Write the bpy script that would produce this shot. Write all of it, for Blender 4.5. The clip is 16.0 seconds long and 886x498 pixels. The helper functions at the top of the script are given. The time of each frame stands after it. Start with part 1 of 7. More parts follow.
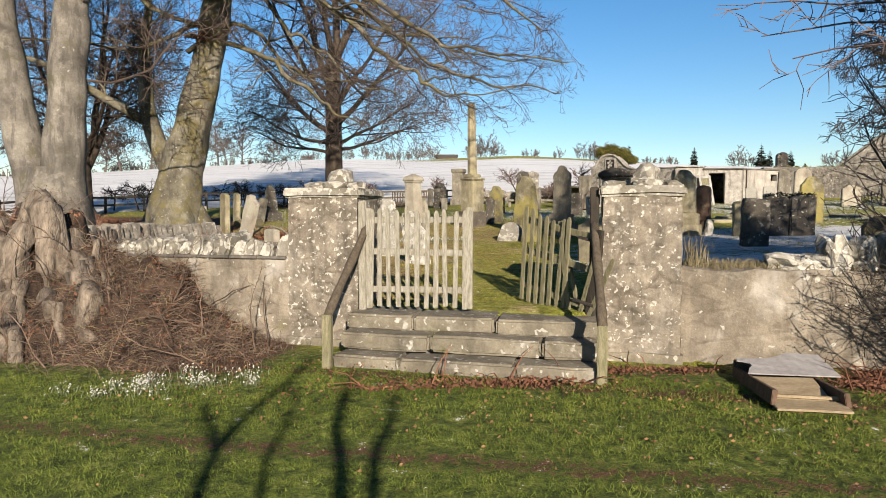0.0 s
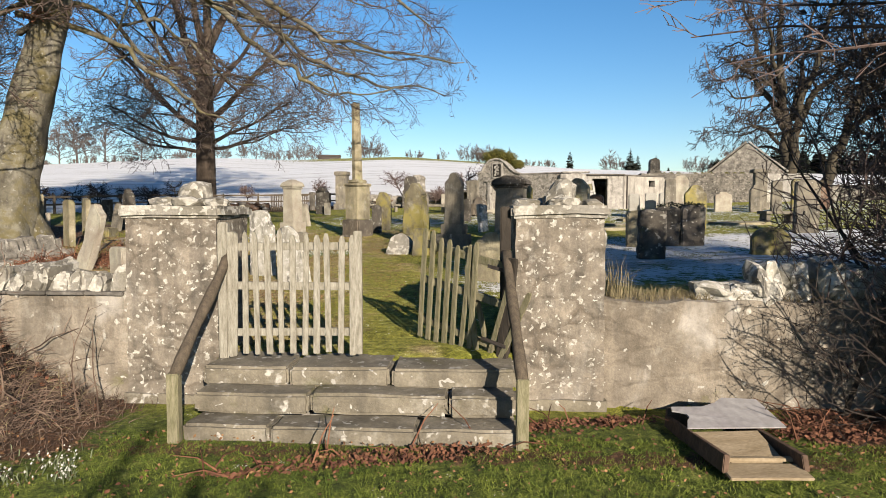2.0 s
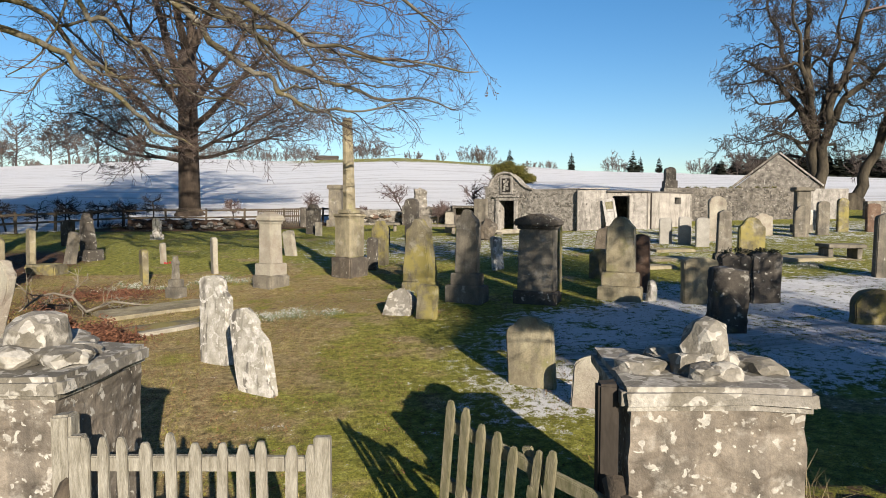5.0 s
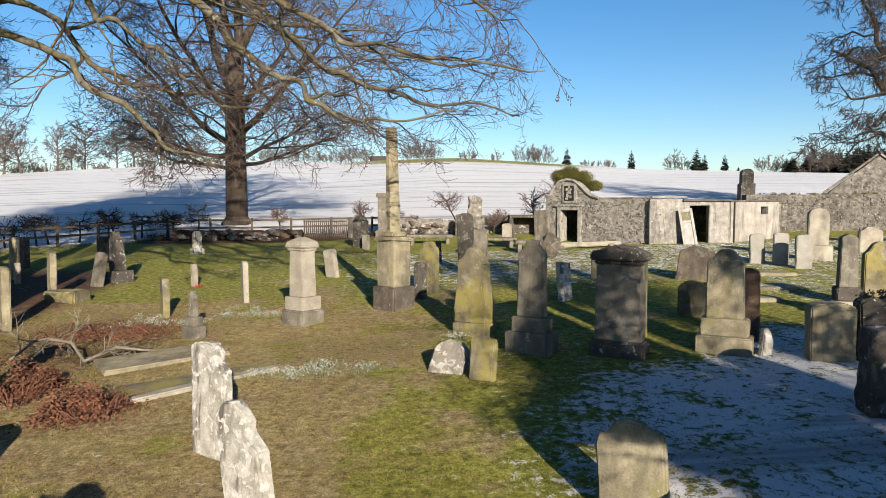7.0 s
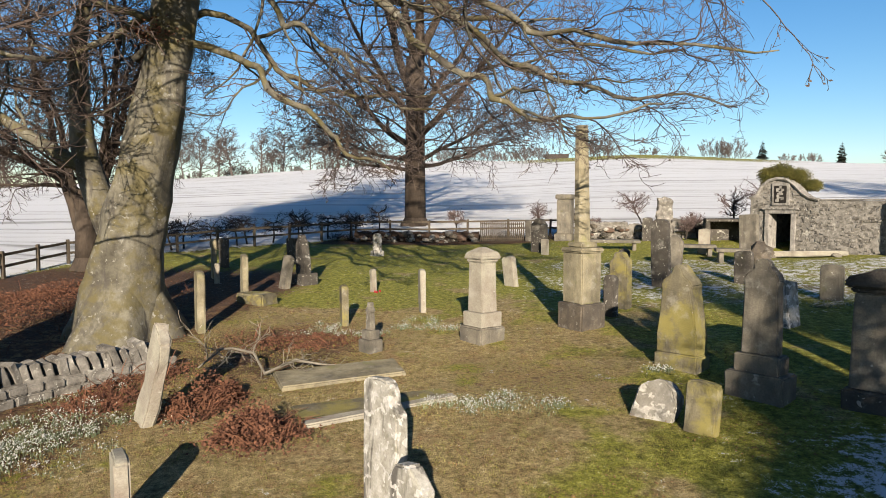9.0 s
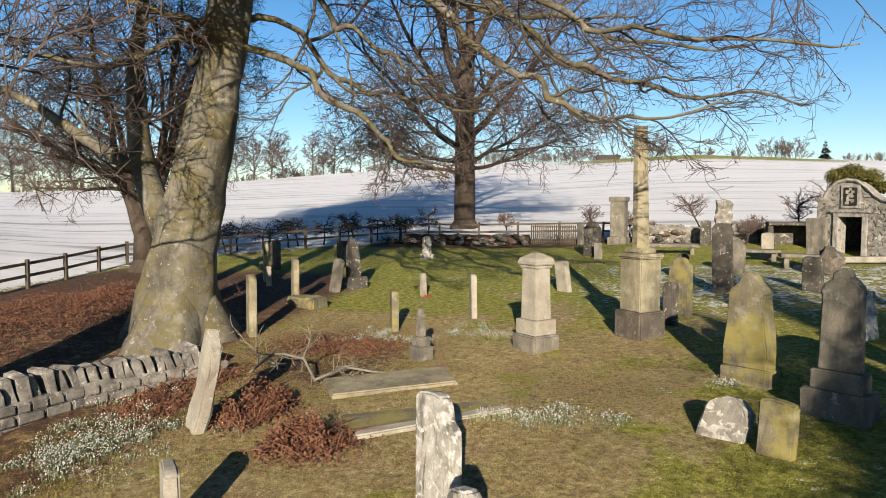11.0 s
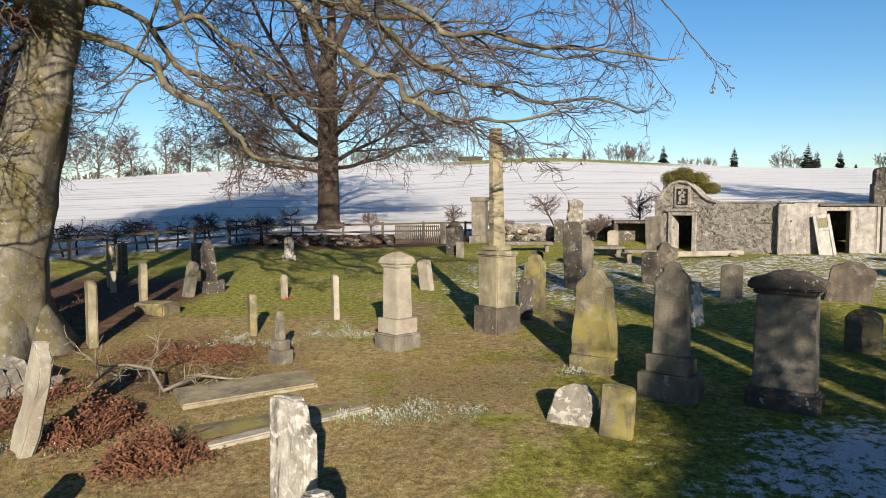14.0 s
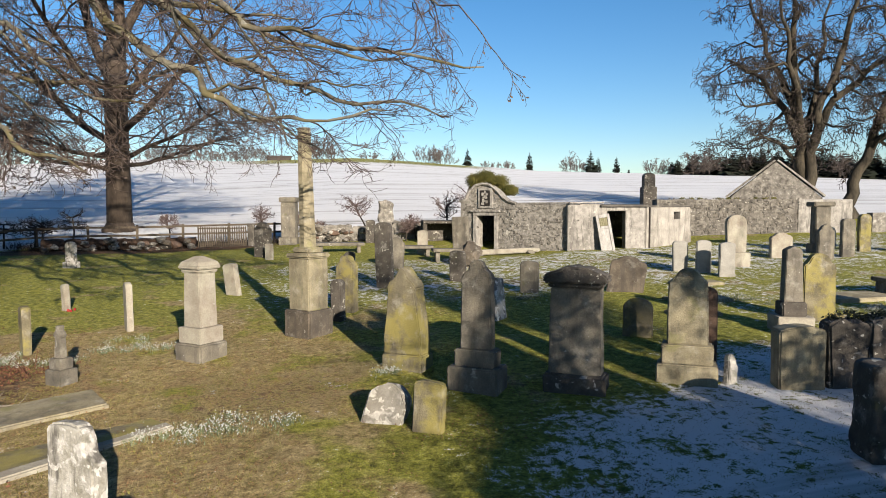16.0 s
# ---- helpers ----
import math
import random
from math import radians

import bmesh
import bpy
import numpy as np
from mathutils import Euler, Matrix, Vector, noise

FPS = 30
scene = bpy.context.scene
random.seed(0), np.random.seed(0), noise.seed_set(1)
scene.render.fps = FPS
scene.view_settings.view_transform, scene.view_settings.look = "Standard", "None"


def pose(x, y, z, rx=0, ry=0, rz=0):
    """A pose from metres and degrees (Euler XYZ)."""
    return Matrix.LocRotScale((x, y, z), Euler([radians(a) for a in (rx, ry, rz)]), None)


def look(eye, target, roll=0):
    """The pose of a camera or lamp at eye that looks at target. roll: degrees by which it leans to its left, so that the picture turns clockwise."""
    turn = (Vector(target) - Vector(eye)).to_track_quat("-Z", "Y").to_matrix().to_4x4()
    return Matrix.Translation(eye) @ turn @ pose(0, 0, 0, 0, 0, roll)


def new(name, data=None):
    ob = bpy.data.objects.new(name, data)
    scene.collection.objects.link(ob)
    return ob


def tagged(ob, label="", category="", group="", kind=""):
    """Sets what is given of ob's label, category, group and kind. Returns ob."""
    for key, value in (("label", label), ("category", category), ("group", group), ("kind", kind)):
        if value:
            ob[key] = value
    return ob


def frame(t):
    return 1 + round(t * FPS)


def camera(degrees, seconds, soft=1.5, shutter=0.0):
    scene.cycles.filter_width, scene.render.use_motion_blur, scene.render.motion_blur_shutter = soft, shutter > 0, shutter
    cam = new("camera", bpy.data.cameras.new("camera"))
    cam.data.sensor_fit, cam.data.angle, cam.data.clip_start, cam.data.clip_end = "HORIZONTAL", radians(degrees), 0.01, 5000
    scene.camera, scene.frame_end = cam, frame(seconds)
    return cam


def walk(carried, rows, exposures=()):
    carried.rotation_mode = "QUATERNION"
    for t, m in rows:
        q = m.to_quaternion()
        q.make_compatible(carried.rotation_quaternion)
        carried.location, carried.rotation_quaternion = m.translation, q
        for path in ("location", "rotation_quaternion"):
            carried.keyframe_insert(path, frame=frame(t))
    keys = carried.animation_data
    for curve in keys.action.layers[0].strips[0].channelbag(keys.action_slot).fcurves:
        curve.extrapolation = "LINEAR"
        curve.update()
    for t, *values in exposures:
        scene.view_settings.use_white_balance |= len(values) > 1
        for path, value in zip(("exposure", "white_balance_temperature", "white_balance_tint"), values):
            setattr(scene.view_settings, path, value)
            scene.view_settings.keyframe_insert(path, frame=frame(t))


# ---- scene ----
cam = camera(67.8, 16.0, 0.9)
# seconds, eye x y z, yaw, pitch, roll
PATH_ROWS = [
    (0.0, -0.354, -2.054, 1.821, -1.63, -3.31, -0.04),
    (0.5, -0.352, -1.740, 1.884, -4.21, -3.35, -0.02),
    (1.0, -0.344, -1.408, 1.939, -7.41, -3.35, 0.01),
    (1.5, -0.330, -1.069, 1.989, -10.65, -3.34, -0.00),
    (2.0, -0.301, -0.716, 2.049, -11.66, -3.26, 0.00),
    (2.5, -0.274, -0.368, 2.154, -11.72, -3.30, -0.00),
    (3.0, -0.224, 0.052, 2.288, -11.72, -3.34, -0.01),
    (3.5, -0.168, 0.539, 2.439, -11.78, -3.43, -0.10),
    (4.0, -0.085, 1.100, 2.596, -11.79, -3.44, -0.18),
    (4.2, -0.067, 1.343, 2.658, -11.98, -3.41, -0.16),
    (6.3, 0.455, 4.053, 3.411, -11.37, -3.33, 0.02),
    (6.5, 0.480, 4.253, 3.440, -11.31, -3.37, -0.02),
    (7.0, 0.492, 4.654, 3.475, -7.04, -3.48, 0.09),
    (7.5, 0.581, 4.971, 3.504, -0.80, -3.63, 0.15),
    (8.0, 0.528, 5.258, 3.573, 2.83, -3.65, 0.27),
    (8.5, 0.412, 5.609, 3.621, 6.30, -3.69, 0.18),
    (9.0, 0.252, 5.943, 3.653, 7.88, -3.62, 0.02),
    (9.5, 0.172, 6.170, 3.701, 9.38, -3.42, -0.27),
    (10.0, 0.116, 6.240, 3.700, 10.10, -3.44, -0.15),
    (12.3, 0.204, 6.164, 3.714, 13.98, -3.49, -0.04),
    (12.5, 0.215, 6.161, 3.717, 11.78, -3.51, 0.04),
    (13.0, 0.232, 6.177, 3.716, 4.98, -3.55, 0.11),
    (13.5, 0.239, 6.209, 3.698, 1.75, -3.50, 0.18),
    (14.0, 0.254, 6.229, 3.688, 0.55, -3.48, 0.15),
    (14.5, 0.263, 6.268, 3.687, -3.40, -3.48, 0.16),
    (15.0, 0.252, 6.301, 3.675, -8.77, -3.45, 0.15),
    (15.5, 0.263, 6.291, 3.680, -13.77, -3.44, 0.15),
    (16.0, 0.271, 6.275, 3.697, -15.70, -3.49, 0.22),
]
walk(cam, [(t, pose(x, y, z, 90 + pitch, roll, yaw)) for t, x, y, z, yaw, pitch, roll in PATH_ROWS],
     exposures=((0, 1.34, 6850, 15), (2, 1.32, 6750, 15), (3.2, 1.22, 6650, 15), (4.2, 1.21, 6600, 15), (6.4, 1.32, 6600, 15), (9, 1.32, 6800, 15), (13, 1.31, 6800, 15), (16, 1.31, 6600, 15)))

# ---- light ----
SUN_ELEV, SUN_TURN = 18.4, 9.0      # degrees above the horizon; degrees east of due behind the gate
sun_way = Vector((math.sin(radians(SUN_TURN)) * math.cos(radians(SUN_ELEV)),
                  -math.cos(radians(SUN_TURN)) * math.cos(radians(SUN_ELEV)), math.sin(radians(SUN_ELEV))))
world = bpy.data.worlds.new("world")
scene.world = world
world.use_nodes = True
wn = world.node_tree
sky = wn.nodes.new("ShaderNodeTexSky")
sky.sky_type, sky.sun_disc = "NISHITA", False
sky.sun_elevation = radians(SUN_ELEV)
sky.sun_rotation = radians(180 - SUN_TURN)
sky.air_density, sky.dust_density, sky.ozone_density = 1.0, 0.3, 3.0
vivid = wn.nodes.new("ShaderNodeHueSaturation")
vivid.inputs["Saturation"].default_value, vivid.inputs["Value"].default_value = 1.28, 1.19
wn.links.new(sky.outputs[0], vivid.inputs["Color"])
wn.links.new(vivid.outputs[0], wn.nodes["Background"].inputs[0])
wn.nodes["Background"].inputs[1].default_value = 0.05
sun = new("sun", bpy.data.lights.new("sun", "SUN"))
sun.data.energy, sun.data.angle, sun.data.color = 5.0, radians(0.5), (1.0, 0.9, 0.73)
sun.matrix_world = look(sun_way * 60, (0, 0, 0))

# ---- materials ----


def node(nt, kind, **inputs):
    n = nt.nodes.new(kind)
    for k, v in inputs.items():
        n.inputs[k.replace("_", " ")].default_value = v
    return n


def ramp(nt, src, stops):
    r = nt.nodes.new("ShaderNodeValToRGB")
    el = r.color_ramp.elements
    while len(el) < len(stops):
        el.new(0.5)
    for e, (at, col) in zip(el, stops):
        e.position, e.color = at, (*col, 1) if len(col) == 3 else col
    nt.links.new(src, r.inputs[0])
    return r.outputs[0]


def grey(nt, src, lo, hi):
    m = nt.nodes.new("ShaderNodeMapRange")
    m.interpolation_type = "SMOOTHSTEP"
    m.inputs["From Min"].default_value, m.inputs["From Max"].default_value = lo, hi
    nt.links.new(src, m.inputs["Value"])
    return m.outputs[0]


def mix(nt, fac, a, b, mode="MIX"):
    m = nt.nodes.new("ShaderNodeMix")
    m.data_type, m.blend_type = "RGBA", mode
    if isinstance(fac, float):
        m.inputs[0].default_value = fac
    else:
        nt.links.new(fac, m.inputs[0])
    for sock, v in ((m.inputs[6], a), (m.inputs[7], b)):
        if isinstance(v, tuple):
            sock.default_value = (*v, 1)
        else:
            nt.links.new(v, sock)
    return m.outputs[2]


def times(nt, a, b):
    m = nt.nodes.new("ShaderNodeMath")
    m.operation = "MULTIPLY"
    for sock, v in ((m.inputs[0], a), (m.inputs[1], b)):
        if isinstance(v, (int, float)):
            sock.default_value = v
        else:
            nt.links.new(v, sock)
    return m.outputs[0]


def noisy(nt, scale, detail=4.0, rough=0.55, stretch=None, distortion=0.0):
    g = nt.nodes.new("ShaderNodeNewGeometry")
    src = g.outputs["Position"]
    if stretch:
        mp = nt.nodes.new("ShaderNodeMapping")
        mp.inputs["Scale"].default_value = stretch
        nt.links.new(src, mp.inputs[0])
        src = mp.outputs[0]
    n = node(nt, "ShaderNodeTexNoise", Scale=scale, Detail=detail, Roughness=rough, Distortion=distortion)
    nt.links.new(src, n.inputs["Vector"])
    return n.outputs["Fac"]


def blank(name, rough=0.9):
    m = bpy.data.materials.new(name)
    m.use_nodes = True
    b = m.node_tree.nodes["Principled BSDF"]
    b.inputs["Roughness"].default_value = rough
    b.inputs["Specular IOR Level"].default_value = 0.25
    return m, m.node_tree, b


def bump(nt, b, height, strength, distance=0.02):
    n = node(nt, "ShaderNodeBump", Strength=strength, Distance=distance)
    nt.links.new(height, n.inputs["Height"])
    nt.links.new(n.outputs[0], b.inputs["Normal"])


def stone_mat(name, dark, light, lichen=(0.34, 0.33, 0.295), spots=0.64, moss=None, moss_at=0.6, scale=3.0, rough=0.92, fine=45.0, shift=0.0, joints=0.0, runs=0.0, soft=0.16, lime=0.0):
    """Weathered stone: two tones, fine grain, pale lichen blots and a film of moss."""
    m, nt, b = blank(name, rough)
    big = noisy(nt, scale, 6.0, 0.6)
    col = ramp(nt, big, [(0.3, dark), (0.7, light)])
    grain = noisy(nt, fine, 3.0, 0.7)
    col = mix(nt, 0.55, col, ramp(nt, grain, [(0.25, (0.35, 0.35, 0.35)), (0.75, (1, 1, 1))]), "MULTIPLY")
    stain = noisy(nt, 1.3 + shift, 5.0, 0.6, (1, 1, 0.35))
    col = mix(nt, grey(nt, stain, 0.5, 0.75), col, mix(nt, 0.6, col, (0.035, 0.033, 0.028)))
    if runs:
        run = noisy(nt, 7.0, 4.0, 0.6, (1, 1, 0.16))
        col = mix(nt, times(nt, grey(nt, run, 0.5, 0.62), runs), col, (0.042, 0.038, 0.035))
    if moss:
        film = noisy(nt, 1.9 + shift, 6.0, 0.65)
        col = mix(nt, grey(nt, film, moss_at, moss_at + soft), col, mix(nt, 0.25, moss, col))
    if joints:
        # smeared mortar between rubble stones
        g = nt.nodes.new("ShaderNodeNewGeometry")
        warp = nt.nodes.new("ShaderNodeTexNoise")
        warp.inputs["Scale"].default_value = 6.0
        mp = nt.nodes.new("ShaderNodeMapping")
        mp.inputs["Scale"].default_value = (2.6, 2.6, 5.2)
        lean = nt.nodes.new("ShaderNodeVectorMath")
        lean.operation = "MULTIPLY_ADD"
        lean.inputs[1].default_value = (0.12, 0.12, 0.12)
        nt.links.new(g.outputs["Position"], warp.inputs["Vector"])
        nt.links.new(warp.outputs["Color"], lean.inputs[0])
        nt.links.new(g.outputs["Position"], lean.inputs[2])
        nt.links.new(lean.outputs[0], mp.inputs[0])
        vor = nt.nodes.new("ShaderNodeTexVoronoi")
        vor.feature = "DISTANCE_TO_EDGE"
        vor.inputs["Scale"].default_value = 1.0
        nt.links.new(mp.outputs[0], vor.inputs["Vector"])
        cell = nt.nodes.new("ShaderNodeTexVoronoi")
        cell.inputs["Scale"].default_value = 1.0
        nt.links.new(mp.outputs[0], cell.inputs["Vector"])
        seam = grey(nt, vor.outputs["Distance"], 0.02, 0.16)
        tone = ramp(nt, cell.outputs["Color"], [(0.2, (0.72, 0.7, 0.68)), (0.8, (1.0, 1.0, 1.0))])
        col = mix(nt, joints, col, tone, "MULTIPLY")
        patchy = noisy(nt, 2.3, 3.0, 0.6)
        line = ramp(nt, seam, [(0.0, (0.42, 0.39, 0.36)), (0.6, (1, 1, 1))])
        col = mix(nt, times(nt, grey(nt, patchy, 0.4, 0.6), joints), col, line, "MULTIPLY")
    if lime:
        # remains of limewash in soft upright smears
        wash = noisy(nt, 1.5, 5.0, 0.6, (1, 1, 0.5), 0.6)
        col = mix(nt, times(nt, grey(nt, wash, 0.56, 0.74), lime), col, (0.36, 0.35, 0.33))
    mottle = noisy(nt, 3.6 + shift, 6.0, 0.7)
    col = mix(nt, times(nt, grey(nt, mottle, 0.52, 0.72), 0.32), col, lichen)
    blot = noisy(nt, 13.0 + shift, 2.0, 0.45, None, 0.4)
    broad = noisy(nt, 5.0 + shift, 3.0, 0.5, None, 0.3)
    blot2 = noisy(nt, 26.0, 2.0, 0.5)
    pale = mix(nt, grey(nt, blot2, 0.35, 0.6), lichen, tuple(c * 0.72 for c in lichen))
    col = mix(nt, grey(nt, blot, spots + 0.05, spots + 0.09), col, pale)
    col = mix(nt, times(nt, grey(nt, broad, spots + 0.04, spots + 0.1), 0.85), col, pale)
    nt.links.new(col, b.inputs["Base Color"])
    relief = mix(nt, 0.5, grain, big)
    if joints:
        relief = mix(nt, 0.25, relief, seam)
    bump(nt, b, relief, 0.6, 0.03)
    return m


def plain_mat(name, dark, light, scale=8.0, rough=0.85, stretch=None, strength=0.3, detail=5.0, random=0.0):
    """Two tones with grain, for wood, bark, leaves and the like."""
    m, nt, b = blank(name, rough)
    n = noisy(nt, scale, detail, 0.65, stretch)
    col = ramp(nt, n, [(0.3, dark), (0.72, light)])
    n2 = noisy(nt, scale * 6, 2.0, 0.6, stretch)
    col = mix(nt, 0.5, col, ramp(nt, n2, [(0.3, (0.45, 0.45, 0.45)), (0.7, (1, 1, 1))]), "MULTIPLY")
    if random:
        g = nt.nodes.new("ShaderNodeNewGeometry")
        col = mix(nt, random, col, ramp(nt, g.outputs["Random Per Island"], [(0.0, (0.35, 0.35, 0.35)), (1.0, (1, 1, 1))]), "MULTIPLY")
    nt.links.new(col, b.inputs["Base Color"])
    bump(nt, b, n2, strength, 0.02)
    return m


WALL_STONE = stone_mat("wall_stone", (0.115, 0.1, 0.08), (0.245, 0.215, 0.175), spots=0.63, moss=(0.12, 0.12, 0.048), moss_at=0.62, joints=0.4, runs=0.25, lime=0.45)
PILLAR_STONE = stone_mat("pillar_stone", (0.1, 0.09, 0.075), (0.24, 0.21, 0.172), spots=0.58, scale=4.0, shift=7.0, joints=0.6, runs=0.35, lime=0.2)
CAP_STONE = stone_mat("cap_stone", (0.12, 0.11, 0.084), (0.22, 0.21, 0.19), spots=0.5)
STEP_STONE = stone_mat("step_stone", (0.082, 0.073, 0.055), (0.2, 0.18, 0.14), spots=0.6, moss=(0.068, 0.066, 0.028), moss_at=0.58, lichen=(0.34, 0.33, 0.3), runs=0.2)
PALE_STONE = stone_mat("pale_stone", (0.2, 0.17, 0.14), (0.32, 0.31, 0.25), spots=0.66)
WHITE_STONE = stone_mat("white_stone", (0.21, 0.2, 0.16), (0.44, 0.43, 0.39), lichen=(0.44, 0.43, 0.4), spots=0.52, scale=6.0, runs=0.75)
MOSSY_STONE = stone_mat("mossy_stone", (0.075, 0.066, 0.042), (0.19, 0.17, 0.11), spots=0.7, moss=(0.19, 0.165, 0.045), moss_at=0.43, runs=0.3)
DARK_STONE = stone_mat("dark_stone", (0.031, 0.029, 0.024), (0.099, 0.088, 0.075), spots=0.61, moss=(0.07, 0.07, 0.035), moss_at=0.6, runs=0.4)
GREY_STONE = stone_mat("grey_stone", (0.09, 0.084, 0.071), (0.2, 0.18, 0.14), spots=0.66, moss=(0.099, 0.099, 0.046), moss_at=0.6, runs=0.35)
RED_STONE = stone_mat("red_stone", (0.075, 0.047, 0.034), (0.15, 0.1, 0.072), spots=0.7)
TAN_STONE = stone_mat("tan_stone", (0.14, 0.12, 0.077), (0.31, 0.28, 0.19), spots=0.7, moss=(0.14, 0.14, 0.054), moss_at=0.55, runs=0.25)
BROWN_STONE = stone_mat("brown_stone", (0.048, 0.04, 0.031), (0.135, 0.114, 0.088), spots=0.68, runs=0.45)
RUBBLE = stone_mat("rubble_stone", (0.0731, 0.0671, 0.0593), (0.258, 0.243, 0.215), spots=0.6, scale=5.0, fine=30.0)
MORTAR = stone_mat("mortar", (0.138, 0.129, 0.114), (0.301, 0.286, 0.258), spots=0.62, scale=9.0, fine=30.0)
ASHLAR = stone_mat("ashlar_stone", (0.172, 0.163, 0.15), (0.344, 0.331, 0.305), spots=0.62, scale=5.0, runs=0.45)
# darker copies of rubble and mortar, with the back wall's shade in the colour
SHADED_RUBBLE = stone_mat("shaded_rubble_stone", (0.03, 0.028, 0.025), (0.17, 0.158, 0.14), spots=0.62, scale=5.0, fine=30.0, runs=0.4)
SHADED_MORTAR = stone_mat("shaded_mortar", (0.055, 0.05, 0.043), (0.19, 0.178, 0.155), spots=0.64, scale=7.0, fine=30.0, runs=0.5)
SMOOTH_GREY = stone_mat("dressed_grey_stone", (0.19, 0.185, 0.165), (0.31, 0.305, 0.28), spots=0.7, scale=2.0)
WHITE_PAINT = plain_mat("flaking_white_paint", (0.17, 0.165, 0.155), (0.31, 0.305, 0.29), 5.0, 0.6, (1, 1, 0.4), 0.15)
ROOF_STONE = stone_mat("roof_stone", (0.062, 0.058, 0.053), (0.12, 0.11, 0.099), spots=0.68)
# near-black for house floor and panel recess: shade put into the colour
SHADE_BLACK = plain_mat("painted_shade_black", (0.0088, 0.0079, 0.007), (0.023, 0.02, 0.018))
PAINT_WOOD = plain_mat("weathered_pale_wood", (0.12, 0.11, 0.084), (0.29, 0.28, 0.24), 7.0, 0.8, (6, 6, 1), 0.4)
GREEN_WOOD = plain_mat("algae_wood", (0.088, 0.088, 0.044), (0.21, 0.19, 0.13), 6.0, 0.85, (6, 6, 1), 0.4)
RAIL_WOOD = plain_mat("dark_rail_wood", (0.04, 0.033, 0.024), (0.099, 0.079, 0.058), 8.0, 0.85, (3, 3, 1), 0.5)
PLY_WOOD = plain_mat("old_plywood", (0.18, 0.14, 0.088), (0.27, 0.22, 0.15), 4.0, 0.8, (1, 3, 1), 0.2)
DARK_WOOD = plain_mat("brown_board", (0.053, 0.033, 0.023), (0.13, 0.084, 0.058), 6.0, 0.8, (2, 2, 1), 0.3)
GREY_SHEET = plain_mat("grey_sheet", (0.19, 0.18, 0.19), (0.27, 0.27, 0.27), 2.5, 0.6, None, 0.1)
# both beech barks: natural mottling, branch shadow bands partly put into the dark tones
BARK_GREY = stone_mat("beech_bark", (0.05, 0.045, 0.04), (0.21, 0.195, 0.17), spots=0.68, moss=(0.06, 0.056, 0.034), moss_at=0.52, scale=1.3, fine=20.0, soft=0.16, lichen=(0.27, 0.255, 0.23), runs=0.55)
BARK_GREEN = stone_mat("mossy_bark", (0.034, 0.03, 0.023), (0.175, 0.165, 0.125), lichen=(0.2, 0.195, 0.17), spots=0.62, moss=(0.078, 0.066, 0.026), moss_at=0.46, scale=1.5, fine=17.0, runs=0.6, soft=0.14)
BARK_FIELD = plain_mat("field_tree_bark", (0.023, 0.017, 0.013), (0.075, 0.058, 0.044), 2.0, 0.92, (1, 1, 0.4), 0.6)
BARK_DARK = plain_mat("dark_bark", (0.013, 0.011, 0.0088), (0.044, 0.037, 0.03), 3.0, 0.92, (1, 1, 0.4), 0.6)
TWIG = plain_mat("twig_bark", (0.04, 0.03, 0.026), (0.11, 0.081, 0.066), 3.0, 0.9, None, 0.2)
PALE_TWIG = plain_mat("bleached_branch", (0.099, 0.084, 0.066), (0.23, 0.21, 0.17), 6.0, 0.85, None, 0.4)
TWIG_DARK = plain_mat("dark_twig", (0.011, 0.0088, 0.0079), (0.038, 0.029, 0.024), 3.0, 0.9, None, 0.2)
TWIG_THORN = plain_mat("thorn_twig", (0.05, 0.036, 0.034), (0.15, 0.108, 0.098), 3.0, 0.85, None, 0.2)
TWIG_FIELD = plain_mat("field_tree_twig", (0.06, 0.047, 0.043), (0.16, 0.13, 0.115), 3.0, 0.9, None, 0.2)
TWIG_FAR = plain_mat("far_twig", (0.066, 0.053, 0.049), (0.13, 0.11, 0.099), 1.0, 0.9, None, 0.1)
CONIFER = plain_mat("conifer_needles", (0.0066, 0.011, 0.0066), (0.023, 0.031, 0.018), 2.0, 0.9, None, 0.3, random=0.5)
IVY = plain_mat("ivy_leaves", (0.045, 0.05, 0.008), (0.165, 0.15, 0.036), 3.0, 0.7, None, 0.2, random=0.65)
IVY_DARK = plain_mat("dark_ivy_leaves", (0.0053, 0.0079, 0.0035), (0.018, 0.023, 0.0079), 3.0, 0.7, None, 0.2, random=0.6)
DEAD = plain_mat("dead_stems", (0.05, 0.03, 0.022), (0.26, 0.19, 0.145), 3.0, 0.9, None, 0.2, random=0.8)
LEAF_BROWN = plain_mat("dead_leaves", (0.065, 0.024, 0.016), (0.24, 0.11, 0.061), 6.0, 0.85, None, 0.2, random=0.85)
LEAF_LITTER = plain_mat("fallen_leaves", (0.085, 0.04, 0.019), (0.3, 0.175, 0.085), 6.0, 0.85, None, 0.2, random=0.7)
SHED_STONE = stone_mat("limewashed_wall", (0.215, 0.202, 0.181), (0.361, 0.344, 0.31), spots=0.68, scale=2.2, runs=0.3)
# leaves added to lane tree and hedge to thicken their shade
LEAF_DARK = plain_mat("withered_leaves", (0.023, 0.015, 0.0099), (0.062, 0.042, 0.026), 6.0, 0.85, None, 0.2, random=0.6)
SNOWDROP = plain_mat("snowdrop_petals", (0.27, 0.28, 0.24), (0.39, 0.4, 0.38), 8.0, 0.7, None, 0.1)
SNOWDROP_LEAF = plain_mat("snowdrop_leaves", (0.065, 0.085, 0.038), (0.17, 0.2, 0.12), 8.0, 0.7, None, 0.1, random=0.4)
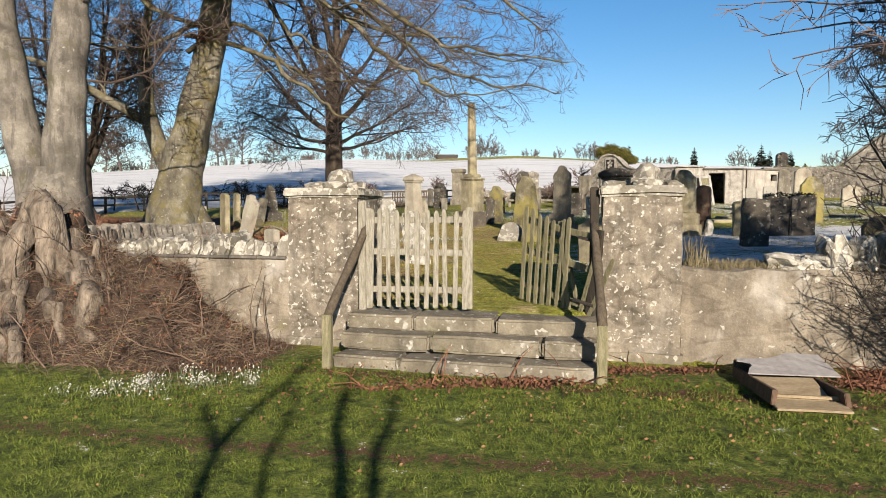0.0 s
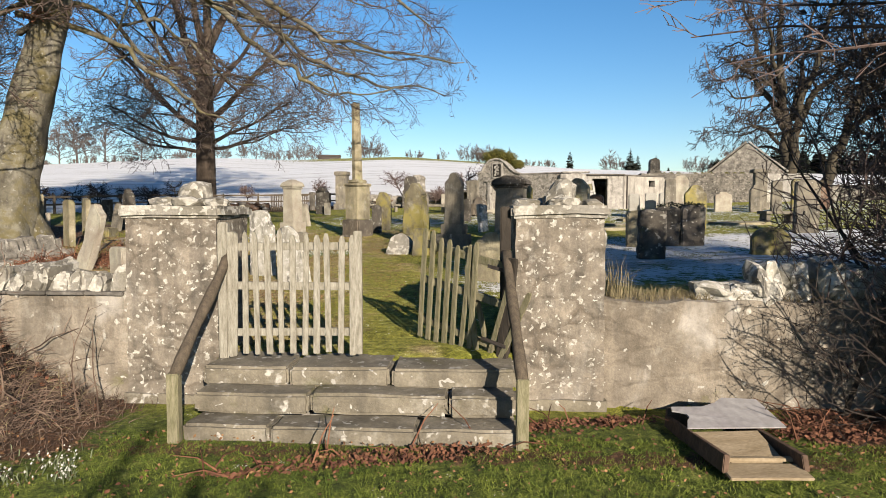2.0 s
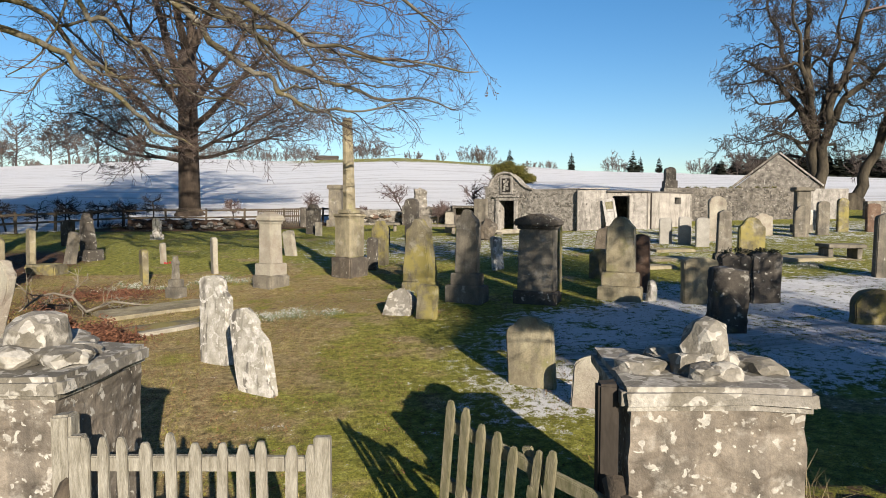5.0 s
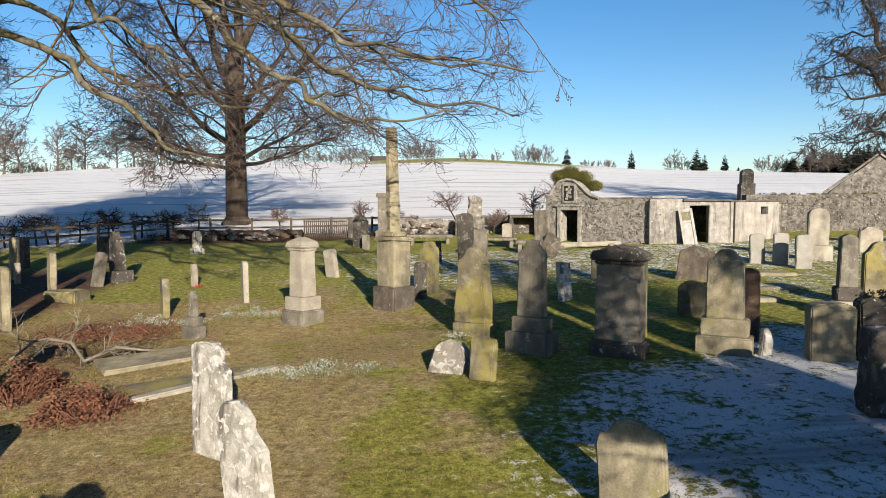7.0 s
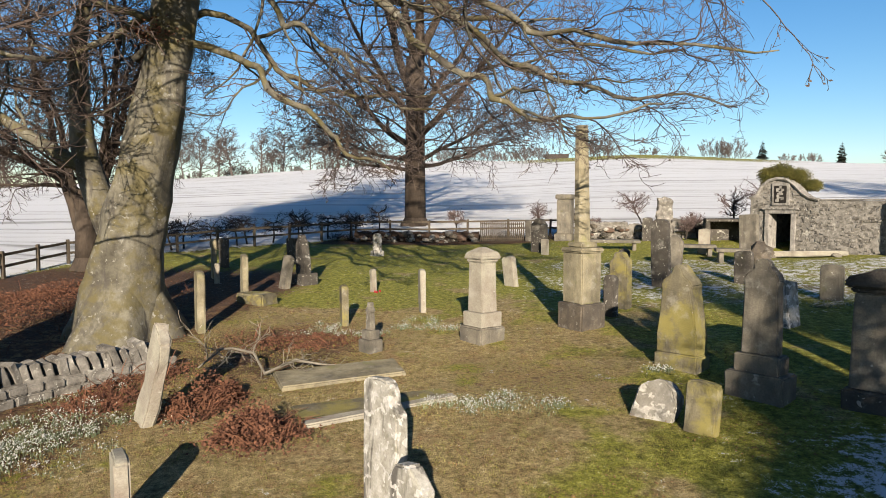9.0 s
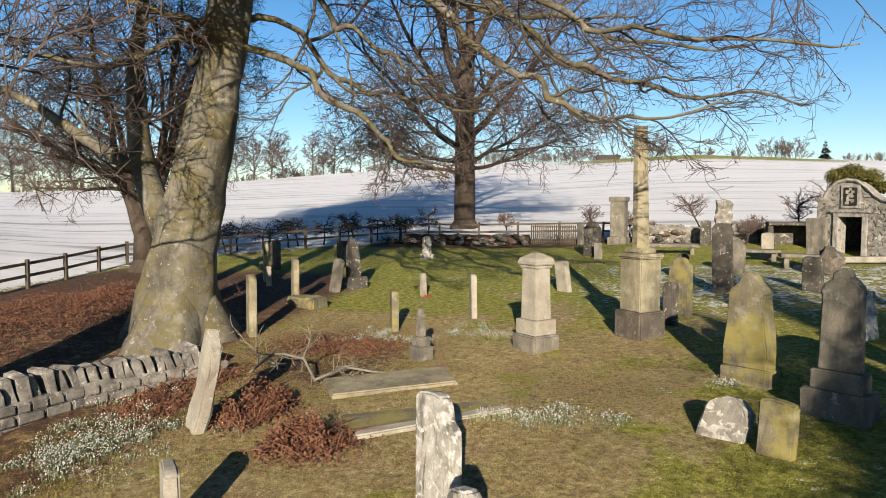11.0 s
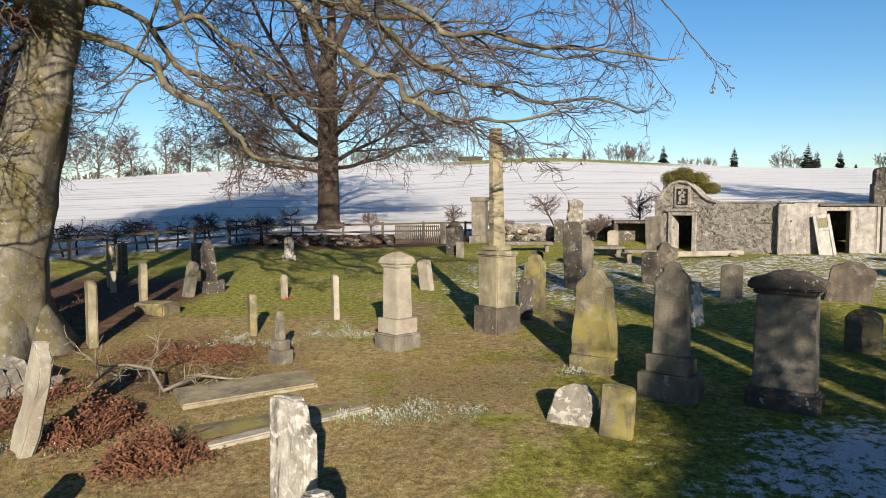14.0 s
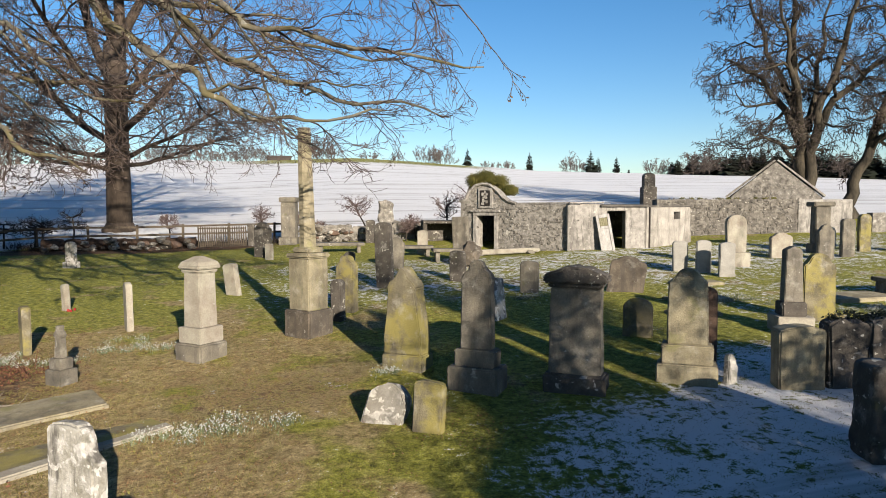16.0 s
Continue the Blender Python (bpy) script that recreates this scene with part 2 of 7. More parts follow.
BLADE = plain_mat("grass_blades", (0.04, 0.075, 0.006), (0.18, 0.215, 0.03), 3.5, 0.75, None, 0.1, random=0.7)
YARD_BLADE = plain_mat("yard_grass_blades", (0.07, 0.078, 0.0085), (0.3, 0.285, 0.055), 1.6, 0.75, None, 0.1, random=0.8)
YARD_STRAW = plain_mat("bleached_grass_blades", (0.14, 0.092, 0.035), (0.4, 0.32, 0.15), 1.5, 0.75, None, 0.1, random=0.75)
DRY_BLADE = plain_mat("dry_grass_blades", (0.14, 0.11, 0.053), (0.24, 0.21, 0.13), 4.0, 0.8, None, 0.1, random=0.4)
EARTH = plain_mat("leafy_earth", (0.008, 0.0055, 0.004), (0.075, 0.048, 0.034), 5.0, 0.95, None, 1.0)
ROOT = plain_mat("weathered_root", (0.02, 0.015, 0.012), (0.24, 0.2, 0.16), 4.0, 0.9, (2.5, 1, 0.6), 1.0)
IRON = plain_mat("rusty_iron", (0.023, 0.02, 0.018), (0.058, 0.049, 0.044), 12.0, 0.7, None, 0.2)
RED_FLOWER = plain_mat("red_flowers", (0.18, 0.0088, 0.0088), (0.31, 0.026, 0.023), 20.0, 0.6, None, 0.1)

# ---- mesh helpers ----


class MB:
    """Collects vertices and faces of one mesh."""

    def __init__(self):
        self.v, self.f = [], []

    def add(self, verts, faces):
        k = len(self.v)
        self.v.extend(verts)
        self.f.extend([tuple(i + k for i in f) for f in faces])

    def box(self, m, sx, sy, sz, jit=0.0):
        """A box standing on its base centre, with slightly uneven corners."""
        vs = []
        for z in (0, sz):
            for x, y in ((-1, -1), (1, -1), (1, 1), (-1, 1)):
                p = Vector((x * sx / 2, y * sy / 2, z))
                if jit:
                    p += Vector([random.uniform(-jit, jit) for _ in range(3)])
                vs.append(tuple(m @ p))
        self.add(vs, [(3, 2, 1, 0), (4, 5, 6, 7), (0, 1, 5, 4), (1, 2, 6, 5), (2, 3, 7, 6), (3, 0, 4, 7)])

    def tube(self, pts, radii, n=6, cap=True):
        k = len(self.v)
        ref = Vector((0, 0, 1))
        d0 = (pts[1] - pts[0])
        if abs(d0.normalized().z) > 0.9:
            ref = Vector((1, 0, 0))
        side = d0.cross(ref).normalized()
        last = len(pts) - 1
        for i, (p, r) in enumerate(zip(pts, radii)):
            d = (pts[min(i + 1, last)] - pts[max(i - 1, 0)]).normalized()
            side = (side - d * side.dot(d)).normalized()
            up = d.cross(side)
            for a in range(n):
                t = 2 * math.pi * a / n
                q = p + side * (r * math.cos(t)) + up * (r * math.sin(t))
                self.v.append((q.x, q.y, q.z))
        for i in range(last):
            for a in range(n):
                b = (a + 1) % n
                self.f.append((k + i * n + a, k + i * n + b, k + (i + 1) * n + b, k + (i + 1) * n + a))
        if cap:
            self.f.append(tuple(k + last * n + a for a in range(n)))
            self.f.append(tuple(k + a for a in reversed(range(n))))

    def leaf(self, p, d, side, w):
        """A folded leaf or blade from p along d."""
        a, b = p - side * w / 2, p + side * w / 2
        mid = p + d * 0.55
        self.add([tuple(p), tuple(mid - side * w / 2), tuple(p + d), tuple(mid + side * w / 2)], [(0, 1, 2, 3)])


def link(name, mb, mat, parent=None, label="", smooth=False, m=None):
    me = bpy.data.meshes.new(name)
    me.from_pydata(mb.v, [], mb.f)
    me.materials.append(mat)
    if smooth:
        me.polygons.foreach_set("use_smooth", [True] * len(me.polygons))
    ob = new(name, me)
    if m is not None:
        ob.matrix_basis = m
    if parent is not None:
        ob.parent = parent
    if label:
        ob["label"] = label
    return ob


def slab_bm(profile, depth, bevel=0.015, rough=0.006, cuts=1):
    """A slab with the upright outline profile [(x, z)...], its thickness along y, worn edges and a slightly uneven face."""
    bm = bmesh.new()
    front = [bm.verts.new((x, -depth / 2, z)) for x, z in profile]
    bm.faces.new(front)
    got = bmesh.ops.extrude_face_region(bm, geom=bm.faces[:])
    bmesh.ops.translate(bm, vec=(0, depth, 0), verts=[g for g in got["geom"] if isinstance(g, bmesh.types.BMVert)])
    bmesh.ops.recalc_face_normals(bm, faces=bm.faces[:])
    if bevel:
        bmesh.ops.bevel(bm, geom=[e for e in bm.edges if e.calc_face_angle(0) > 0.5], offset=bevel, segments=2, affect="EDGES")
    if cuts:
        bmesh.ops.triangulate(bm, faces=[f for f in bm.faces if len(f.verts) > 4])
        bmesh.ops.subdivide_edges(bm, edges=[e for e in bm.edges if e.calc_length() > 0.12], cuts=cuts)
        bmesh.ops.triangulate(bm, faces=[f for f in bm.faces if len(f.verts) > 4])
    off = Vector((random.uniform(-50, 50), random.uniform(-50, 50), 0))
    if rough:
        for v in bm.verts:
            v.co += noise.noise_vector(v.co * 5 + off) * rough * 1.6 + noise.noise_vector(v.co * 17 + off) * rough
    return bm


def link_bm(name, bm, mat, parent=None, label="", m=None, smooth=False):
    me = bpy.data.meshes.new(name)
    bm.to_mesh(me)
    bm.free()
    me.materials.append(mat)
    if smooth:
        me.polygons.foreach_set("use_smooth", [True] * len(me.polygons))
    ob = new(name, me)
    if m is not None:
        ob.matrix_basis = m
    if parent is not None:
        ob.parent = parent
    if label:
        ob["label"] = label
    return ob


def block(name, sx, sy, sz, mat, parent=None, m=None, bevel=0.015, rough=0.006, label="", cuts=1):
    return link_bm(name, slab_bm([(-sx / 2, 0), (sx / 2, 0), (sx / 2, sz), (-sx / 2, sz)], sy, bevel, rough, cuts), mat, parent, label, m)


def smooth01(x, a, b):
    t = min(1.0, max(0.0, (x - a) / (b - a)))
    return t * t * (3 - 2 * t)


def lerp_table(x, table):
    if x <= table[0][0]:
        return table[0][1]
    for (x0, y0), (x1, y1) in zip(table, table[1:]):
        if x <= x1:
            return y0 + (y1 - y0) * (x - x0) / (x1 - x0)
    return table[-1][1]


# ---- the lie of the land ----
GATE = pose(0.25, 5.76, 0, 0, 0, -15)          # the gateway: x along the wall, y into the yard
GATE_IN = GATE.inverted()
FENCE_LINE = [(-40, 26), (-16.4, 28), (-14.3, 31.3), (-8.6, 37), (-3, 38), (3, 37.2), (8, 37), (19, 37), (60, 34)]
RIDGE = [(-65, 0.045), (-40, 0.058), (-30, 0.066), (-10, 0.092), (8, 0.097), (25, 0.078), (60, 0.078)]


def yard_z(x, y):
    return 0.66 + 0.05 * (y - 6.6) + 0.03 * min(30, max(-4, x))


def land(x, y):
    """Height of the ground, how far out into the snowy field it lies, and the gateway's own coordinates."""
    p = GATE_IN @ Vector((x, y, 0))
    u, v = p.x, p.y
    out = 0.12 - 0.06 * min(6, max(0.0, -v - 1.0)) + 0.02 * noise.noise((x * 1.3, y * 1.3, 0))
    yf = lerp_table(x, FENCE_LINE)
    d = max(y - yf, (-16.2 - x) * 0.9 if y > 12 else -99)
    ins = yard_z(x, min(y, yf)) + 0.03 * noise.noise((x * 0.8, y * 0.8, 3)) + 0.012 * noise.noise((x * 3, y * 3, 5))
    if abs(u) < 1.5:
        s = smooth01(v, -0.4, -0.05)
    elif u < -5.5:
        s = smooth01(v, -4.0, 1.0)
    else:
        s = smooth01(v, 0.12, 0.4)
    if u > 2.3 and v > 0.3:
        # soil heaped level with the wall head
        ins += max(0.0, 1.13 - ins) * (1 - smooth01(v, 1.15, 1.9)) * smooth01(u, 2.3, 2.6) * (1 - smooth01(u, 9, 12))
    ins -= 0.2 * math.exp(-((x - 9.2) ** 2 / 5 + (y - 30.6) ** 2 / 4))
    z = out + (ins - out) * s
    if d > 0:
        az = math.degrees(math.atan2(x, max(1, y - 6)))
        r = math.hypot(x, y - 6)
        top = 190
        k = lerp_table(az, RIDGE)
        z += k * (min(d, max(0.0, d - (r - top)))) - 0.04 * max(0.0, r - top) + 0.25 * noise.noise((x * 0.03, y * 0.03, 9))
    return z, d, u, v


def axis(*spans):
    out = []
    for a, b, step in spans:
        n = max(1, round((b - a) / step))
        out += [a + (b - a) * i / n for i in range(n)]
    return out + [spans[-1][1]]


def build_ground():
    xs = axis((-500, -120, 38), (-120, -40, 8), (-40, -20, 2), (-20, -9, 0.5), (-9, 13, 0.16), (13, 32, 0.5), (32, 60, 2), (60, 140, 8), (140, 560, 42))
    ys = axis((-400, -60, 40), (-60, -10, 5), (-10, 0, 0.6), (0, 20, 0.16), (20, 40, 0.4), (40, 70, 1.5), (70, 230, 8), (230, 560, 40))
    verts, snow, dirt, lawn, straw = [], [], [], [], []
    for y in ys:
        for x in xs:
            z, d, u, v = land(x, y)
            verts.append((x, y, z))
            s = smooth01(d, -0.2, 0.6)
            r = math.hypot(x, y - 6)
            if d > 5:
                az = math.degrees(math.atan2(x, max(1, y - 6)))
                s = 1 - 0.8 * smooth01(r, 138 - 8 * smooth01(az, 2, 8), 158) * smooth01(az, -8, 4) * (1 - smooth01(az, 16, 24))
            if d < 0.3 and v > 0.5:
                # snow that lingers in the long shade
                far = 1.8 * smooth01(x, 5.4, 7.0)
                a = smooth01(x - 0.35 * (y - 11), 1.2, 3.6) * (1 - smooth01(y, 13.0 + far, 14.8 + far)) * smooth01(y, 7.6, 9.4)
                b = 0.62 * smooth01(y, 19, 23) * (1 - smooth01(y, 28.0, 29.5)) * smooth01(x, -2.0, 2.5)
                c = 0.75 * smooth01(x, 8.5, 10.5) * smooth01(y, 15, 17) * (1 - smooth01(y, 25, 27))
                s = max(s, (0.58 + 0.08 * smooth01(x, 3.8, 6.5) - 0.18 * (1 - smooth01(y, 8.4, 10.0)) * smooth01(x, 3.0, 4.0)) * a, 0.62 * b, 0.38 * c)
            snow.append(s)
            dd = 0.0
            if v > 0.4 and d < 0:
                dd = max(0.7 * math.exp(-((x + 4.4) ** 2 / 6 + (y - 17.2) ** 2 / 8)), 0.75 * math.exp(-((x + 5.9) ** 2 / 1.6 + (y - 13.0) ** 2 / 9)), 0.42 * math.exp(-((x - 0.3) ** 2 / 5 + (y - 15.6) ** 2 / 3)), 0.9 * smooth01(-x, 5.2, 7.5) * (1 - smooth01(y, 24, 30)),
                         0.95 * smooth01(y, 34, 36) * (1 - smooth01(y, 40, 42)) * (1 - smooth01(x, -1, 3)))
            if 0.3 < v < 1.7 and u > 2.3:
                dd = max(dd, 0.45)
            if v < -0.9 and u < 4:
                dd = max(dd, 0.8 * math.exp(-((v + 1.25) / 0.16) ** 2) * smooth01(u, -3.5, -1.2), 0.55 * math.exp(-((v + 3.1 - 0.04 * u) / 0.2) ** 2))
            if v < 0.2:
                dd = max(dd, smooth01(u, 3.4, 4.6) * smooth01(v, -1.6, -0.7), smooth01(-u, 1.9, 2.6) * smooth01(v, -1.9, -1.2))
            dirt.append(dd)
            straw.append(smooth01(2.8 - x + 0.2 * (y - 14), 0.0, 3.5) * (1 - smooth01(y, 18.5, 23)) if v > 0 else 0.0)
            lawn.append(1 - smooth01(v, -0.6, 0.2))
    n = len(xs)
    faces = [(j * n + i, j * n + i + 1, (j + 1) * n + i + 1, (j + 1) * n + i) for j in range(len(ys) - 1) for i in range(n - 1)]
    me = bpy.data.meshes.new("ground")
    me.from_pydata(verts, [], faces)
    for name, values in (("snow", snow), ("dirt", dirt), ("lawn", lawn), ("straw", straw)):
        me.attributes.new(name, "FLOAT", "POINT").data.foreach_set("value", values)
    me.polygons.foreach_set("use_smooth", [True] * len(me.polygons))
    m, nt, b = blank("ground_cover", 0.95)

    def attr(name):
        a = nt.nodes.new("ShaderNodeAttribute")
        a.attribute_name = name
        return a.outputs["Fac"]

    def plus(a, b_):
        q = nt.nodes.new("ShaderNodeMath")
        nt.links.new(a, q.inputs[0])
        if isinstance(b_, (int, float)):
            q.inputs[1].default_value = b_
        else:
            nt.links.new(b_, q.inputs[1])
        return q.outputs[0]
    n1, n2, n3 = noisy(nt, 0.9, 5.0), noisy(nt, 9.0, 5.0, 0.65), noisy(nt, 60.0, 3.0, 0.7)
    lawn_col = ramp(nt, n2, [(0.34, (0.022, 0.038, 0.005)), (0.52, (0.09, 0.12, 0.016)), (0.7, (0.2, 0.22, 0.048))])
    yard_col = ramp(nt, n2, [(0.3, (0.059, 0.067, 0.0065)), (0.5, (0.21, 0.21, 0.027)), (0.72, (0.39, 0.39, 0.1))])
    yard_col = mix(nt, grey(nt, plus(times(nt, attr("straw"), 0.26), n1), 0.57, 0.7), yard_col, ramp(nt, n2, [(0.32, (0.13, 0.092, 0.034)), (0.68, (0.45, 0.36, 0.18))]))
    col = mix(nt, attr("lawn"), yard_col, lawn_col)
    leaf_col = ramp(nt, n2, [(0.3, (0.028, 0.016, 0.0096)), (0.55, (0.091, 0.046, 0.024)), (0.75, (0.17, 0.1, 0.06))])
    col = mix(nt, grey(nt, plus(attr("dirt"), times(nt, plus(n2, -0.5), 1.6)), 0.35, 0.6), col, leaf_col)
    # fine dark grain, painting the shaded gaps between blades
    col = mix(nt, 0.6, col, ramp(nt, n3, [(0.34, (0.12, 0.12, 0.12)), (0.6, (1, 1, 1))]), "MULTIPLY")
    # tufts, worn thatch and moss in clumps a hand wide; dark tones paint inter-blade shade
    n4, n5 = noisy(nt, 24.0, 4.0, 0.75), noisy(nt, 3.1, 5.0, 0.7)
    col = mix(nt, 0.6, col, ramp(nt, n4, [(0.36, (0.26, 0.29, 0.2)), (0.52, (1, 1, 1)), (0.66, (1.25, 1.25, 1.2))]), "MULTIPLY")
    col = mix(nt, times(nt, times(nt, grey(nt, n5, 0.5, 0.6), 0.75), attr("straw")), col, ramp(nt, n4, [(0.35, (0.06, 0.033, 0.015)), (0.65, (0.31, 0.215, 0.1))]))
    streak = noisy(nt, 1.0, 5.0, 0.75, (0.03, 0.6, 0.6))
    patch = noisy(nt, 2.2, 6.0, 0.7)
    snow_col = mix(nt, grey(nt, streak, 0.5, 0.64), (0.51, 0.522, 0.535), (0.27, 0.27, 0.262))
    amount = plus(plus(times(nt, attr("snow"), 1.25), times(nt, plus(patch, -0.5), 1.9)), plus(times(nt, plus(n3, -0.5), 1.5), times(nt, plus(n2, -0.5), 2.1)))
    cover = grey(nt, amount, 0.52, 0.66)
    col = mix(nt, cover, col, snow_col)
    nt.links.new(col, b.inputs["Base Color"])
    bump(nt, b, mix(nt, 0.45, n3, n4), 0.9, 0.05)
    me.materials.append(m)
    ob = new("ground", me)
    return tagged(ob, "grass churchyard and verge with patches of snow, rising to a snowy field", "ground", kind="structure")


ground = build_ground()


def gz(x, y):
    return land(x, y)[0]

# ---- front wall and gateway ----


def gate_at(u, v, z, rz=0.0, rx=0.0, ry=0.0):
    return GATE @ pose(u, v, z, rx, ry, rz)


def rough_box(sx, sy, sz, cell=0.14, rough=0.014, batter=0.0, top_rough=0.0):
    """A masonry body on its base centre: gridded faces, uneven surface, slight batter."""
    mb = MB()
    nx, ny, nz = max(1, round(sx / cell)), max(1, round(sy / cell)), max(1, round(sz / cell))
    off = Vector((random.uniform(-90, 90), random.uniform(-90, 90), 0))

    def put(i, j, k):
        x, y, z = sx * (i / nx - 0.5), sy * (j / ny - 0.5), sz * k / nz
        s = 1 - batter * k / nz
        p = Vector((x * s, y * s, z))
        p += noise.noise_vector(p * 4 + off) * rough + noise.noise_vector(p * 11 + off) * rough * 0.7
        if top_rough and k == nz:
            p.z += top_rough * noise.noise(p * 2.5 + off)
        return tuple(p)
    ids = {}

    def vid(i, j, k):
        if (i, j, k) not in ids:
            ids[i, j, k] = len(mb.v)
            mb.v.append(put(i, j, k))
        return ids[i, j, k]
    for i in range(nx):
        for k in range(nz):
            mb.f.append((vid(i, 0, k), vid(i + 1, 0, k), vid(i + 1, 0, k + 1), vid(i, 0, k + 1)))
            mb.f.append((vid(i + 1, ny, k), vid(i, ny, k), vid(i, ny, k + 1), vid(i + 1, ny, k + 1)))
        for j in range(ny):
            mb.f.append((vid(i, j, nz), vid(i + 1, j, nz), vid(i + 1, j + 1, nz), vid(i, j + 1, nz)))
    for j in range(ny):
        for k in range(nz):
            mb.f.append((vid(0, j + 1, k), vid(0, j, k), vid(0, j, k + 1), vid(0, j + 1, k + 1)))
            mb.f.append((vid(nx, j, k), vid(nx, j + 1, k), vid(nx, j + 1, k + 1), vid(nx, j, k + 1)))
    return mb


def boulder(sx, sy, sz, seed, cuts=2, rough=0.18):
    """A rough unhewn stone standing on its base."""
    bm = bmesh.new()
    bmesh.ops.create_icosphere(bm, subdivisions=cuts, radius=0.5)
    off = Vector((seed * 7.3, seed * 3.1, seed))
    for v in bm.verts:
        c = v.co.copy()
        c *= 0.5 / max(abs(c.x), abs(c.y), abs(c.z)) * 0.55 + 0.45
        c += noise.noise_vector(c * 2.2 + off) * rough + noise.noise_vector(c * 6 + off) * rough * 0.3
        v.co = Vector((c.x * sx, c.y * sy, (c.z + 0.45) * sz))
    return bm


def gate_pillar(u0, u1, name_label, seed):
    """Square rubble pillar with a projecting cap and loose stones heaped on it."""
    w = u1 - u0
    depth = 0.86
    base = tagged(new("gate_pillar"), name_label, "gate pillar", "gate pillars", "")
    base.matrix_basis = gate_at((u0 + u1) / 2, -0.02 + depth / 2, 0)
    link("shaft", rough_box(w, depth, 1.99, 0.09, 0.012, 0.01), PILLAR_STONE, base)
    link("footing", rough_box(w + 0.05, depth + 0.06, 0.2, 0.1, 0.015), STEP_STONE, base, m=pose(0, 0, 0.02))
    cap = block("cap", w + 0.1, depth + 0.1, 0.12, CAP_STONE, base, pose(0, 0, 1.985), 0.03, 0.012, "lichened cap slab", 2)
    rnd = random.Random(seed)
    stones = 13
    for i in range(stones):
        a = rnd.uniform(0, 6.28)
        r = rnd.uniform(0.1, 0.36) if i else 0
        sx, sz = (rnd.uniform(0.16, 0.3), rnd.uniform(0.07, 0.13)) if i else (0.34, 0.3)
        link_bm("cap_stone", boulder(sx, sx * rnd.uniform(0.7, 1), sz, seed + i), CAP_STONE, cap,
                m=pose(r * math.cos(a) * w / 0.9 + (0.08 if i == 0 else 0), r * math.sin(a), 0.105, 0, 0, rnd.uniform(0, 180)))
    return base


gate_pillar(-2.41, -1.47, "square rubble gate pillar with lichened cap and heaped stones", 3)
gate_pillar(1.47, 2.33, "square rubble gate pillar with white lichen blots and cracked cap", 31)


def wall_run(name, pts, thick, z0, height, mat, label):
    """A masonry wall along straight legs; each leg butts on the last."""
    top = tagged(new(name), label, "wall", kind="structure")
    for (x0, y0), (x1, y1) in zip(pts, pts[1:]):
        ln, rz = math.hypot(x1 - x0, y1 - y0), math.degrees(math.atan2(y1 - y0, x1 - x0))
        link("masonry", rough_box(ln, thick, height, 0.15, 0.02, 0.0, 0.05), mat, top, m=pose((x0 + x1) / 2, (y0 + y1) / 2, z0, 0, 0, rz))
    return top


def gate_xy(u, v):
    p = GATE @ Vector((u, v, 0))
    return p.x, p.y


wall_left = wall_run("wall_west", [gate_xy(-5.3, 0.3), gate_xy(-2.42, 0.3)], 0.5, -0.05, 1.27, WALL_STONE, "lime-mortared rubble wall with upright coping stones")
wall_right = wall_run("wall_east", [gate_xy(2.34, 0.32), gate_xy(11.5, 0.32)], 0.5, -0.05, 1.24, WALL_STONE, "lime-mortared rubble wall with stained render and broken coping")
wall_curve = wall_run("wall_yard_side", [(-6.9, 9.4), (-7.3, 11.2), (-7.3, 12.9), (-6.95, 14.2), (-5.95, 16.0)], 0.45, 0.6, 0.6, RUBBLE, "drystone boundary wall with coping stones on edge")


def coping(parent, pts, z, step, size, seed, mat):
    """Stones set on edge along a wall head, each a piece of its own."""
    rnd = random.Random(seed)
    for (x0, y0), (x1, y1) in zip(pts, pts[1:]):
        ln, rz = math.hypot(x1 - x0, y1 - y0), math.degrees(math.atan2(y1 - y0, x1 - x0))
        n = int(ln / step)
        for i in range(n):
            s = (i + 0.5) / n
            w, h = step * rnd.uniform(0.82, 1.0), size[1] * rnd.uniform(0.7, 1.15)
            bm = slab_bm([(-w / 2, 0), (w / 2, 0), (w * 0.48, h * 0.7), (w * rnd.uniform(0.1, 0.4), h), (-w * rnd.uniform(0.2, 0.45), h * rnd.uniform(0.85, 1.0)), (-w / 2, h * 0.6)], size[0] * rnd.uniform(0.85, 1.1), 0.03, 0.022, 2)
            link_bm("coping_stone", bm, mat, parent, m=pose(x0 + (x1 - x0) * s, y0 + (y1 - y0) * s, z - 0.03, rnd.uniform(-5, 5), rnd.uniform(10, 30), rz + rnd.uniform(-8, 8)))


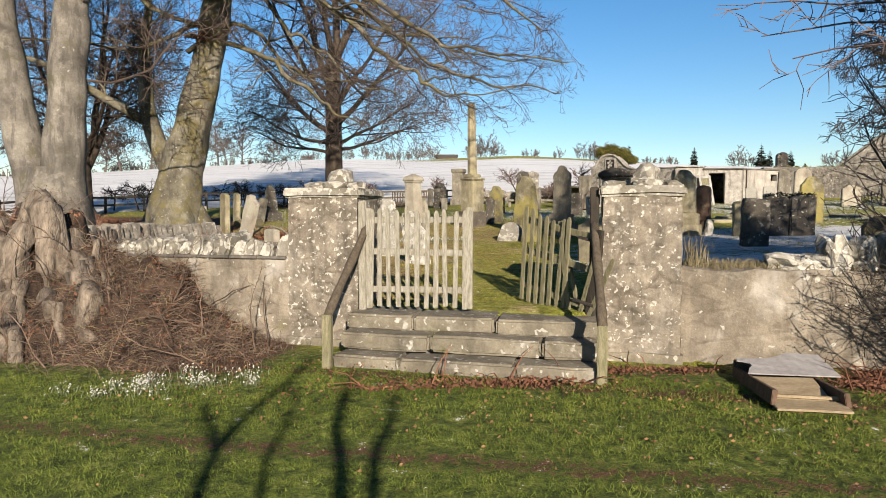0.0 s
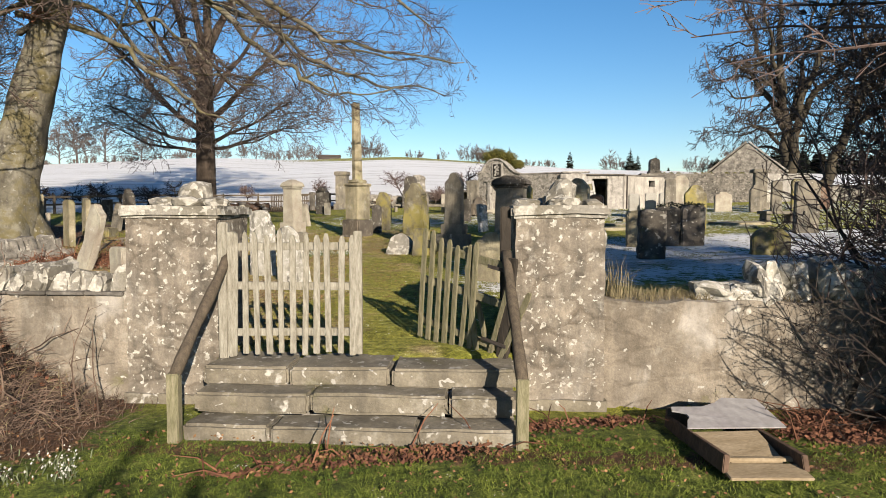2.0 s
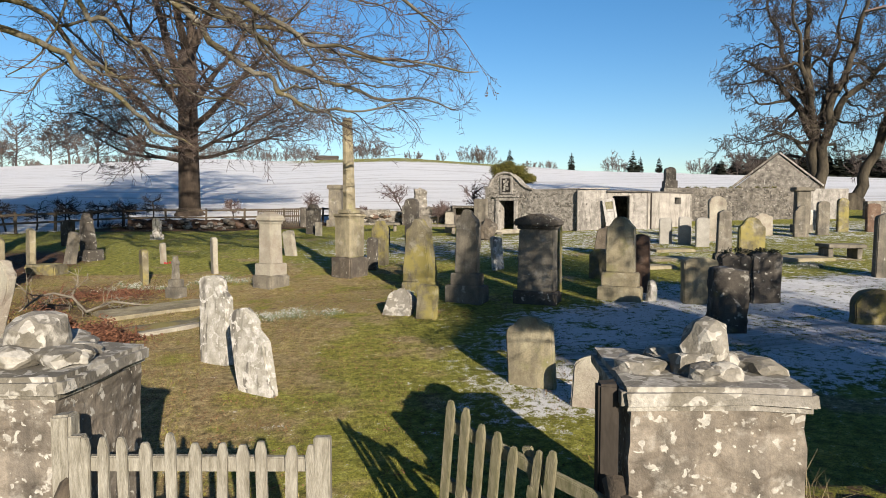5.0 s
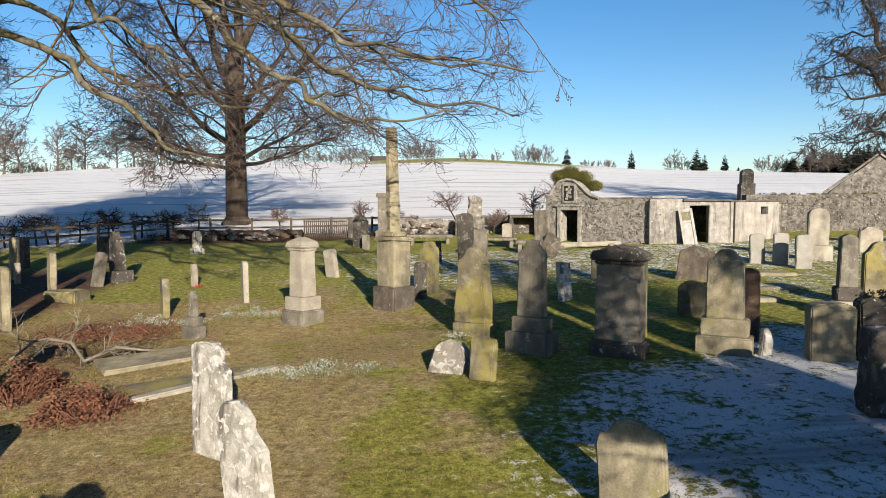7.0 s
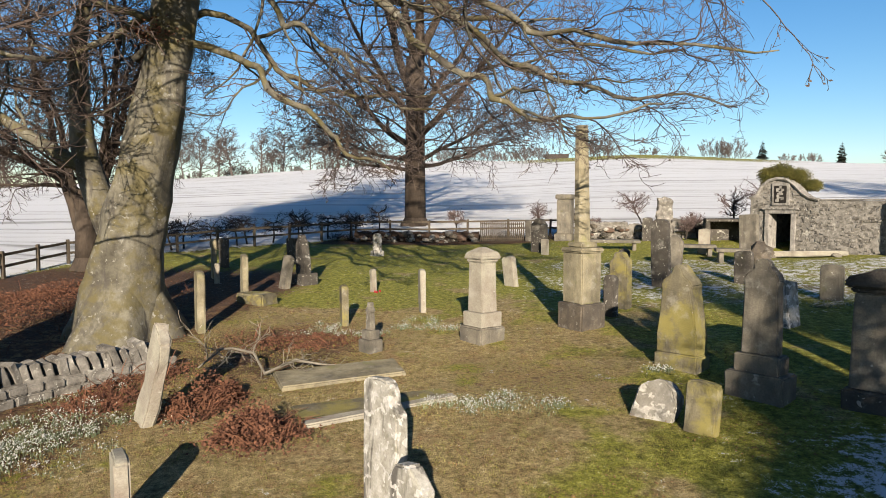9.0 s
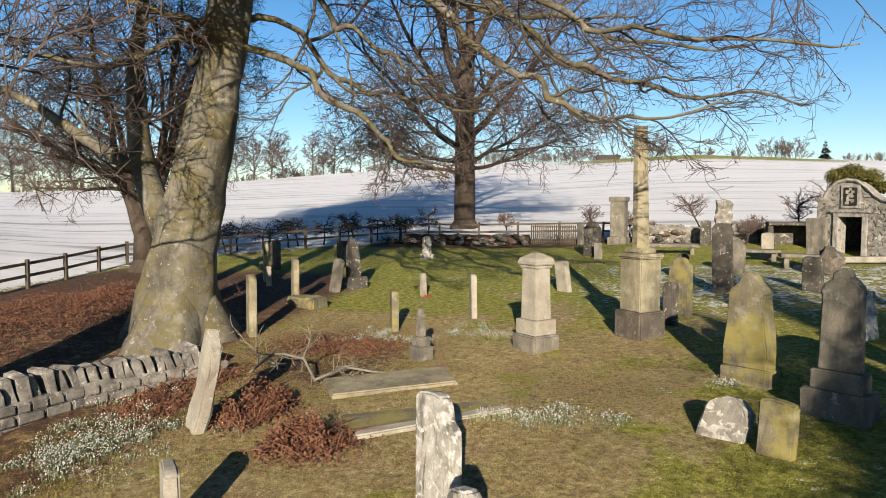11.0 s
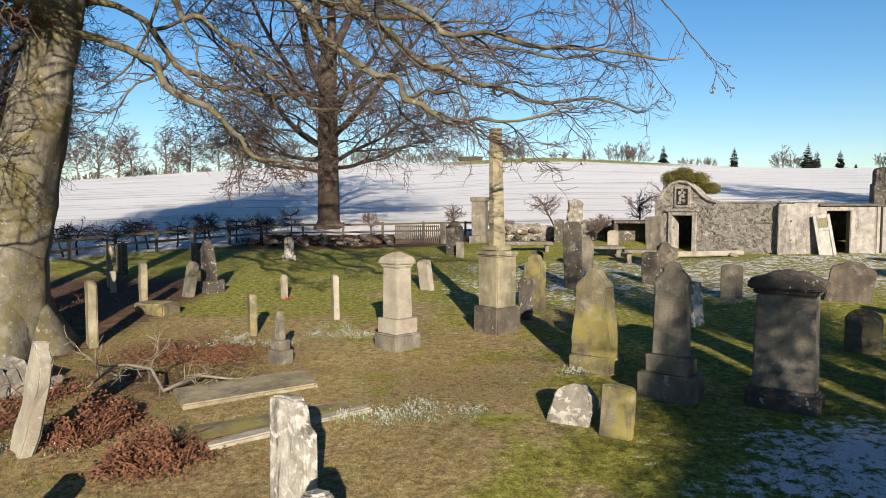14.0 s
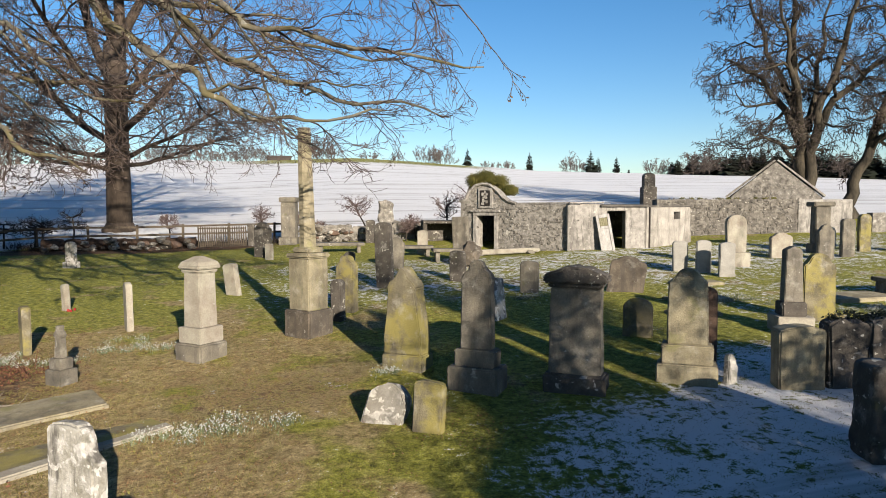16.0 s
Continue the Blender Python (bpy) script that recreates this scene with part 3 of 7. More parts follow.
coping(wall_left, [gate_xy(-5.3, 0.3), gate_xy(-2.5, 0.3)], 1.22, 0.2, (0.5, 0.3), 4, CAP_STONE)
CURVE = [(-6.9, 9.4), (-7.3, 11.2), (-7.3, 12.9), (-6.95, 14.2), (-5.95, 16.0)]
rnd = random.Random(9)
for (x0, y0), (x1, y1) in zip(CURVE, CURVE[1:]):
    ln, rz = math.hypot(x1 - x0, y1 - y0), math.degrees(math.atan2(y1 - y0, x1 - x0))
    n = int(ln / 0.15)
    for i in range(n):
        s = (i + 0.5) / n
        block("coping_stone", 0.125 * rnd.uniform(0.75, 1.1), 0.42 * rnd.uniform(0.8, 1.1), 0.32 * rnd.uniform(0.72, 1.15), RUBBLE, wall_curve,
              pose(x0 + (x1 - x0) * s, y0 + (y1 - y0) * s, 1.17, rnd.uniform(-4, 4), rnd.uniform(-22, -8), rz + rnd.uniform(-9, 9)), 0.012, 0.012)
    # coursed drystone on the yard side
    for row in range(4):
        x = 0.0
        while x < ln:
            w = rnd.uniform(0.16, 0.4)
            q = pose(x0, y0, 0, 0, 0, rz) @ pose(x + w / 2, -0.215, 0.62 + row * 0.145)
            block("stone", w * 0.94, 0.1, 0.13, RUBBLE, wall_curve, q, 0.02, 0.01, "", 0)
            x += w
rnd = random.Random(12)
for i in range(28):
    u = 3.45 + i * 0.26 + rnd.uniform(-0.05, 0.05)
    h = rnd.uniform(0.1, 0.18) if i < 2 else rnd.uniform(0.2, 0.34)
    link_bm("coping_stone", boulder(rnd.uniform(0.3, 0.46), rnd.uniform(0.36, 0.54), h * 1.3, rnd.uniform(0, 99), 3, 0.2), WHITE_STONE if rnd.random() < 0.7 else CAP_STONE, wall_right,
            m=gate_at(u, 0.3, 1.16, rnd.uniform(-25, 25)))
# thin slate course below the coping
for u0, u1 in ((-5.3, -2.46),):
    n = 7
    for i in range(n):
        a = u0 + (u1 - u0) * i / n
        block("slate", (u1 - u0) / n - 0.01, 0.58, 0.035, ROOF_STONE, wall_left, gate_at(a + (u1 - u0) / n / 2, 0.29, 1.205), 0.006, 0.004, "", 0)

# ---- steps ----
steps = tagged(new("steps"), "three worn stone steps of long lichened blocks", "steps")
steps.matrix_basis = GATE.copy()
for z, v0, v1, us in ((0.08, -1.06, -0.72, (-1.38, -0.62, 0.62, 1.46)), (0.28, -0.78, -0.44, (-1.4, -0.36, 0.86, 1.46)), (0.45, -0.5, 0.12, (-1.44, -0.62, 0.32, 1.46))):
    for a, b in zip(us, us[1:]):
        block("step_block", b - a - 0.012, v1 - v0 + 0.02, 0.185, STEP_STONE, steps,
              pose((a + b) / 2, (v0 + v1) / 2 + random.uniform(-0.012, 0.012), z - 0.012, 0, random.uniform(-0.5, 0.5), random.uniform(-0.6, 0.6)), 0.025, 0.009, "", 2)
block("core", 2.8, 0.5, 0.4, MORTAR, steps, pose(0, -0.3, -0.05), 0.0, 0.0, "", 0)

# ---- handrails ----


def handrail(u, lean):
    top = tagged(new("handrail"), "sloping round pole handrail on a squared wooden post", "handrail", "handrails")
    top.matrix_basis = gate_at(u, -1.1, 0.0)
    block("post", 0.1, 0.09, 0.7, GREEN_WOOD, top, pose(0, 0, 0.0, 0, 0, 4), 0.008, 0.004, "algae-green post", 1)
    mb = MB()
    pts = [Vector((0.0 + lean * s, 0.0 + 1.02 * s, 0.66 + 1.0 * s + 0.015 * math.sin(s * 6))) for s in [i / 8 for i in range(9)]]
    mb.tube(pts, [0.05 + 0.006 * math.sin(i * 1.7) for i in range(9)], 8)
    link("rail", mb, RAIL_WOOD, top, "dark weathered pole", True)
    return top


handrail(-1.42, 0.1)
handrail(1.48, -0.1)

# ---- gates ----


def gate_leaf(name_label, width, height, n, m, broken=False, hinge=1):
    leaf = tagged(new("picket_gate"), name_label, "gate", "gate leaves")
    leaf.matrix_basis = m
    rnd = random.Random(5 if broken else 8)
    mat = GREEN_WOOD if broken else PAINT_WOOD
    for z in (0.17, 0.62, height - 0.17):
        block("rail", width, 0.04, 0.075, mat, leaf, pose(width / 2, 0.035, z, 0, rnd.uniform(-0.6, 0.6)), 0.006, 0.004, "", 1)
    for i in range(n):
        x = width * (i + 0.35) / n
        h = height + rnd.uniform(-0.04, 0.03)
        w = 0.056 + rnd.uniform(-0.005, 0.006)
        z0 = rnd.uniform(-0.02, 0.02)
        ry = rnd.uniform(-1.2, 1.2)
        if broken and i >= n - 3:
            ry += (-14, 12, 20)[i - n + 3]
            h *= 0.82
        bm = slab_bm([(-w / 2, 0), (w / 2, 0), (w / 2, h - 0.05), (w / 4, h), (-w / 4, h), (-w / 2, h - 0.05)], 0.024, 0.004, 0.003, 1)
        link_bm("picket", bm, mat, leaf, m=pose(x, 0, z0, rnd.uniform(-0.5, 0.5), ry))
    if not broken:
        block("end_stile", 0.08, 0.05, height + 0.02, mat, leaf, pose(width - 0.02, 0.01, 0.0), 0.006, 0.004, "", 1)
        block("hinge_stile", 0.075, 0.055, height + 0.04, mat, leaf, pose(0.02, 0.02, -0.03), 0.008, 0.005, "", 1)
    else:
        block("brace", 0.06, 0.03, 1.15, mat, leaf, pose(0.95, 0.06, 0.05, 0, -22), 0.006, 0.004, "", 1)
        # near-black stile, standing in for the shade beside the leaf
        block("hinge_stile", 0.12, 0.06, height, BARK_DARK, leaf, pose(width - 0.02, 0.02, -0.03), 0.008, 0.005, "", 1)
        for z in (0.25, height - 0.18):
            block("hinge", 0.3, 0.008, 0.035, IRON, leaf, pose(width - 0.12, -0.016, z), 0.0, 0.0, "rusty strap hinge", 0)
    return leaf


gate_leaf("closed pale weathered wooden picket gate leaf", 1.26, 1.17, 11, gate_at(-1.28, -0.2, 0.675, 2))
gate_leaf("broken greenish picket gate leaf leaning open with loose pales", 1.15, 1.17, 10, gate_at(0.45, 0.68, 0.69, -38, 5, 10), True)
for u in (-1.36, 1.38):
    # right post is near-black: the shaded gap is put into its colour
    gp = block("gate_post", 0.1, 0.11, 1.34 if u < 0 else 1.5, PAINT_WOOD if u < 0 else BARK_DARK, None, gate_at(u, -0.12 if u < 0 else 0.08, 0.6), 0.012, 0.008, "", 2)
    tagged(gp, "weathered square gate post beside the stone pillar", "gate post", "gate posts")

# ---- wooden box on the verge ----
box_m = pose(3.06, 3.98, gz(3.06, 3.98), 0, 0, -10)
crate = tagged(new("broken_wooden_box"), "broken low wooden box with a loose grey sheet on top", "box")
crate.matrix_basis = box_m
for x in (-0.31, 0.31):
    block("side_board", 0.045, 1.15, 0.13, DARK_WOOD, crate, pose(x, 0, 0.0, -3, 7 if x < 0 else -9), 0.006, 0.004)
block("end_board", 0.6, 0.22, 0.02, PLY_WOOD, crate, pose(0.0, -0.56, 0.02, 8, 0, -2), 0.006, 0.006)
block("end_board", 0.64, 0.04, 0.17, DARK_WOOD, crate, pose(0, 0.56, 0.0), 0.006, 0.004)
block("lid_panel", 0.54, 0.44, 0.02, PLY_WOOD, crate, pose(-0.03, -0.18, 0.07, 12), 0.004, 0.006, "tan plywood panel")
block("batten", 0.6, 0.045, 0.025, PLY_WOOD, crate, pose(-0.02, -0.42, 0.06, 0, 1, 2), 0.004, 0.004)
# the grey sheet with a round bite out of its edge
outline = [(-0.42, -0.22), (0.42, -0.24), (0.4, 0.2), (0.1, 0.25), (0.0, 0.17), (-0.14, 0.11), (-0.42, 0.12), (-0.44, 0.05)]
outline += [(-0.40 + 0.07 * math.cos(a), -0.04 + 0.07 * math.sin(a)) for a in (1.3, 0.5, -0.3, -1.1)]
sheet = slab_bm(outline, 0.012, 0.0, 0.003, 0)
sheet.transform(pose(0.08, 0.3, 0.2, -76, 0, 3))
link_bm("sheet", sheet, GREY_SHEET, crate, "loose grey board with a round cut")

# ---- bank of dead growth against the wall ----


def bank_z(x, y):
    p = GATE_IN @ Vector((x, y, 0))
    u, v = p.x, p.y
    ridge = 1.2 * smooth01(-u, 2.1, 4.9) + 0.12 * smooth01(-u, 4.6, 6.0)
    up = smooth01(v, -1.9, -0.15) * (1 - 0.35 * smooth01(v, 0.3, 1.6)) * (1 - smooth01(v, 1.2, 2.8))
    lump = 0.3 * noise.noise((x * 1.5, y * 1.5, 0)) + 0.26 * noise.noise((x * 3.6, y * 3.6, 2)) + 0.16 * noise.noise((x * 8, y * 8, 4))
    return ridge * up + lump * min(1, 2 * ridge * up) - 0.12


def build_bank():
    mb = MB()
    us = [-9.5 + 0.085 * i for i in range(95)]
    vs = [-2.6 + 0.085 * i for i in range(64)]
    for v in vs:
        for u in us:
            p = GATE @ Vector((u, v, 0))
            mb.v.append((p.x, p.y, gz(p.x, p.y) * (1 if v < 0.1 else 0) + (0.12 if v >= 0.1 else 0) + bank_z(p.x, p.y)))
    n = len(us)
    for j in range(len(vs) - 1):
        for i in range(n - 1):
            # leave the wall and the yard clear
            if us[i] > -4.7 and vs[j] > -0.02:
                continue
            if vs[j] > 1.5 and us[i] > -5.6:
                continue
            mb.f.append((j * n + i, j * n + i + 1, (j + 1) * n + i + 1, (j + 1) * n + i))
    ob = link("earth_bank", mb, EARTH, smooth=True)
    return tagged(ob, "bank of root-bound earth and leaf litter against the wall", "bank", kind="structure")


build_bank()


def bank_top(x, y):
    p = GATE_IN @ Vector((x, y, 0))
    return (gz(x, y) if p.y < 0.1 else 0.12) + bank_z(x, y)

# ---- trees ----


class Grower:
    """Grows a bare tree: bark (trunk and limbs) and crown (branches and twigs)."""

    def __init__(self, seed, twig_r=0.006, fine=0.05):
        self.rnd = random.Random(seed)
        self.bark, self.crown = MB(), MB()
        self.twig_r, self.fine = twig_r, fine
        self.keep = None
        self.level = 1.0        # below 1 the branching is pressed flat, as in layered sprays
        self.buds = 0.0         # share of twig ends with a husk or curled leaf

    def way(self, d, spread):
        r = self.rnd
        return (d + Vector((r.gauss(0, spread), r.gauss(0, spread), r.gauss(0, spread)))).normalized()

    def limb(self, p, d, r0, r1, length, lift=0.0, bend=0.12, n=8):
        pts, radii = [p.copy()], [r0]
        course = d.copy()
        for i in range(n):
            d = self.way(d * 0.75 + course * 0.25, bend)
            d = (d + Vector((0, 0, lift / n))).normalized()
            p = p + d * (length / n)
            pts.append(p.copy())
            radii.append(r0 + (r1 - r0) * ((i + 1) / n) ** 0.8)
        return pts, radii

    def draw(self, pts, radii, sides=None):
        if self.keep and not all(self.keep(p) for p in pts):
            return
        r = radii[0]
        sides = sides or (10 if r > 0.15 else 6 if r > 0.05 else 4 if r > 0.018 else 3)
        (self.bark if r > self.fine else self.crown).tube(pts, radii, sides, r > 0.05)

    def sprout(self, pts, radii, levels, lift=0.1, start=0.25):
        """levels: (how many, length, spread angle, segments) for each order of branching."""
        if not levels:
            return
        many, length, angle, segs = levels[0]
        rnd = self.rnd
        n = len(pts) - 1
        for i in range(many):
            s = start + (1 - start) * (i + rnd.random()) / many
            k = min(n - 1, int(s * n))
            f = s * n - k
            p = pts[k].lerp(pts[k + 1], f)
            r = radii[k] + (radii[k + 1] - radii[k]) * f
            d = (pts[k + 1] - pts[k]).normalized()
            across = d.orthogonal().normalized()
            across.rotate(Matrix.Rotation(rnd.uniform(0, 6.283), 3, d))
            a = radians(angle) * rnd.uniform(0.6, 1.3)
            across.z *= self.level
            q = (d * math.cos(a) + across * math.sin(a)).normalized()
            ln = length * rnd.uniform(0.55, 1.25) * (1.15 - 0.6 * s)
            rr = max(self.twig_r, min(r * 0.62, ln * 0.017))
            sub, sr = self.limb(p, q, rr, max(self.twig_r * 0.6, rr * 0.3), ln, lift, 0.26, segs)
            self.draw(sub, sr)
            if self.buds and rnd.random() < self.buds and not (self.keep and not all(self.keep(p) for p in sub)):
                self.crown.leaf(sub[-1], Vector((rnd.gauss(0, 1), rnd.gauss(0, 1), -0.6)).normalized() * 0.055, Vector((0.6, 0.5, 0.6)), 0.045)
            self.sprout(sub, sr, levels[1:], lift, 0.2)


def tree_thing(g, label, bark, twig, name="tree", group=""):
    first = Vector(g.bark.v[0]) if g.bark.v else Vector(g.crown.v[0])
    base = tagged(new(name), label, "tree", group)
    link("trunk", g.bark, bark, base, smooth=True)
    link("crown", g.crown, twig, base)
    return base


def flare(mb, centre, r, h, seed, lobes=7, reach=1.0):
    """Root flare: a skirt with buttress lobes round the foot of a trunk."""
    rings, n = 9, 48
    k = len(mb.v)
    for j in range(rings):
        s = j / (rings - 1)
        for a in range(n):
            t = 2 * math.pi * a / n
            lobe = 0.5 + 0.5 * math.cos(lobes * t + seed) * math.cos(2 * t + seed * 2)
            rad = r * (1 + (0.25 + 0.75 * lobe * reach) * (1 - s) ** 2.2) * (1 - 0.3 * smooth01(s, 0.55, 1.0))
            z = gz(centre.x + rad * math.cos(t), centre.y + rad * math.sin(t)) - 0.1 if j == 0 else centre.z + h * s
            mb.v.append((centre.x + rad * math.cos(t), centre.y + rad * math.sin(t), z))
    for j in range(rings - 1):
        for a in range(n):
            b = (a + 1) % n
            mb.f.append((k + j * n + a, k + j * n + b, k + (j + 1) * n + b, k + (j + 1) * n + a))


def spline(pts, n):
    """A smooth line through the given places, in n steps."""
    out = []
    last = len(pts) - 1
    for i in range(n + 1):
        s = last * i / n
        k = min(last - 1, int(s))
        t = s - k
        a, b, c, d = pts[max(0, k - 1)], pts[k], pts[k + 1], pts[min(last, k + 2)]
        out.append(0.5 * (2 * b + (c - a) * t + (2 * a - 5 * b + 4 * c - d) * t * t + (3 * b - 3 * c + d - a) * t ** 3))
    return out


def high_crown(g, trunk, first, limbs, reach):
    """The wide upper crown: coarse twigs, dense enough to throw a full shade."""
    g.level, g.buds, g.twig_r = 1.0, 0.0, 0.02
    last = len(trunk) - 1
    for i in range(limbs):
        s = first + (last - 0.1 - first) * i / limbs
        j = int(s)
        a = i * 2.4
        pts, radii = g.limb(trunk[j].lerp(trunk[j + 1], s - j), Vector((math.cos(a), math.sin(a), 0.25 + 0.6 * i / limbs)).normalized(), 0.14, 0.03, reach * (1 - 0.5 * i / limbs), 0.1, 0.16, 7)
        g.draw(pts, radii, 6)
        g.sprout(pts, radii, [(12, 3.2, 50, 3), (8, 1.7, 48, 2), (4, 0.9, 48, 1)], 0.1, 0.15)


def big_beech():
    """The great beech inside the wall, with long low limbs reaching over the graves."""
    g = Grower(11, 0.005, 0.024)
    x, y = -7.8, 17.9
    z = gz(x, y)
    trunk = [Vector((x, y, z - 0.1)), Vector((x + 0.16, y, z + 1.6)), Vector((x + 0.56, y, z + 3.2)), Vector((x + 1.05, y - 0.05, z + 5.0)), Vector((x + 1.45, y, z + 7.5)), Vector((x + 1.35, y + 0.2, z + 11)), Vector((x + 1.1, y + 0.3, z + 15)), Vector((x + 1.3, y + 0.3, z + 20)), Vector((x + 1.1, y + 0.4, z + 26))]
    rad = [0.82, 0.66, 0.52, 0.44, 0.375, 0.32, 0.25, 0.17, 0.05]
    flare(g.bark, Vector((x, y, z)), 0.68, 1.7, 2.0, 5, 1.3)
    g.bark.tube(spline(trunk, 64), [lerp_table(i / 8, list(enumerate(rad))) for i in range(65)], 28)
    knot = Vector((3.1, 7.7, 0))
    for k, p in enumerate(g.bark.v):
        q = Vector(p)
        fold = noise.noise_vector(Vector((q.x * 2.2, q.y * 2.2, q.z * 0.8)) + knot) * 0.11 + noise.noise_vector(Vector((q.x * 5, q.y * 5, q.z * 2.4)) + knot) * 0.035
        g.bark.v[k] = (q.x + fold.x, q.y + fold.y, q.z + 0.3 * fold.z)
    # second stem forking low on the far side
    fork = spline([Vector((x + 0.02, y + 0.1, z + 1.6)), Vector((x - 0.42, y + 0.1, z + 2.5)), Vector((x - 0.74, y + 0.05, z + 3.6)), Vector((x - 0.78, y, z + 4.6)), Vector((x - 0.82, y + 0.1, z + 5.8)), Vector((x - 0.72, y + 0.2, z + 7.2)), Vector((x - 1.5, y + 0.3, z + 10.0))], 18)
    frad = [0.29 * (1 - i / 18) ** 0.8 + 0.03 for i in range(19)]
    g.bark.tube(fork, frad, 12)
    g.sprout(fork, frad, [(12, 2.4, 55, 7), (8, 1.1, 48, 4), (5, 0.45, 45, 2)], 0.2, 0.25)
    low = spline([Vector((x - 0.7, y, z + 3.3)), Vector((x - 1.9, y - 0.1, z + 4.0)), Vector((x - 3.4, y - 0.2, z + 4.9)), Vector((x - 5.5, y - 0.1, z + 5.6)), Vector((x - 7.5, y, z + 6.9))], 14)
    lrad = [0.15 * (1 - 0.85 * i / 14) for i in range(15)]
    g.draw(low, lrad, 8)
    g.sprout(low, lrad, [(12, 2.0, 55, 7), (8, 1.0, 48, 4), (5, 0.45, 45, 2)], 0.2, 0.2)
    # the low limbs over the graves, placed to fit the camera's view: heading in degrees, thickness, then how far out
    # and how high they pass
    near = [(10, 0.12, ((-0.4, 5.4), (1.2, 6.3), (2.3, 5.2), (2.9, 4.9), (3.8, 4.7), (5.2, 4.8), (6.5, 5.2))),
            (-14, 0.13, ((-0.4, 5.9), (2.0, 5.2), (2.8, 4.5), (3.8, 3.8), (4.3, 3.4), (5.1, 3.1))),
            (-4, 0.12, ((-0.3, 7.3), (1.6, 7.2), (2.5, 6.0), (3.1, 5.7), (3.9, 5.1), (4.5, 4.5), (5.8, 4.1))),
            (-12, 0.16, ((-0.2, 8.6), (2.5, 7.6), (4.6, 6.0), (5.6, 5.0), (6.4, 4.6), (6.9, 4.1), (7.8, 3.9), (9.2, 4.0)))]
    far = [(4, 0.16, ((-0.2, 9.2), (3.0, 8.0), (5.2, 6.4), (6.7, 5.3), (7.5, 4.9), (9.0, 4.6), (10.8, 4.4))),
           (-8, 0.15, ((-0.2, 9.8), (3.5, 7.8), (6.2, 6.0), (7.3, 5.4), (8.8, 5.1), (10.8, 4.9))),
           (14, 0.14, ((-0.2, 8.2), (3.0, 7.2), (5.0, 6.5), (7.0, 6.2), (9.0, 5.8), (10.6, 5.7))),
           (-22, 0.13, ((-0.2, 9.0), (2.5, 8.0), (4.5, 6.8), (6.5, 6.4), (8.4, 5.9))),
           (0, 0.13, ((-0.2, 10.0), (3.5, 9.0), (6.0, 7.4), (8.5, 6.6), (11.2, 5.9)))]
    g.level, g.buds = 0.55, 0.1
    # the crown is cut to an uneven edge over the path, fitted to the camera's view
    g.keep = lambda p: p.x < 2.5 + 0.3 * (p.y - 13) + 0.9 * noise.noise(p * 0.55) or p.z > z + 9.5
    first = len(g.bark.v)
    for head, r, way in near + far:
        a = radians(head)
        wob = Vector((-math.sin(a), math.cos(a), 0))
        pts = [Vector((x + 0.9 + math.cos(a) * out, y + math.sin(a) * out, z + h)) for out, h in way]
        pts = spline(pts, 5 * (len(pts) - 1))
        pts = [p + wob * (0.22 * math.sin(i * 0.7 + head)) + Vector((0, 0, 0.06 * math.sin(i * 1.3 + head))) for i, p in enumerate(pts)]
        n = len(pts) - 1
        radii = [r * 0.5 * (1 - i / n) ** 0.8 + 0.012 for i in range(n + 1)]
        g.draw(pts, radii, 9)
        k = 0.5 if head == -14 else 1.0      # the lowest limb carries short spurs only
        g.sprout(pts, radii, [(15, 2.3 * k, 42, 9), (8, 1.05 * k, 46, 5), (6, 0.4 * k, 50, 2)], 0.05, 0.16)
    # bosses and folds along the limbs
    for k in range(first, len(g.bark.v)):
        q = Vector(g.bark.v[k])
        q += noise.noise_vector(q * 2.6) * 0.035 + noise.noise_vector(q * 7) * 0.016
        g.bark.v[k] = tuple(q)
    # other limbs round the stem: start height, heading, rise, length, radius, droop
    for h, head, rise, ln, r, drop in ((8.4, 26, -0.05, 9.0, 0.13, -0.1), (7.8, -38, -0.05, 6.5, 0.12, -0.1), (9.6, -30, 0.05, 9.0, 0.13, -0.1), (9.8, 20, 0.05, 11.5, 0.13, -0.2), (10.4, -12, 0.05, 11.5, 0.13, -0.2), (10.4, -55, 0.2, 8.0, 0.12, -0.2),
                                       (10.6, 40, 0.2, 9.0, 0.12, -0.3), (9.0, 90, 0.3, 8.0, 0.12, -0.2), (9.5, -85, 0.3, 7.0, 0.12, -0.2), (8.8, 150, 0.35, 8.0, 0.13, -0.2), (7.5, 205, 0.3, 7.0, 0.12, -0.2),
                                       (6.8, -62, -0.08, 5.5, 0.09, 0.0), (7.4, -100, 0.0, 5.0, 0.09, 0.0), (6.4, 172, 0.05, 6.0, 0.09, 0.0), (6.0, -140, 0.1, 5.0, 0.08, 0.0)):
        a = radians(head)
        s = lerp_table(h, [(p.z - z, j) for j, p in enumerate(trunk)])
        j = min(len(trunk) - 2, int(s))
        pts, radii = g.limb(trunk[j].lerp(trunk[j + 1], s - j), Vector((math.cos(a), math.sin(a), rise)).normalized(), r, 0.018, ln, drop, 0.2, 14)
        g.draw(pts, radii, 8)
        g.sprout(pts, radii, [(8, 2.3, 42, 7), (7, 1.1, 46, 4), (5, 0.45, 50, 2)], 0.06, 0.14)
    g.keep = None
    # one long high bough whose last shoots hang down over the graves
    bough = spline([Vector((x + 1.35, y + 0.1, z + 10.5)), Vector((-3.2, 17.2, 10.9)), Vector((0.1, 16.2, 9.3)), Vector((1.55, 15.5, 7.5)), Vector((2.65, 14.9, 6.4))], 18)
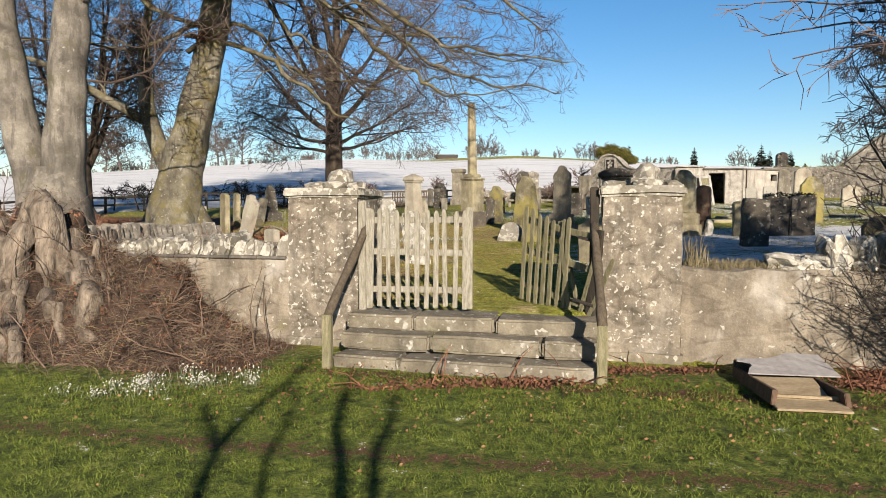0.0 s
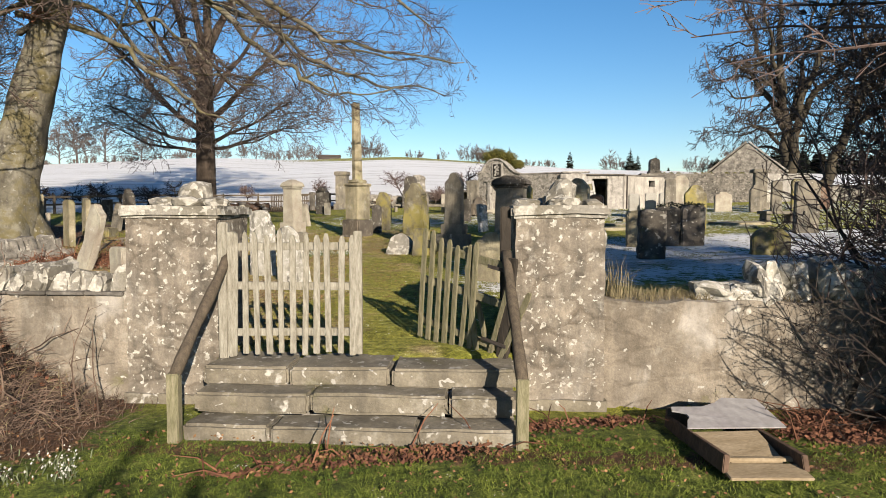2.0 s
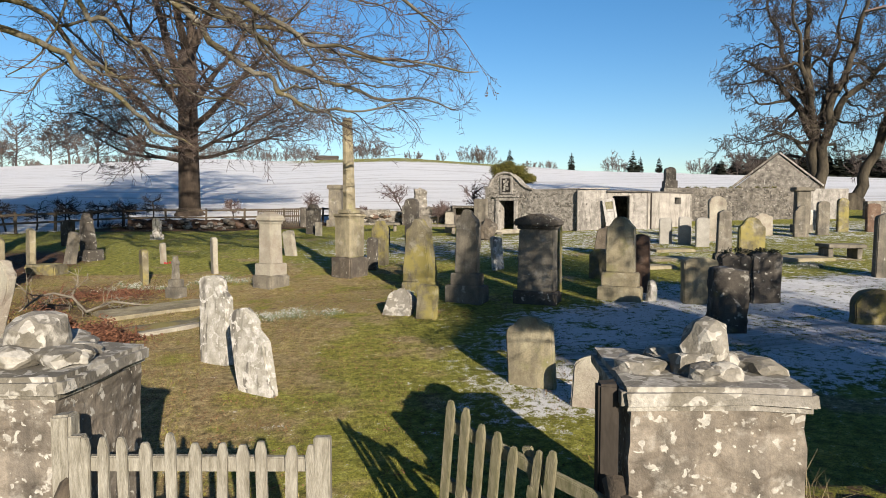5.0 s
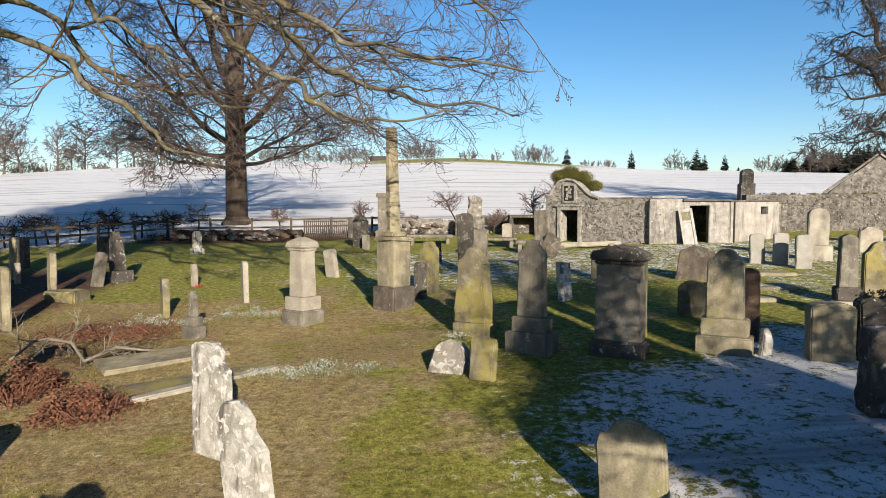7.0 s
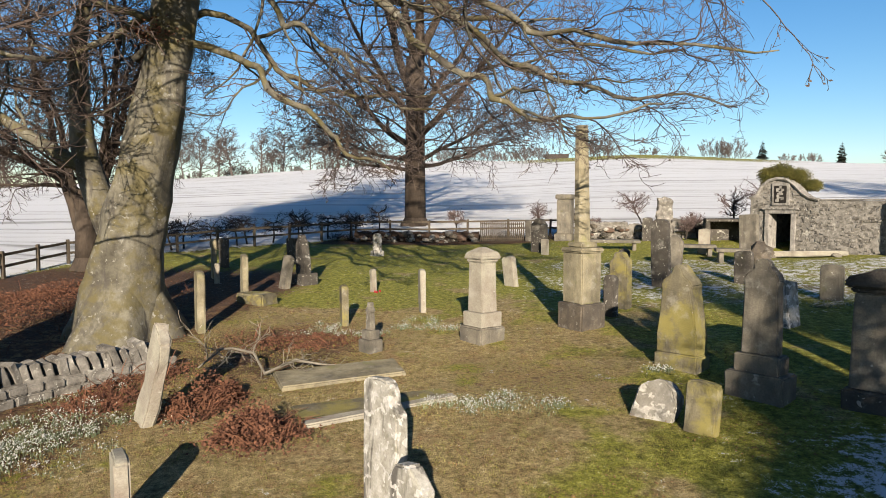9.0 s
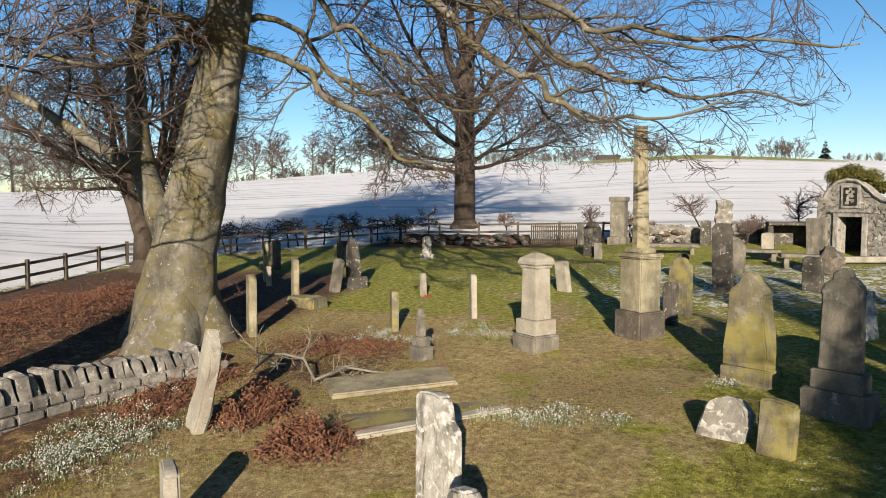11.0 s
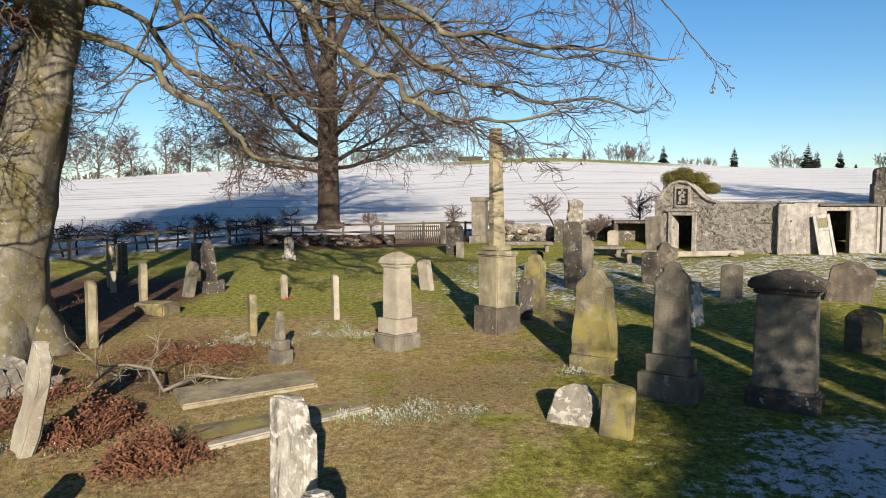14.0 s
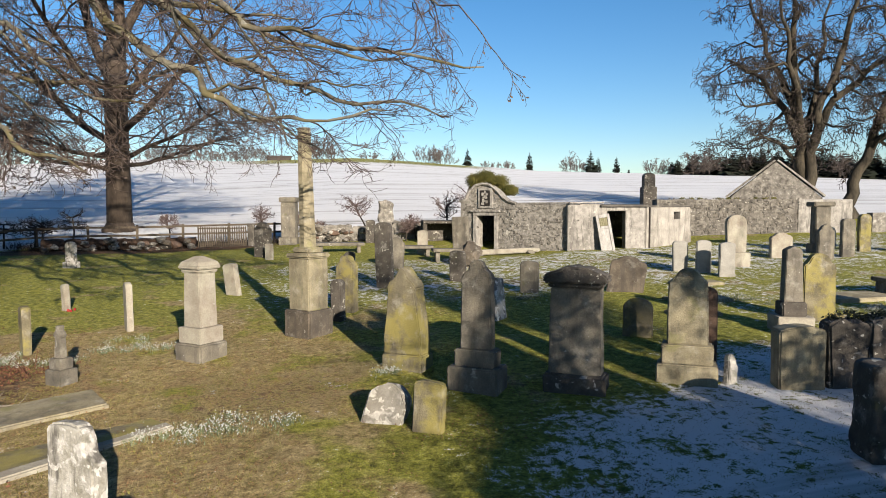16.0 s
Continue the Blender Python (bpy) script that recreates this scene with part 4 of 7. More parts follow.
    brad = [0.12 * (1 - i / 18) ** 0.8 + 0.008 for i in range(19)]
    g.draw(bough, brad, 7)
    g.sprout(bough, brad, [(9, 1.6, 45, 6), (6, 0.7, 46, 3)], -0.1, 0.3)
    g.buds = 0.55
    for i in range(7):
        p = bough[13 + i % 6] + Vector((g.rnd.gauss(0, 0.15), g.rnd.gauss(0, 0.15), 0))
        sub, sr = g.limb(p, Vector((0.2 + g.rnd.gauss(0, 0.25), g.rnd.gauss(0, 0.3), -0.6)).normalized(), 0.011, 0.004, g.rnd.uniform(1.1, 1.9), -0.9, 0.14, 9)
        g.draw([bough[13 + i % 6], sub[0]], [0.012, 0.011])
        g.draw(sub, sr)
        g.sprout(sub, sr, [(5, 0.45, 40, 3), (3, 0.14, 50, 1)], -0.5, 0.3)
    # high crown
    g.level, g.buds, g.twig_r = 1.0, 0.0, 0.017
    high_crown(g, trunk, 5.0, 20, 11.5)
    tree = tree_thing(g, "huge old beech with mossy trunk and long bare limbs", BARK_GREEN, TWIG)
    mb = MB()
    rnd = random.Random(5)
    for i in range(260):
        p = Vector((x + 1.05 + rnd.gauss(0, 0.22), y - 0.5 + rnd.gauss(0, 0.12), z + 5.75 + rnd.gauss(0, 0.09)))
        way = Vector((rnd.gauss(0, 1), rnd.gauss(0, 1), rnd.gauss(0, 1))).normalized()
        mb.leaf(p, way * 0.06, way.orthogonal().normalized(), 0.045)
    tagged(link("withered_leaves", mb, LEAF_BROWN, tree, "russet withered leaves"), kind="stuff")
    return tree


big_beech()


def fan_tree(x, y, seed, stems, label, bark, twig, limbs=9, levels=((10, 3.0, 50, 6), (8, 1.4, 45, 4), (5, 0.7, 40, 1)), fineness=0.014, droop=-0.2, z=None, base_r=0.5, reach=5.0, top_reach=0.0):
    """A tree that breaks low into several rising stems; stems are (heading degrees, lean, length, radius, start height)."""
    g = Grower(seed, fineness)
    z = gz(x, y) if z is None else z
    rnd = random.Random(seed)
    flare(g.bark, Vector((x, y, z)), base_r, 0.6, seed, 6, 0.6)
    top = max(s[4] for s in stems)
    g.bark.tube([Vector((x, y, z + 0.4)), Vector((x, y, z + top * 0.5)), Vector((x, y, z + top + 0.3))], [base_r, base_r * 0.9, base_r * 0.8], 14)
    for head, lean, ln, r, h in stems:
        a = radians(head)
        d = Vector((math.cos(a) * lean, math.sin(a) * lean, 1)).normalized()
        pts, radii = g.limb(Vector((x, y, z + h)), d, r, 0.03, ln, 0.15, 0.1, 12)
        g.draw(pts, radii, 10)
        for i in range(limbs):
            s = 0.16 + 0.8 * (i + rnd.random()) / limbs
            k = min(11, int(s * 12))
            p = pts[k].lerp(pts[k + 1], s * 12 - k)
            b = a + rnd.uniform(-2.2, 2.2)
            q = Vector((math.cos(b), math.sin(b), rnd.uniform(0.1, 0.8))).normalized()
            l2 = reach * (1.1 - 0.6 * s) * rnd.uniform(0.7, 1.2)
            sub, sr = g.limb(p, q, min(radii[k] * 0.6, 0.02 * l2 + 0.02), 0.012, l2, droop, 0.15, 8)
            g.draw(sub, sr)
            g.sprout(sub, sr, list(levels), 0.0, 0.15)
        g.sprout(pts, radii, list(levels), 0.1, 0.4)
        if top_reach and ln > 20:
            high_crown(g, pts, 6.5, 10, top_reach)
            g.twig_r = fineness
    return tree_thing(g, label, bark, twig)


# the tree by the field fence
fan_tree(-6.4, 42.6, 21, ((100, 0.05, 22, 0.44, 3.2), (200, 1.3, 10, 0.2, 4.2), (-20, 1.2, 11, 0.22, 4.6), (60, 0.9, 13, 0.24, 6.0), (-110, 1.0, 10, 0.22, 5.6), (160, 0.5, 17, 0.28, 7.0), (20, 0.45, 17, 0.28, 8.5), (260, 0.3, 15, 0.24, 9.0), (185, 3.5, 5.5, 0.13, 3.0), (-5, 3.5, 6.0, 0.13, 3.2), (215, 4.5, 6.5, 0.14, 3.6), (-30, 4.5, 6.5, 0.14, 3.5), (150, 2.2, 8.0, 0.16, 4.2), (-70, 2.6, 7.0, 0.15, 4.0)),
         "tall spreading bare tree beside the field fence", BARK_FIELD, TWIG_FIELD, 7, ((5, 2.8, 50, 6), (4, 1.5, 52, 4), (4, 0.8, 48, 2)), 0.014, -0.3, None, 0.6, 5.6, 9.0)
# two-stemmed beech on the bank outside
def bank_beech():
    """Two grey stems from one root, the one upright, the other leaning out over the bank."""
    g = Grower(5, 0.009, 0.03)
    x, y = -8.35, 12.5
    z = gz(x, y)
    flare(g.bark, Vector((x, y, z)), 0.68, 1.9, 5, 5, 0.45)
    n = 20
    up = spline([Vector((x + 0.1, y, z)), Vector((x + 0.2, y, z + 1.7)), Vector((x + 0.32, y, z + 3.6)), Vector((x + 0.46, y + 0.1, z + 5.8)), Vector((x + 0.5, y + 0.2, z + 9)), Vector((x + 0.2, y + 0.3, z + 14)), Vector((x + 0.4, y, z + 20))], n)
    out = spline([Vector((x - 0.22, y + 0.1, z + 0.2)), Vector((x - 0.45, y + 0.1, z + 1.6)), Vector((x - 0.78, y + 0.15, z + 2.9)), Vector((x - 1.08, y + 0.2, z + 4.7)), Vector((x - 1.4, y + 0.4, z + 7.5)), Vector((x - 2.4, y + 0.6, z + 12)), Vector((x - 3.0, y + 0.4, z + 17))], n)
    for stem, r in ((up, 0.5), (out, 0.46)):
        radii = [r * (1 - 0.88 * (i / n)) ** 0.8 for i in range(n + 1)]
        k0 = len(g.bark.v)
        fine = [stem[min(n - 1, i // 3)].lerp(stem[min(n - 1, i // 3) + 1], i / 3 - min(n - 1, i // 3)) for i in range(3 * n + 1)]
        g.bark.tube(fine, [lerp_table(i / 3, list(enumerate(radii))) for i in range(3 * n + 1)], 22)
        for k in range(k0, len(g.bark.v)):
            q = Vector(g.bark.v[k])
            fold = noise.noise_vector(Vector((q.x * 2.4, q.y * 2.4, q.z * 1.1))) * 0.07 + noise.noise_vector(Vector((q.x * 6, q.y * 6, q.z * 3))) * 0.02
            g.bark.v[k] = (q.x + fold.x, q.y + fold.y, q.z)
        high_crown(g, stem, 14.0, 16, 5.6)
    g.twig_r = 0.009
    for i in range(6):
        s = 7.0 + 1.1 * i
        k = int(s)
        a = radians((20, 75, -15, 50, 100, 5, 130)[i % 7])
        pts, radii = g.limb(up[k].lerp(up[k + 1], s - k), Vector((math.cos(a), math.sin(a), 0.3)).normalized(), 0.03, 0.012, 4.2 - 0.1 * i, 0.0, 0.2, 9)
        g.draw(pts, radii)
        g.sprout(pts, radii, [(9, 1.8, 48, 6), (6, 0.9, 48, 4), (3, 0.5, 46, 2)], 0.05, 0.2)
    return tree_thing(g, "pale grey two-stemmed beech on the root-bound bank", BARK_GREY, TWIG)


bank_beech()
# behind the fence corner
fan_tree(-14.9, 26.6, 8, ((110, 0.1, 10, 0.22, 1.2), (180, 0.3, 9, 0.2, 0.8), (20, 0.25, 8.5, 0.17, 1.4), (270, 0.35, 8, 0.16, 1.4), (60, 0.5, 8, 0.13, 2.0), (190, 1.1, 8, 0.15, 2.4), (330, 0.7, 7, 0.12, 2.2)),
         "grey-brown multi-stemmed bare tree by the field fence", BARK_FIELD, TWIG, 9, ((7, 1.7, 50, 6), (6, 0.9, 48, 4), (5, 0.5, 46, 2)), 0.009, -0.25, None, 0.4, 3.4)
# great trees behind the gabled building
BARK_OLD = plain_mat("old_furrowed_bark", (0.012, 0.01, 0.008), (0.075, 0.064, 0.045), 2.4, 0.92, (1, 1, 0.3), 0.8)
TWIG_OLD = plain_mat("old_tree_twigs", (0.02, 0.016, 0.013), (0.075, 0.059, 0.049), 1.5, 0.9, None, 0.2)


def great_tree(x, y, seed, stems, label, base_r):
    """An old pollard-like tree: stems given as (across, up, away) places seen square on, with gnarled limbs and hanging ends."""
    g = Grower(seed, 0.017, 0.06)
    z = gz(x, y)
    across, away = Vector((0.755, -0.656, 0)), Vector((0.656, 0.755, 0))
    flare(g.bark, Vector((x, y, z)), base_r, 1.0, seed, 6, 0.7)
    for r, way, many in stems:
        pts = spline([Vector((x, y, z + h)) + across * a + away * b for a, h, b in way], 4 * (len(way) - 1))
        n = len(pts) - 1
        pts = [p + Vector((0.12 * math.sin(i * 1.9 + seed), 0.12 * math.cos(i * 1.4), 0)) * (i > 0) for i, p in enumerate(pts)]
        radii = [r * (1 - 0.86 * (i / n) ** 0.8) for i in range(n + 1)]
        radii = [0.82 * q for q in radii]
        g.bark.tube(pts, radii, 12)
        rnd = g.rnd
        for i in range(many):
            s = 0.2 + 0.78 * (i + rnd.random()) / many
            k = min(n - 1, int(s * n))
            p = pts[k].lerp(pts[k + 1], s * n - k)
            a = i * 2.4 + seed + rnd.uniform(-0.5, 0.5)
            side = 1.0 if way[-1][0] > 0 else -1.0
            d = (across * (math.cos(a) + 0.45 * side) + away * math.sin(a) + Vector((0, 0, rnd.uniform(0.05, 0.9)))).normalized()
            ln = rnd.uniform(2.4, 4.6) * (1.1 - 0.5 * s)
            sub, sr = g.limb(p, d, min(radii[k] * 0.6, 0.028 * ln + 0.03), 0.025, ln, -0.75, 0.3, 9)
            g.draw(sub, sr)
            g.sprout(sub, sr, [(8, 1.5, 60, 6), (5, 0.85, 58, 4), (3, 0.45, 52, 2)], -0.55, 0.15)
    return tree_thing(g, label, BARK_OLD, TWIG_OLD)


great_tree(31.2, 38.2, 14, (
    (0.62, ((0, 0.2, 0), (0.1, 2.5, 0), (-0.2, 5.5, 0), (-0.5, 8.5, 0.2), (-0.6, 12, 0.3), (-0.9, 16.5, 0.2)), 11),
    (0.5, ((0.2, 0.3, -0.2), (0.5, 3.0, -0.2), (0.8, 6.0, -0.3), (1.8, 9.0, -0.3), (2.4, 12, -0.5), (3.0, 16, -0.6)), 11),
    (0.36, ((0.4, 3.6, 0), (1.3, 6.2, 0.2), (3.2, 8.2, 0.4), (5.0, 9.6, 0.5), (6.6, 11.6, 0.6)), 9),
    (0.34, ((-0.1, 4.4, 0), (-1.3, 6.8, -0.3), (-2.8, 8.6, -0.6), (-4.2, 9.4, -0.8)), 9),
    (0.3, ((-0.4, 6.4, 0.2), (-1.6, 9.2, 0.8), (-2.6, 12.2, 1.2), (-3.4, 15.2, 1.5)), 9),
    (0.28, ((0.0, 5.0, 0.1), (-0.6, 8.0, -1.4), (-1.2, 11.0, -2.6), (-1.4, 14.0, -3.2)), 8),
    (0.28, ((0.3, 5.0, 0.1), (0.8, 8.4, 1.6), (1.2, 11.4, 2.8), (1.6, 14.6, 3.4)), 7),
    (0.16, ((-0.4, 3.4, 0), (-1.6, 4.6, -0.3), (-2.6, 4.5, -0.5), (-3.2, 3.4, -0.6)), 6)),
    "huge dark bare tree behind the gabled building", 0.8)
great_tree(32.6, 36.6, 15, (
    (0.5, ((0, 0.2, 0), (0.6, 2.0, 0), (1.5, 4.8, 0.1), (2.6, 7.4, 0.2), (4.4, 10.0, 0.4), (5.6, 13, 0.6)), 10),
    (0.3, ((1.2, 4.0, 0), (3.0, 5.4, -0.2), (5.2, 6.0, -0.4), (7.0, 7.2, -0.5)), 8),
    (0.28, ((1.6, 5.0, 0), (2.2, 8.4, 0.6), (2.0, 11.4, 1.0), (2.4, 14.0, 1.2)), 8),
    (0.24, ((2.2, 6.4, 0.1), (4.2, 7.8, 1.0), (6.4, 9.2, 1.6)), 6)),
    "dark leaning bare tree behind the gabled building", 0.6)
# unseen tree on the lane, its flat forked limbs shaped to throw the verge shadow


def verge_shadow_tree():
    g = Grower(17, 0.007, 0.03)
    x, y = 0.3, -7.0
    z = gz(x, y)
    rnd = random.Random(17)
    flare(g.bark, Vector((x, y, z)), 0.12, 0.4, 2, 5, 0.6)
    g.bark.tube([Vector((x, y, z - 0.05)), Vector((x + 0.02, y, z + 0.8)), Vector((x, y, z + 1.7))], [0.14, 0.125, 0.11], 12)
    for r, way in ((0.075, ((0.3, 1.3), (0.0, 2.1), (-0.36, 3.0), (-0.38, 3.4), (-0.62, 3.75))),
                   (0.05, ((-0.38, 3.35), (-0.18, 3.69), (0.09, 3.98), (0.3, 4.3))),
                   (0.045, ((0.3, 1.4), (0.1, 2.4), (0.02, 3.2), (0.11, 3.5), (0.2, 3.85))),
                   (0.09, ((0.3, 1.4), (0.42, 2.2), (0.55, 3.15), (0.54, 3.5), (0.67, 3.86))),
                   (0.065, ((0.44, 2.2), (0.7, 2.85), (0.82, 3.28), (0.98, 3.5), (1.15, 3.85)))):
        pts = spline([Vector((a, y + 0.1 * math.sin(3 * a), h)) for a, h in way], 4 * (len(way) - 1))
        n = len(pts) - 1
        radii = [r * (1 - 0.6 * i / n) for i in range(n + 1)]
        g.bark.tube(pts, radii, 10)
        g.sprout(pts, radii, [(6, 0.55, 42, 5), (3, 0.25, 45, 2)], 0.1, 0.55)
    return tree_thing(g, "unseen forked tree on the lane shaped to cast the verge shadow", BARK_DARK, TWIG_DARK)


verge_shadow_tree()


def thicket(label, spots, height, seed, mat, many, spread, name="bush"):
    """A dense shrub of long arching stems."""
    g = Grower(seed, 0.0065, 0.03)
    # stems are also dropped where they would shade the near headstones
    g.keep = lambda p: p.x > (4.55 if p.z < 1.7 else 4.5 if p.z < 4 else 4.2) - 0.25 * max(0.0, 2.5 - p.y) * (p.z > 3) and (GATE_IN @ p).y < 1.4 and (p.z + 0.333 * (p.y - 3) > 3.75 or p.x + 0.158 * (p.y - 3) > 4.45)
    rnd = random.Random(seed)
    for i in range(many):
        cx, cy = spots[i % len(spots)]
        x, y = cx + rnd.gauss(0, spread), cy + rnd.gauss(0, spread * 0.7)
        a = rnd.uniform(0, 6.283)
        d = Vector((math.cos(a) * 0.5, math.sin(a) * 0.5, 1)).normalized()
        ln = height * rnd.uniform(0.55, 1.1)
        pts, radii = g.limb(Vector((x, y, gz(x, y) - 0.1)), d, rnd.uniform(0.015, 0.05), 0.005, ln, -0.25, 0.14, 9)
        g.draw(pts, radii)
        g.sprout(pts, radii, [(13, height * 0.24, 48, 5), (11, height * 0.11, 48, 3)], 0.05, 0.1)
    base = tagged(new(name), label, "bush")
    if g.bark.v:
        link("stem", g.bark, BARK_DARK, base)
    tagged(link("twig", g.crown, mat, base), kind="stuff")
    return base


thicket("tall dense leafless hawthorn thicket over the wall", [(5.3, 4.0), (5.5, 3.4), (6.6, 2.4), (7.8, 2.8), (5.2, 4.2), (6.2, 1.2), (9.0, 1.6), (5.6, 3.9), (7.0, 3.7), (8.6, 0.4)], 5.6, 41, TWIG_THORN, 140, 0.4)
thicket("tall leafless thorn leaning over the wall head", [(6.1, 4.9), (6.6, 5.3), (7.2, 4.9), (5.9, 4.7), (7.6, 4.6)], 4.6, 42, TWIG_THORN, 46, 0.25)
# out of view; added to extend the shade over the yard's right side
thicket("unseen thicket beyond the wall end added for its shade", [(11.0, 2.6), (12.5, 1.6), (14, 2.2), (10.5, 0.6), (13.5, 3.2)], 6.5, 43, TWIG_THORN, 34, 0.7)


def shade_hedge():
    """Unseen hedge along the lane, a mass of leaves added to shade the corner of the yard."""
    rnd = random.Random(44)
    base = tagged(new("added_shade_hedge"), "unseen lane hedge added to shade the corner of the yard", "hedge")
    stems, mb = MB(), MB()
    for i in range(46):
        x, y = rnd.uniform(9.2, 18.5), rnd.uniform(0.2, 2.6)
        p = Vector((x, y, gz(x, y) - 0.1))
        q = p + Vector((rnd.gauss(0, 0.4), rnd.gauss(0, 0.3), rnd.uniform(2.6, 4.0)))
        stems.tube([p, p.lerp(q, 0.5) + Vector((rnd.gauss(0, 0.2), 0, 0)), q], [0.06, 0.04, 0.012], 6)
    for i in range(42000):
        x, y = rnd.uniform(9.0, 19.0), rnd.uniform(-0.3, 3.0)
        top = 4.3 + 0.4 * noise.noise((x * 0.9, y, 3)) - 0.25 * (y - 1.3) ** 2
        z = rnd.uniform(0.3, top)
        if noise.noise((x * 1.1, y * 1.1, z * 1.1)) < -0.22:
            continue
        way = Vector((rnd.gauss(0, 1), rnd.gauss(0, 1), rnd.gauss(0, 0.8))).normalized()
        mb.leaf(Vector((x, y, z)), way * rnd.uniform(0.08, 0.14), way.orthogonal().normalized(), 0.09)
    link("stem", stems, BARK_DARK, base)
    tagged(link("shade_leaves", mb, LEAF_DARK, base), kind="stuff")


shade_hedge()


def arching_stems():
    """Long whippy stems leaning out of the thicket across the wall's face."""
    g = Grower(45, 0.0036, 0.2)
    g.keep = lambda p: p.x > 3.7 and (GATE_IN @ p).y < -0.06 and p.z > gz(p.x, p.y) - 0.15
    rnd = random.Random(45)
    for i in range(34):
        x, y = rnd.uniform(4.7, 6.1), rnd.uniform(3.4, 4.3)
        a = rnd.uniform(2.6, 3.7)
        d = Vector((math.cos(a) * 0.8, math.sin(a) * 0.4, rnd.uniform(0.3, 1.3))).normalized()
        pts, radii = g.limb(Vector((x, y, gz(x, y) - 0.1)), d, 0.015, 0.004, rnd.uniform(1.5, 2.9), -0.4, 0.09, 9)
        g.draw(pts, radii)
        g.sprout(pts, radii, [(7, 0.6, 34, 4), (3, 0.22, 40, 2)], 0.0, 0.2)
    tagged(link("bramble", g.crown, TWIG_DARK), "whippy dark stems arching across the wall", "undergrowth", kind="stuff")


arching_stems()


def shade_edge(p):
    """How far the lane tree's crown reaches towards the gate, at the height of p; set to place its shade's edge."""
    level = p.z + 0.333 * (p.y - 3)
    return 4.75 - 1.1 * smooth01(level, 3.6, 3.95) + 1.15 * smooth01(level, 3.9, 4.8) + 0.3 * max(0.0, level - 5.4) - 0.158 * (p.y - 3)


def sun_gap(p, half):
    """Whether p lies in the slanting gap cut through the lane tree's crown to let a sun streak in."""
    return abs(p.z + 0.333 * (p.y - 3) - 6.15 + 1.32 * (p.x + 0.158 * (p.y - 3) - 7.15)) < half


def lane_tree():
    """The dense tree over the thicket; its mostly unseen crown holds withered leaves added to shade the yard."""
    g = Grower(47, 0.006)
    g.keep = lambda p: p.x > (shade_edge(p) - 0.6 * smooth01(p.z + 0.333 * (p.y - 3), 3.5, 4.0) if p.z > 3.0 else 4.4) and p.y < 4.9 and not sun_gap(p, 0.45)
    x, y = 7.2, 1.4
    z = gz(x, y)
    flare(g.bark, Vector((x, y, z)), 0.3, 0.5, 3, 6, 0.6)
    trunk = [Vector((x + 0.05 * i, y, z + 0.4 + i * 1.4)) for i in range(7)]
    rad = [0.3, 0.28, 0.25, 0.22, 0.17, 0.12, 0.06]
    g.bark.tube(trunk, rad, 12)
    rnd = random.Random(47)
    spots = []
    for i in range(26):
        s = 1.7 + 4.2 * i / 26
        k = int(s)
        p = trunk[k].lerp(trunk[k + 1], s - k)
        a = i * 2.4
        d = Vector((math.cos(a), math.sin(a) * 0.8, 0.45)).normalized()
        pts, radii = g.limb(p, d, 0.07, 0.012, rnd.uniform(3.2, 5.0) * (1.2 - 0.08 * s), -0.15, 0.12, 8)
        g.draw(pts, radii)
        g.sprout(pts, radii, [(9, 1.5, 48, 5), (8, 0.7, 45, 3), (3, 0.35, 40, 1)], 0.0, 0.2)
        spots += pts[3:]
    # unseen high limbs leaning out towards the gateway, added to carry the shade further
    for i in range(10):
        a = 2.5 + 0.13 * i
        d = Vector((math.cos(a), math.sin(a) * 0.5, -0.05)).normalized()
        pts, radii = g.limb(trunk[3].lerp(trunk[4], (i % 6) / 6), d, 0.06, 0.012, rnd.uniform(3.6, 4.4), 0.0, 0.12, 8)
        g.draw(pts, radii)
        g.sprout(pts, radii, [(9, 1.3, 48, 5), (7, 0.6, 45, 2)], 0.0, 0.3)
        spots += pts[5:] * 2
    # long bare shoots reaching out over the wall
    trim, g.keep = g.keep, None
    for i in range(8):
        p = Vector((5.9, 3.3 + 0.1 * i, 3.3 + 0.3 * i))
        d = Vector((-1, 0.3 + 0.12 * (i % 3), 0.12 - 0.1 * (i % 2))).normalized()
        pts, radii = g.limb(p, d, 0.026, 0.006, rnd.uniform(2.4, 3.2), -0.12, 0.12, 8)
        g.bark.tube([trunk[2], p], [0.05, 0.028], 6)
        g.draw(pts, radii)
        g.sprout(pts, radii, [(8, 0.9, 42, 5), (4, 0.35, 42, 2)], -0.1, 0.2)
    g.keep = trim
    base = tree_thing(g, "dense dark tree over the thicket with leaves added for shade", BARK_DARK, TWIG_THORN)
    mb = MB()
    for i in range(70000):
        p = spots[i % len(spots)] + Vector((rnd.gauss(0, 0.5), rnd.gauss(0, 0.5), rnd.gauss(0, 0.45)))
        if not g.keep(p) or p.x < shade_edge(p) or (p.x < 5.4 and p.z - (5.0 - p.y) * 0.47 < 2.4):
            continue
        if noise.noise(p * 0.75) + 0.35 * noise.noise(p * 2.2) < -0.12 - 0.3 * (1 - smooth01(p.z + 0.333 * (p.y - 3), 3.9, 5.0)):
            continue
        # a slanting gap cut in the crown so sun reaches snow and stones
        if sun_gap(p, 0.95):
            continue
        way = Vector((rnd.gauss(0, 1), rnd.gauss(0, 1), rnd.gauss(0, 0.8))).normalized()
        mb.leaf(p, way * rnd.uniform(0.06, 0.12), way.orthogonal().normalized(), 0.075)
    tagged(link("shade_leaves", mb, LEAF_DARK, base), kind="stuff")


lane_tree()

# ---- gravestones ----


